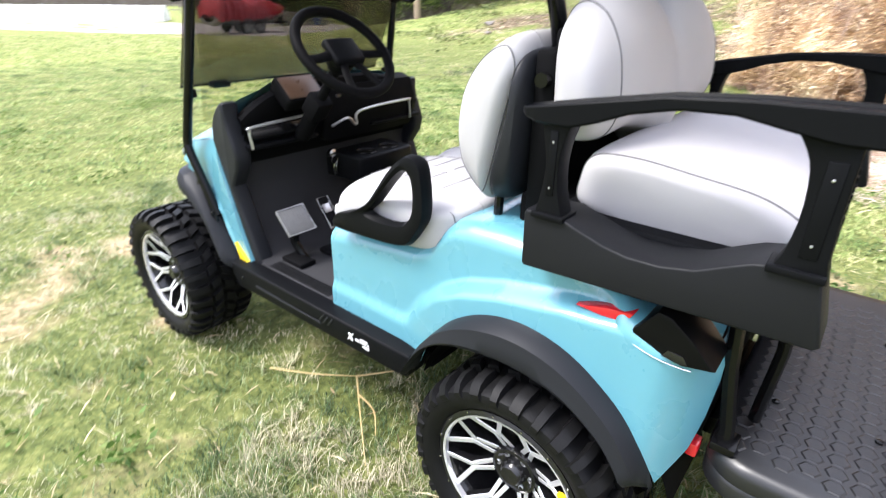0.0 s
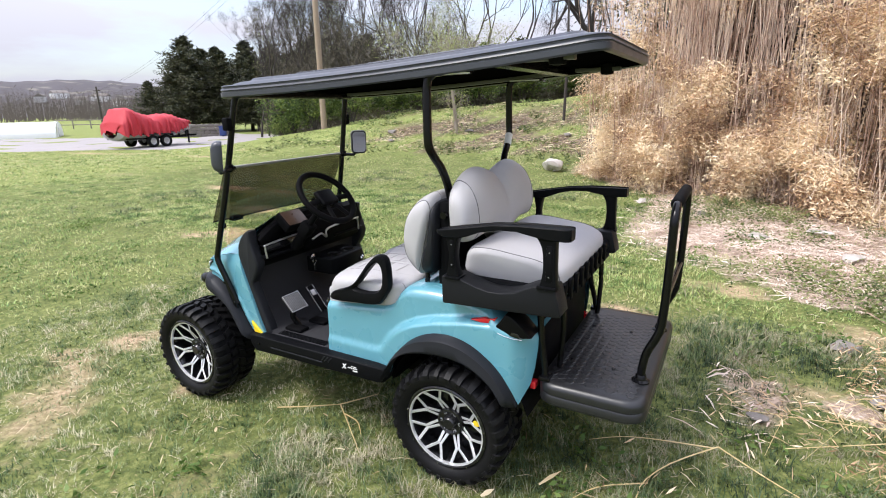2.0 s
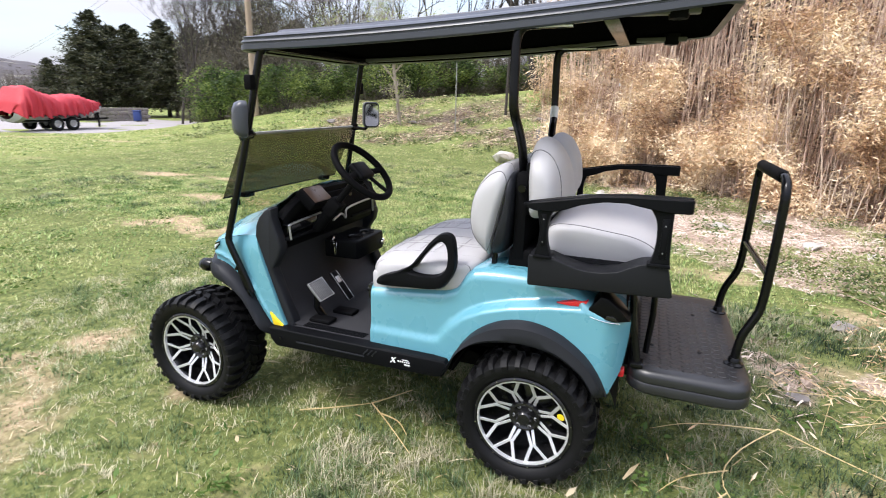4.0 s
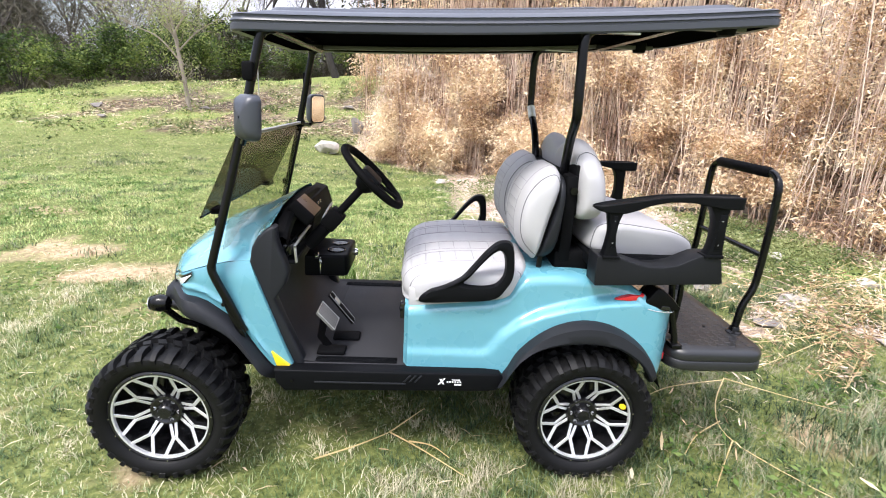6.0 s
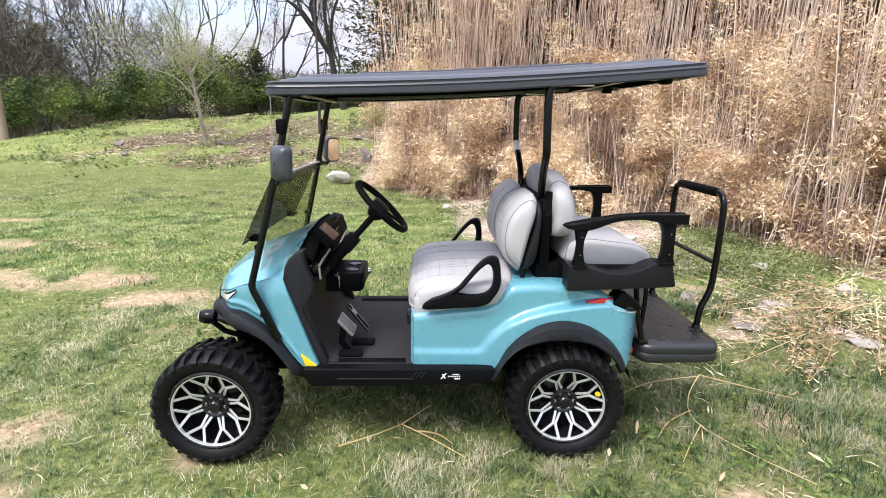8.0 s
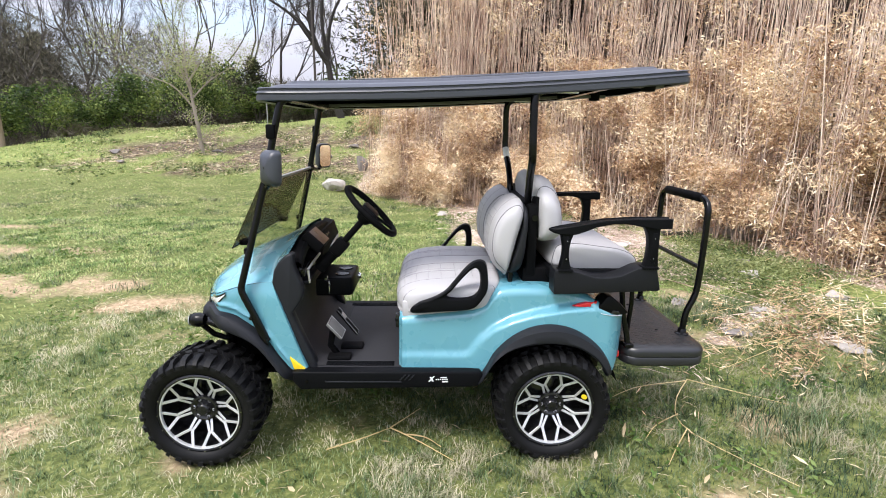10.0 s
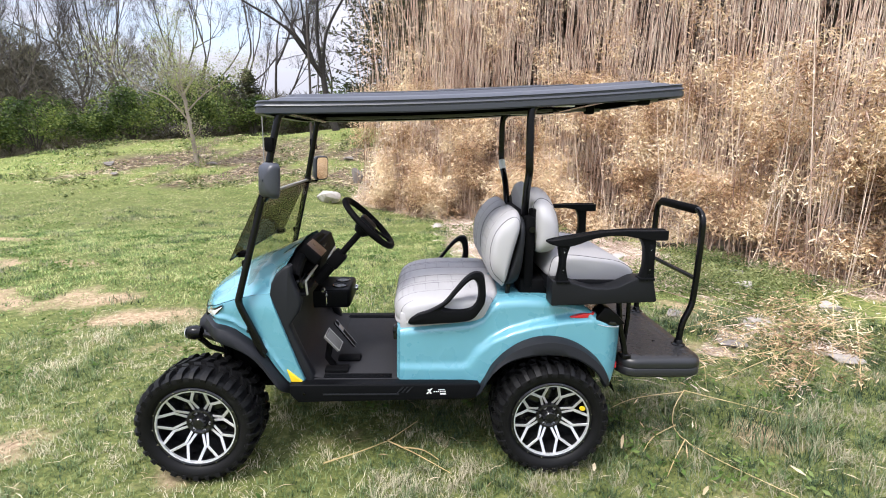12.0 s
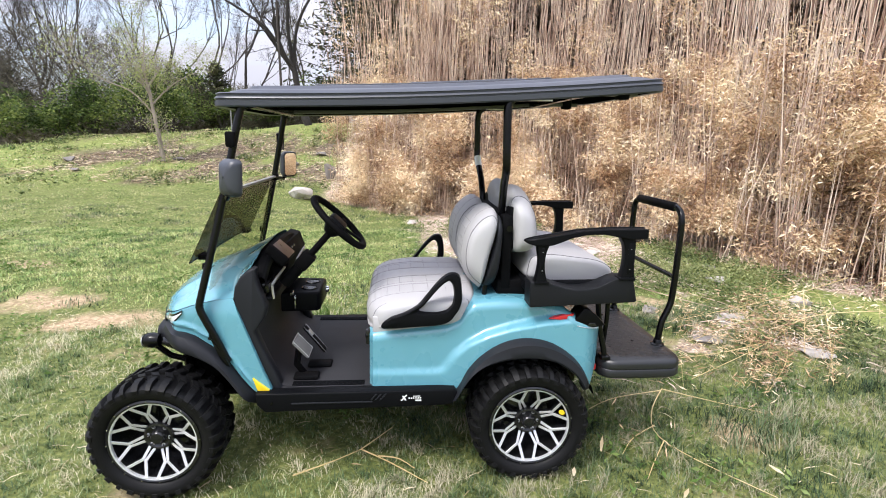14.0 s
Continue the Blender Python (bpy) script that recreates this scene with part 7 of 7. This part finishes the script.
blades("lily_tuft", WEED, "tuft of long narrow green leaves", -0.62, -0.30, 2.05, 2.35, 1500, 0.20, 0.012, 39, lambda x, y: (np.exp(-((x + 0.46) / 0.1) ** 2 - ((y - 2.2) / 0.1) ** 2), 1 + 0 * x), 0.7)
blades("grass_tufts", GRASS_LUSH, "taller tufts of green grass by the bed", 1.5, 4.6, -0.6, 3.2, 2200, 0.11, 0.005, 40, lambda x, y: (np.clip(fbm(x, y, 3.2, 41) * 1.6 - 0.2 - 0.9 * litter(x, y), 0, 1), 0.6 + 0.6 * np.abs(fbm(x, y, 3.2, 41))), 0.8)


def stone(at, size, seed, material, label, category="stone", group="stones"):
    r = np.random.RandomState(seed)
    bm = bmesh.new()
    bmesh.ops.create_icosphere(bm, subdivisions=4, radius=1)
    k = r.normal(0, 1, (15, 3))
    k /= np.linalg.norm(k, axis=1)[:, None]
    lim = r.uniform(0.42, 0.76, 15)
    for v in bm.verts:
        c = np.array(v.co)
        for q, l_ in zip(k, lim):
            over = c @ q - l_
            if over > 0:
                c = c - q * over
        c = c * (1 + 0.04 * math.sin(9 * c[0] + seed) * math.sin(8 * c[1]))
        v.co = (c[0] * size[0] / 2, c[1] * size[1] / 2, c[2] * size[2] / 2 + size[2] * 0.28)
    g = from_bm(bm)
    ob = solo("rock", g, material, label, category, group)
    ob.matrix_basis = pose(*at, 0, 0, 40 * seed)
    return ob


stone(on_ground(-2.22, 11.0), (1.10, 0.80, 0.42), 7, ROCK, "pale limestone rock lying on the grass")
stone(on_ground(-1.82, 13.9), (0.60, 0.55, 0.80), 5, DARKROCK, "upright grey boulder beside the bamboo")
for k, (x, y, s) in enumerate([(2.62, 2.30, 0.20), (3.05, 4.9, 0.22), (3.5, 4.6, 0.18), (2.75, 1.55, 0.16), (3.25, 2.0, 0.26), (3.9, 3.3, 0.24), (4.2, 3.9, 0.2), (2.2, 5.6, 0.22), (2.9, 6.1, 0.25), (1.5, 6.9, 0.2), (0.5, 7.6, 0.22), (3.45, 1.25, 0.18), (2.1, 1.15, 0.10), (4.35, 2.55, 0.22)]):
    stone(on_ground(x, y), (s * 1.5, s, s * 0.55), 10 + k, ROCK if k % 3 else DARKROCK, "flat weathered stone half sunk in litter")
for k, (x, y, s) in enumerate([(-9.5, 14.5, 0.3), (-7.2, 16.5, 0.35), (-5.5, 17.3, 0.3), (-10.6, 16.2, 0.4), (-3.2, 15.8, 0.3), (-2.6, 17.5, 0.4)]):
    stone(on_ground(x, y), (s * 1.4, s, s * 0.5), 40 + k, DARKROCK, "grey fieldstone on the bank")

log_p = [(4.50, 5.62, 0.09), (4.9, 5.50, 0.10), (5.35, 5.36, 0.10)]
log = solo("log", tube(spline(log_p, 10), 0.085 + 0.008 * np.sin(np.arange(10)), 12), PALEBARK, "weathered grey log lying before the bamboo", "log")
solo("plank", rbox((4.0, 5.72, 0.02), (4.95, 5.84, 0.07), 0.006), BARK, "dark old plank lying behind the log", "plank")


GOLDCANE = blade_mat("yellow_dry_stem", (0.32, 0.23, 0.10), (0.50, 0.38, 0.18), (0.66, 0.52, 0.28), trans=0.0)


def twig(name, paths, label, leaf_n=0, seed=0, r0=0.006, leaf_size=0.11, material=None, droops=0, stem=None):
    """A fallen branch lying on the ground, with dead leaves."""
    r = np.random.RandomState(seed)
    g = Geo()
    P = []
    for p in paths:
        q = spline([(a, b, float(terrain(a, b)) + c) for a, b, c in p], 14)
        P.append(q)
    ends = []
    for k in range(droops):
        q = P[r.randint(len(P))]
        a = q[r.randint(1, 13)]
        L, th = r.uniform(0.15, 0.5), r.normal(-2.5, 0.7)
        e = a + np.array([L * math.cos(th), L * math.sin(th), 0])
        m = (a + e) / 2 + np.array([0, 0, r.uniform(0.03, 0.14)])
        e[2] = float(terrain(e[0], e[1])) + r.uniform(0.0, 0.08)
        q2 = spline([a, m, e], 7)
        g.join(tube(q2, np.linspace(r0 * 0.45, r0 * 0.2, 7), 4, caps=False))
        ends.append(q2[2:])
    P += ends
    ob = thing(name, (0, 0, 0), label, "branch", "fallen branches")
    for q in P[:len(paths)]:
        put_child("stem", mesh_of("stem", tube(q, np.linspace(r0, r0 * 0.4, 14), 6), stem or (GOLDCANE if droops else CANE)), ob, Matrix())
    if droops:
        tagged(put_child("sprig", mesh_of("sprig", g, GOLDCANE), ob, Matrix()), kind="stuff")
    if leaf_n:
        q = np.concatenate(P)
        q = q[r.randint(0, len(q), leaf_n)] + np.abs(r.normal(0, 0.05, (leaf_n, 3)))
        V, F = leaves(q, leaf_size, 0.14, r, droop=0.15)
        V[:, 2] = np.maximum(V[:, 2], terrain(V[:, 0], V[:, 1]) + 0.01)
        tagged(put_child("leaf_spray", cloud_mesh("leaf_spray", V, F, material or TAN), ob, Matrix()), kind="stuff")
    return ob


twig("branch", [[(-0.28, 0.0, 0.03), (-0.1, 0.08, 0.045), (0.03, 0.18, 0.04)], [(0.03, 0.18, 0.04), (0.10, 0.25, 0.05), (0.19, 0.33, 0.07)], [(0.03, 0.18, 0.04), (0.18, 0.06, 0.04), (0.36, -0.08, 0.02)], [(0.12, 0.11, 0.045), (0.22, 0.09, 0.04), (0.30, 0.02, 0.03)]],
     "thin forked dry bamboo twig on the grass", 0, 1, 0.0040, stem=GOLDCANE)
twig("branch", [[(1.92, 0.72, 0.05), (1.72, 0.45, 0.06), (1.63, 0.22, 0.05), (1.72, 0.0, 0.04), (1.95, -0.30, 0.03)], [(1.9, 0.7, 0.05), (1.55, 0.60, 0.06), (1.35, 0.52, 0.03)], [(1.66, 0.30, 0.05), (1.48, 0.18, 0.05), (1.38, 0.08, 0.02)], [(1.64, 0.15, 0.05), (1.5, -0.02, 0.04), (1.42, -0.12, 0.02)], [(1.92, 0.72, 0.05), (2.15, 0.55, 0.05), (2.45, 0.40, 0.03)]],
     "thin pale dry bamboo branch on the grass", 26, 2, 0.0036, 0.07, stem=GOLDCANE)
twig("branch", [[(4.3, 1.6, 0.25), (3.5, 1.45, 0.25), (2.9, 1.15, 0.14), (2.2, 0.85, 0.05)], [(3.4, 1.42, 0.24), (3.0, 1.5, 0.20), (2.5, 1.42, 0.08)], [(3.2, 1.32, 0.2), (2.95, 0.95, 0.12), (2.6, 0.65, 0.04)], [(3.7, 1.5, 0.26), (3.4, 1.1, 0.18), (3.1, 0.7, 0.05)], [(3.0, 1.2, 0.16), (2.6, 1.15, 0.10), (2.0, 1.15, 0.04)]],
     "fallen dry bamboo branch with curled tan leaves", 1500, 3, 0.0045, 0.055, droops=34)
twig("branch", [[(4.6, 2.3, 0.35), (3.9, 2.0, 0.3), (3.2, 1.9, 0.18), (2.5, 1.9, 0.04)], [(3.9, 2.0, 0.3), (3.6, 1.6, 0.2), (3.3, 1.2, 0.06)]], "fallen dry bamboo branch with curled tan leaves", 800, 4, 0.0045, 0.055, droops=20)
rt = np.random.RandomState(44)
for k in range(9):
    x0, y0 = rt.uniform(2.4, 4.6), rt.uniform(1.2, 5.8)
    a = rt.uniform(0, 6.28)
    L = rt.uniform(0.4, 1.2)
    twig("branch", [[(x0, y0, 0.02), (x0 + L / 2 * math.cos(a), y0 + L / 2 * math.sin(a), 0.05), (x0 + L * math.cos(a + 0.2), y0 + L * math.sin(a + 0.2), 0.02)]], "dry cane lying in the litter", 0, 50 + k, 0.006)
for k, (x, y) in enumerate([(1.05, -0.12), (1.25, 0.05), (0.95, 0.1), (-0.35, -0.35), (0.75, -0.5), (-1.4, 0.25), (1.5, -0.3), (0.55, -0.55), (-0.75, 0.3), (2.05, -0.1)]):
    V, F = strips(np.array([x]), np.array([y]), 0.11, 0.018, np.random.RandomState(60 + k), 0.05, 0.15)
    V[:, 2] += 0.045
    tagged(new("dead_leaf", cloud_mesh("dead_leaf", V, F, STRAW)), "single curled dry bamboo leaf on the grass", "leaf", "dead leaves on the grass")


# ---- driveway, boat, far things ----
drive_near = [(-70, -6.0), (-45, 6.6), (-31.1, 13.0), (-25.7, 15.5), (-20.6, 17.9), (-19.6, 19.4)]
drive_far = [(-88, 3.0), (-66, 13.5), (-47, 20.5), (-42, 27.0), (-33, 30.0), (-20.4, 24.0)]
dn, df = spline([swung(*p_, 1.0) for p_ in drive_near], 50), spline([swung(*p_, 1.0) for p_ in drive_far], 50)
rows = []
for a, b in zip(dn, df):
    rows.append([(*(a + (b - a) * f), float(terrain(*(a + (b - a) * f))) + (0.03 if 0.01 < f < 0.99 else -0.05)) for f in np.concatenate([[0, 0.02], np.linspace(0.08, 0.92, 12), [0.98, 1]])])
tagged(solo("driveway", grid(rows, flip=True), GRAVEL, "pale gravel driveway beyond the lawn", "driveway"), kind="structure")

CANVAS = mat("red_boat_cover", (0.52, 0.030, 0.045), (0.36, 0.018, 0.030), 0.65, scale=1.5, fine=20, bump=0.5, dist=0.02)
boat_at = pose(*swung(-27.55, 17.35, 1.07), -0.25, 0, 0, 93) @ Matrix.Scale(1.10, 4)
boat = thing("covered_boat", (0, 0, 0), "boat under a wrinkled red canvas cover on its trailer", "boat")
boat.matrix_basis = boat_at
prof = [(-2.15, 0.55, 0.80, 0.85), (-2.05, 0.98, 0.66, 1.30), (-1.7, 1.02, 0.64, 1.92), (-1.35, 1.05, 0.64, 1.96), (-0.9, 1.05, 0.64, 1.70), (-0.3, 1.05, 0.66, 1.50), (0.3, 1.03, 0.68, 1.60), (0.75, 0.98, 0.72, 1.62), (1.3, 0.80, 0.80, 1.46), (1.8, 0.50, 0.92, 1.34), (2.35, 0.12, 1.10, 1.26)]
pr = np.array(prof)
rows = []
for t_ in np.linspace(0, 1, 110):
    X, W, Z0, Z1 = [np.interp(t_ * (len(pr) - 1), np.arange(len(pr)), pr[:, c]) for c in range(4)]
    row = []
    for a in np.linspace(-1, 1, 25):
        w = math.copysign(abs(math.sin(a * math.pi / 2)) ** 0.7, a)
        zz = Z0 + (Z1 - Z0) * (1 - abs(a) ** 2.6)
        wr = 0.055 * math.sin(9 * X + 6 * a) * math.sin(3 * a + 2 * X) + 0.05 * math.sin(19 * X + 9 * math.sin(2 * a)) * abs(a) + 0.03 * math.sin(31 * X - 7 * a)
        row.append((X + wr * 0.5, w * W * 0.98 + wr, zz + wr))
    rows.append(row)
put_child("boat_cover", mesh_of("boat_cover", grid(rows), CANVAS), boat, Matrix())
hull = []
for t_ in np.linspace(0, 1, 24):
    X, W, Z0, Z1 = [np.interp(t_ * (len(pr) - 1), np.arange(len(pr)), pr[:, c]) for c in range(4)]
    hull.append([(X, s * W * k, z) for s, k, z in ((-1, 0.96, Z0 + 0.02), (-1, 0.8, Z0 - 0.12), (-1, 0.35, Z0 - 0.24), (1, 0.0, Z0 - 0.28), (1, 0.35, Z0 - 0.24), (1, 0.8, Z0 - 0.12), (1, 0.96, Z0 + 0.02))])
put_child("hull", mesh_of("hull", grid(hull), mat("grey_hull", (0.35, 0.35, 0.36), (0.28, 0.28, 0.29), 0.4)), boat, Matrix())
trailer = thing("boat_trailer", (0, 0, 0), "black steel tandem-axle boat trailer with silver wheels", "trailer")
trailer.matrix_basis = boat_at
for s in (-0.75, 0.75):
    put_child("frame_rail", mesh_of("frame_rail", rbox((-1.9, s - 0.04, 0.42), (1.6, s + 0.04, 0.52), 0.01), STEEL), trailer, Matrix())
    for bx in (-1.5, 0.0, 1.2):
        put_child("bunk_post", mesh_of("bunk_post", rbox((bx - 0.04, s * 0.7 - 0.04, 0.5), (bx + 0.04, s * 0.7 + 0.04, 0.78), 0.008), STEEL), trailer, Matrix())
for bx in (-1.8, -0.3, 1.5):
    put_child("cross_beam", mesh_of("cross_beam", rbox((bx - 0.04, -0.78, 0.42), (bx + 0.04, 0.78, 0.50), 0.01), STEEL), trailer, Matrix())
put_child("tongue", mesh_of("tongue", rbox((1.4, -0.05, 0.42), (2.7, 0.05, 0.52), 0.01), STEEL), trailer, Matrix())
put_child("jack_wheel", mesh_of("jack_wheel", rbox((2.15, -0.04, 0.05), (2.23, 0.04, 0.9), 0.015), STEEL), trailer, Matrix())
put_child("winch_post", mesh_of("winch_post", rbox((2.0, -0.05, 0.5), (2.12, 0.05, 1.15), 0.01), STEEL), trailer, Matrix())
me_tw = mesh_of("trailer_wheel", revolve([(0.17, 0.02), (0.21, -0.01), (0.29, -0.01), (0.315, 0.03), (0.315, 0.15), (0.29, 0.19), (0.17, 0.17)], (0, 0, 0), 24), RUBBER)
me_td = mesh_of("trailer_rim", revolve([(0.175, 0.02), (0.14, 0.04), (0.06, 0.02), (0.001, 0.01)], (0, 0, 0), 18), SILVER)
for wx in (-0.62, 0.12):
    for s in (-1, 1):
        w_ = put_child("wheel", me_tw, trailer, pose(wx, s * 0.98, 0.315, 0, 0, 0 if s < 0 else 180))
        put_child("rim", me_td, w_, Matrix())
for s in (-1, 1):
    g = Geo()
    put_child("mudguard", mesh_of("mudguard", prism([(-0.98, 0.55), (-0.92, 0.68), (0.42, 0.68), (0.48, 0.55), (0.42, 0.55), (0.38, 0.64), (-0.88, 0.64), (-0.92, 0.55)], s * 0.86, s * 1.08, 0.01), FLARE), trailer, Matrix())

BINBLUE = mat("blue_bin_plastic", (0.03, 0.06, 0.22), (0.02, 0.045, 0.17), 0.5)
bin_ = thing("wheelie_bin", (-32.86, 26.9, 0.0), "dark blue plastic refuse bin", "bin")
bin_.matrix_basis = pose(*swung(-32.86, 26.9, 1.3), -0.25, 0, 0, 40) @ Matrix.Scale(0.72, 4)
put_child("bin_body", mesh_of("bin_body", rbox((-0.32, -0.36, 0.08), (0.32, 0.36, 1.0), 0.04), BINBLUE), bin_, Matrix())
put_child("bin_lid", mesh_of("bin_lid", rbox((-0.36, -0.40, 1.0), (0.36, 0.40, 1.09), 0.03), BINBLUE), bin_, Matrix())
for s in (-0.28, 0.28):
    put_child("bin_wheel", mesh_of("bin_wheel", revolve([(0.1, -0.03), (0.1, 0.03), (0.001, 0.03)], (0.0, s, 0.1), 12), RUBBER), bin_, Matrix())

wall = thing("stone_wall", (*swung(-35.6, 25.2, 1.3), -0.28), "low dry-laid grey stone retaining wall", "wall", kind="structure")
rw = np.random.RandomState(5)
dirw = math.degrees(math.atan2(2.1, 1.7))
blocks = [mesh_of("block", rbox((0, -0.18, 0), (l_, 0.18, 0.24), 0.03), DARKROCK) for l_ in (0.45, 0.55, 0.38)]
for row in range(4):
    p = rw.uniform(-0.2, 0)
    while p < 3.6:
        k = rw.randint(3)
        b_ = put_child("block", blocks[k], wall, pose(0, 0, 0, 0, 0, dirw) @ pose(p, rw.normal(0, 0.02), 0.25 * row - 0.02, 0, 0, rw.normal(0, 2)))
        p += (0.45, 0.55, 0.38)[k] + 0.02

tent_rows = []
for xx in np.linspace(0, 22, 14):
    tent_rows.append([(xx + 0.25 * math.cos(a), 2.3 * math.cos(a), 1.55 * max(0, math.sin(a)) ** 0.8) for a in np.linspace(0, math.pi, 18)])
TENT = mat("white_tarpaulin", (0.80, 0.80, 0.81), (0.72, 0.72, 0.73), 0.6, scale=0.5, fine=4, bump=0.3, dist=0.03)
tent = thing("hoop_house", (-78, 35.5, -0.2), "white tarpaulin hoop house beyond the driveway", "tent")
tent.matrix_basis = pose(*swung(-50.6, 24.3, 1.5), -0.30, 0, 0, 243) @ Matrix.Scale(0.85, 4)
put_child("tarpaulin", mesh_of("tarpaulin", grid(tent_rows, flip=True), TENT), tent, Matrix())
put_child("end_wall", mesh_of("end_wall", Geo().add(tent_rows[0], [tuple(range(18))]), TENT), tent, Matrix())
for k in range(5):
    put_child("hoop", mesh_of("hoop", tube([(5.5 * k, 2.33 * math.cos(a), 1.58 * max(0, math.sin(a)) ** 0.8) for a in np.linspace(0.02, math.pi - 0.02, 18)], 0.04, 5), RAIL), tent, Matrix())

pole_x, pole_y = swung(-15.9, 18.5, 0.64)
upole = thing("utility_pole", on_ground(pole_x, pole_y), "tall weathered wooden utility pole on the bank", "pole")
put_child("pole", mesh_of("pole", tube([(0, 0, -0.3), (0, 0.02, 5), (0.02, 0, 10.5)], [0.15, 0.135, 0.115], 12), WOODPOLE), upole, Matrix())
put_child("crossarm", mesh_of("crossarm", rbox((-1.1, -0.06, 9.4), (1.1, 0.06, 9.52), 0.01), WOODPOLE), upole, Matrix())
far_pole = thing("utility_pole", (*swung(-73, 41.0, 1.5), -0.28), "dark distant utility pole", "pole")
put_child("pole", mesh_of("pole", tube([(0, 0, -0.3), (0, 0, 5.4)], [0.14, 0.10], 8), BARK), far_pole, Matrix())
put_child("crossarm", mesh_of("crossarm", rbox((-0.8, -0.07, 4.8), (0.8, 0.07, 4.93), 0.01), BARK), far_pole, Matrix())
for k, (a, b, sag) in enumerate((((pole_x, pole_y, 10.2), (*swung(-73, 41, 1.5), 4.65), 1.2), ((pole_x + 0.9, pole_y, 10.2), (*swung(-72.3, 41, 1.5), 4.65), 1.2), ((pole_x, pole_y, 8.0), (-2, 45, 9.5), 0.6))):
    pts = [tuple(np.array(a) + (np.array(b) - np.array(a)) * f - np.array((0, 0, sag * 4 * f * (1 - f)))) for f in np.linspace(0, 1, 16)]
    solo("overhead_wire", tube(pts, 0.007, 4), MATTE, "thin overhead wire between the poles", "wire", "overhead wires")

fence = thing("fence", (-60, 33, 0), "low grey fence beyond the driveway", "fence", kind="structure")
for k in range(16):
    fx, fy = -66 + 1.9 * k * 0.82, 29.5 + 1.9 * k * 0.57
    put_child("fence_post", mesh_of("fence_post", rbox((fx - 0.05 + 60, fy - 0.05 - 33, 0), (fx + 0.05 + 60, fy + 0.05 - 33, 1.05), 0.01), DARKROCK), fence, Matrix())
for z_ in (0.45, 0.95):
    put_child("fence_rail", mesh_of("fence_rail", tube([(-6, -3.5, z_), (-6 + 1.9 * 15 * 0.82, -3.5 + 1.9 * 15 * 0.57, z_)], 0.05, 6), DARKROCK), fence, Matrix())

# far woods and hill
HILL = mat("distant_wooded_hill", (0.080, 0.068, 0.072), (0.052, 0.047, 0.052), 1.0, scale=0.02, fine=0.15, bump=0.0, wear=(0.16, 0.145, 0.12), wear_at=0.55, wear_scale=0.05)
hx, hrows = np.linspace(-900, -120, 70), []
for k, aa in enumerate(np.linspace(118, 196, 80)):
    top = np.interp(aa, (118, 135, 146, 150.5, 153, 158, 170, 196), (16, 20, 26, 32.5, 33.5, 31.0, 24, 20)) + 0.5 * math.sin(aa * 3.1) + 0.25 * math.sin(aa * 7.7)
    row = []
    for f in np.linspace(0, 1, 14):
        rr0 = 380 + 320 * f
        row.append((rr0 * math.cos(radians(aa)), rr0 * math.sin(radians(aa)), -1 + (top + 1) * smoothstep(0, 1, f) * 1.08 + 1.5 * math.sin(aa * 5 + 9 * f) * f * (1 - f)))
    hrows.append(row)
tagged(solo("far_hill", grid(hrows), HILL, "distant hill covered with leafless grey woods", "hill"), kind="structure")
rf = np.random.RandomState(77)
nw = 5200
aa = np.radians(rf.uniform(128, 182, nw))
dist = rf.uniform(150, 340, nw)
bx, by = dist * np.cos(aa), dist * np.sin(aa)
hh = rf.uniform(5, 10.5, nw) * np.interp(dist, (150, 340), (0.8, 1.25))
wd = rf.uniform(0.05, 0.14, nw)
V = np.stack([np.stack([bx - wd, by - wd * 0.5, 0 * bx], 1), np.stack([bx + wd, by + wd * 0.5, 0 * bx], 1), np.stack([bx + rf.normal(0, 1.0, nw), by, hh], 1)], 1).reshape(-1, 3)
FARTWIG = mat("far_twig_grey", (0.085, 0.070, 0.066), (0.125, 0.105, 0.095), 1.0, scale=0.05, fine=0.4, bump=0)
tagged(new("far_woods", cloud_mesh("far_woods", V, np.arange(nw * 3).reshape(nw, 3), FARTWIG)), "distant leafless woods", "woods", kind="stuff")
PT = np.stack([bx, by, 0 * bx], 1).repeat(9, 0) + np.stack([rf.normal(0, 1.6, nw * 9), rf.normal(0, 1.6, nw * 9), rf.uniform(0.2, 1.0, nw * 9) * hh.repeat(9)], 1)
V, F = leaves(PT, 1.1, 0.07, rf, droop=-0.6)
tagged(new("far_twigs", cloud_mesh("far_twigs", V, F, FARTWIG)), "crowns of the distant leafless woods", "woods", kind="stuff")
SIDING = mat("white_siding", (0.75, 0.75, 0.74), (0.66, 0.66, 0.65), 0.7, bump=0.1)
for k, (a_, d_, w_) in enumerate([(150.2, 470, 9), (151.6, 500, 12), (153.1, 480, 8), (154.6, 520, 11), (152.3, 440, 9), (156.0, 500, 10)]):
    x_, y_ = d_ * math.cos(radians(a_)), d_ * math.sin(radians(a_))
    f_ = (d_ - 380) / 320
    z_ = 33 * float(smoothstep(0, 1, f_)) - 0.5
    hs = thing("house", (x_, y_, z_), "small distant white house on the hill", "house", "houses on the hill")
    hs.matrix_basis = pose(x_, y_, z_, 0, 0, 30 * k)
    put_child("wall", mesh_of("wall", rbox((-w_ / 2, -3.5, 0), (w_ / 2, 3.5, 4.5), 0), SIDING), hs, Matrix())
    put_child("roof", mesh_of("roof", prism([(-3.9, 4.4), (3.9, 4.4), (0, 6.8)], -w_ / 2 - 0.3, w_ / 2 + 0.3, 0, axis="x"), DARKROCK), hs, Matrix())
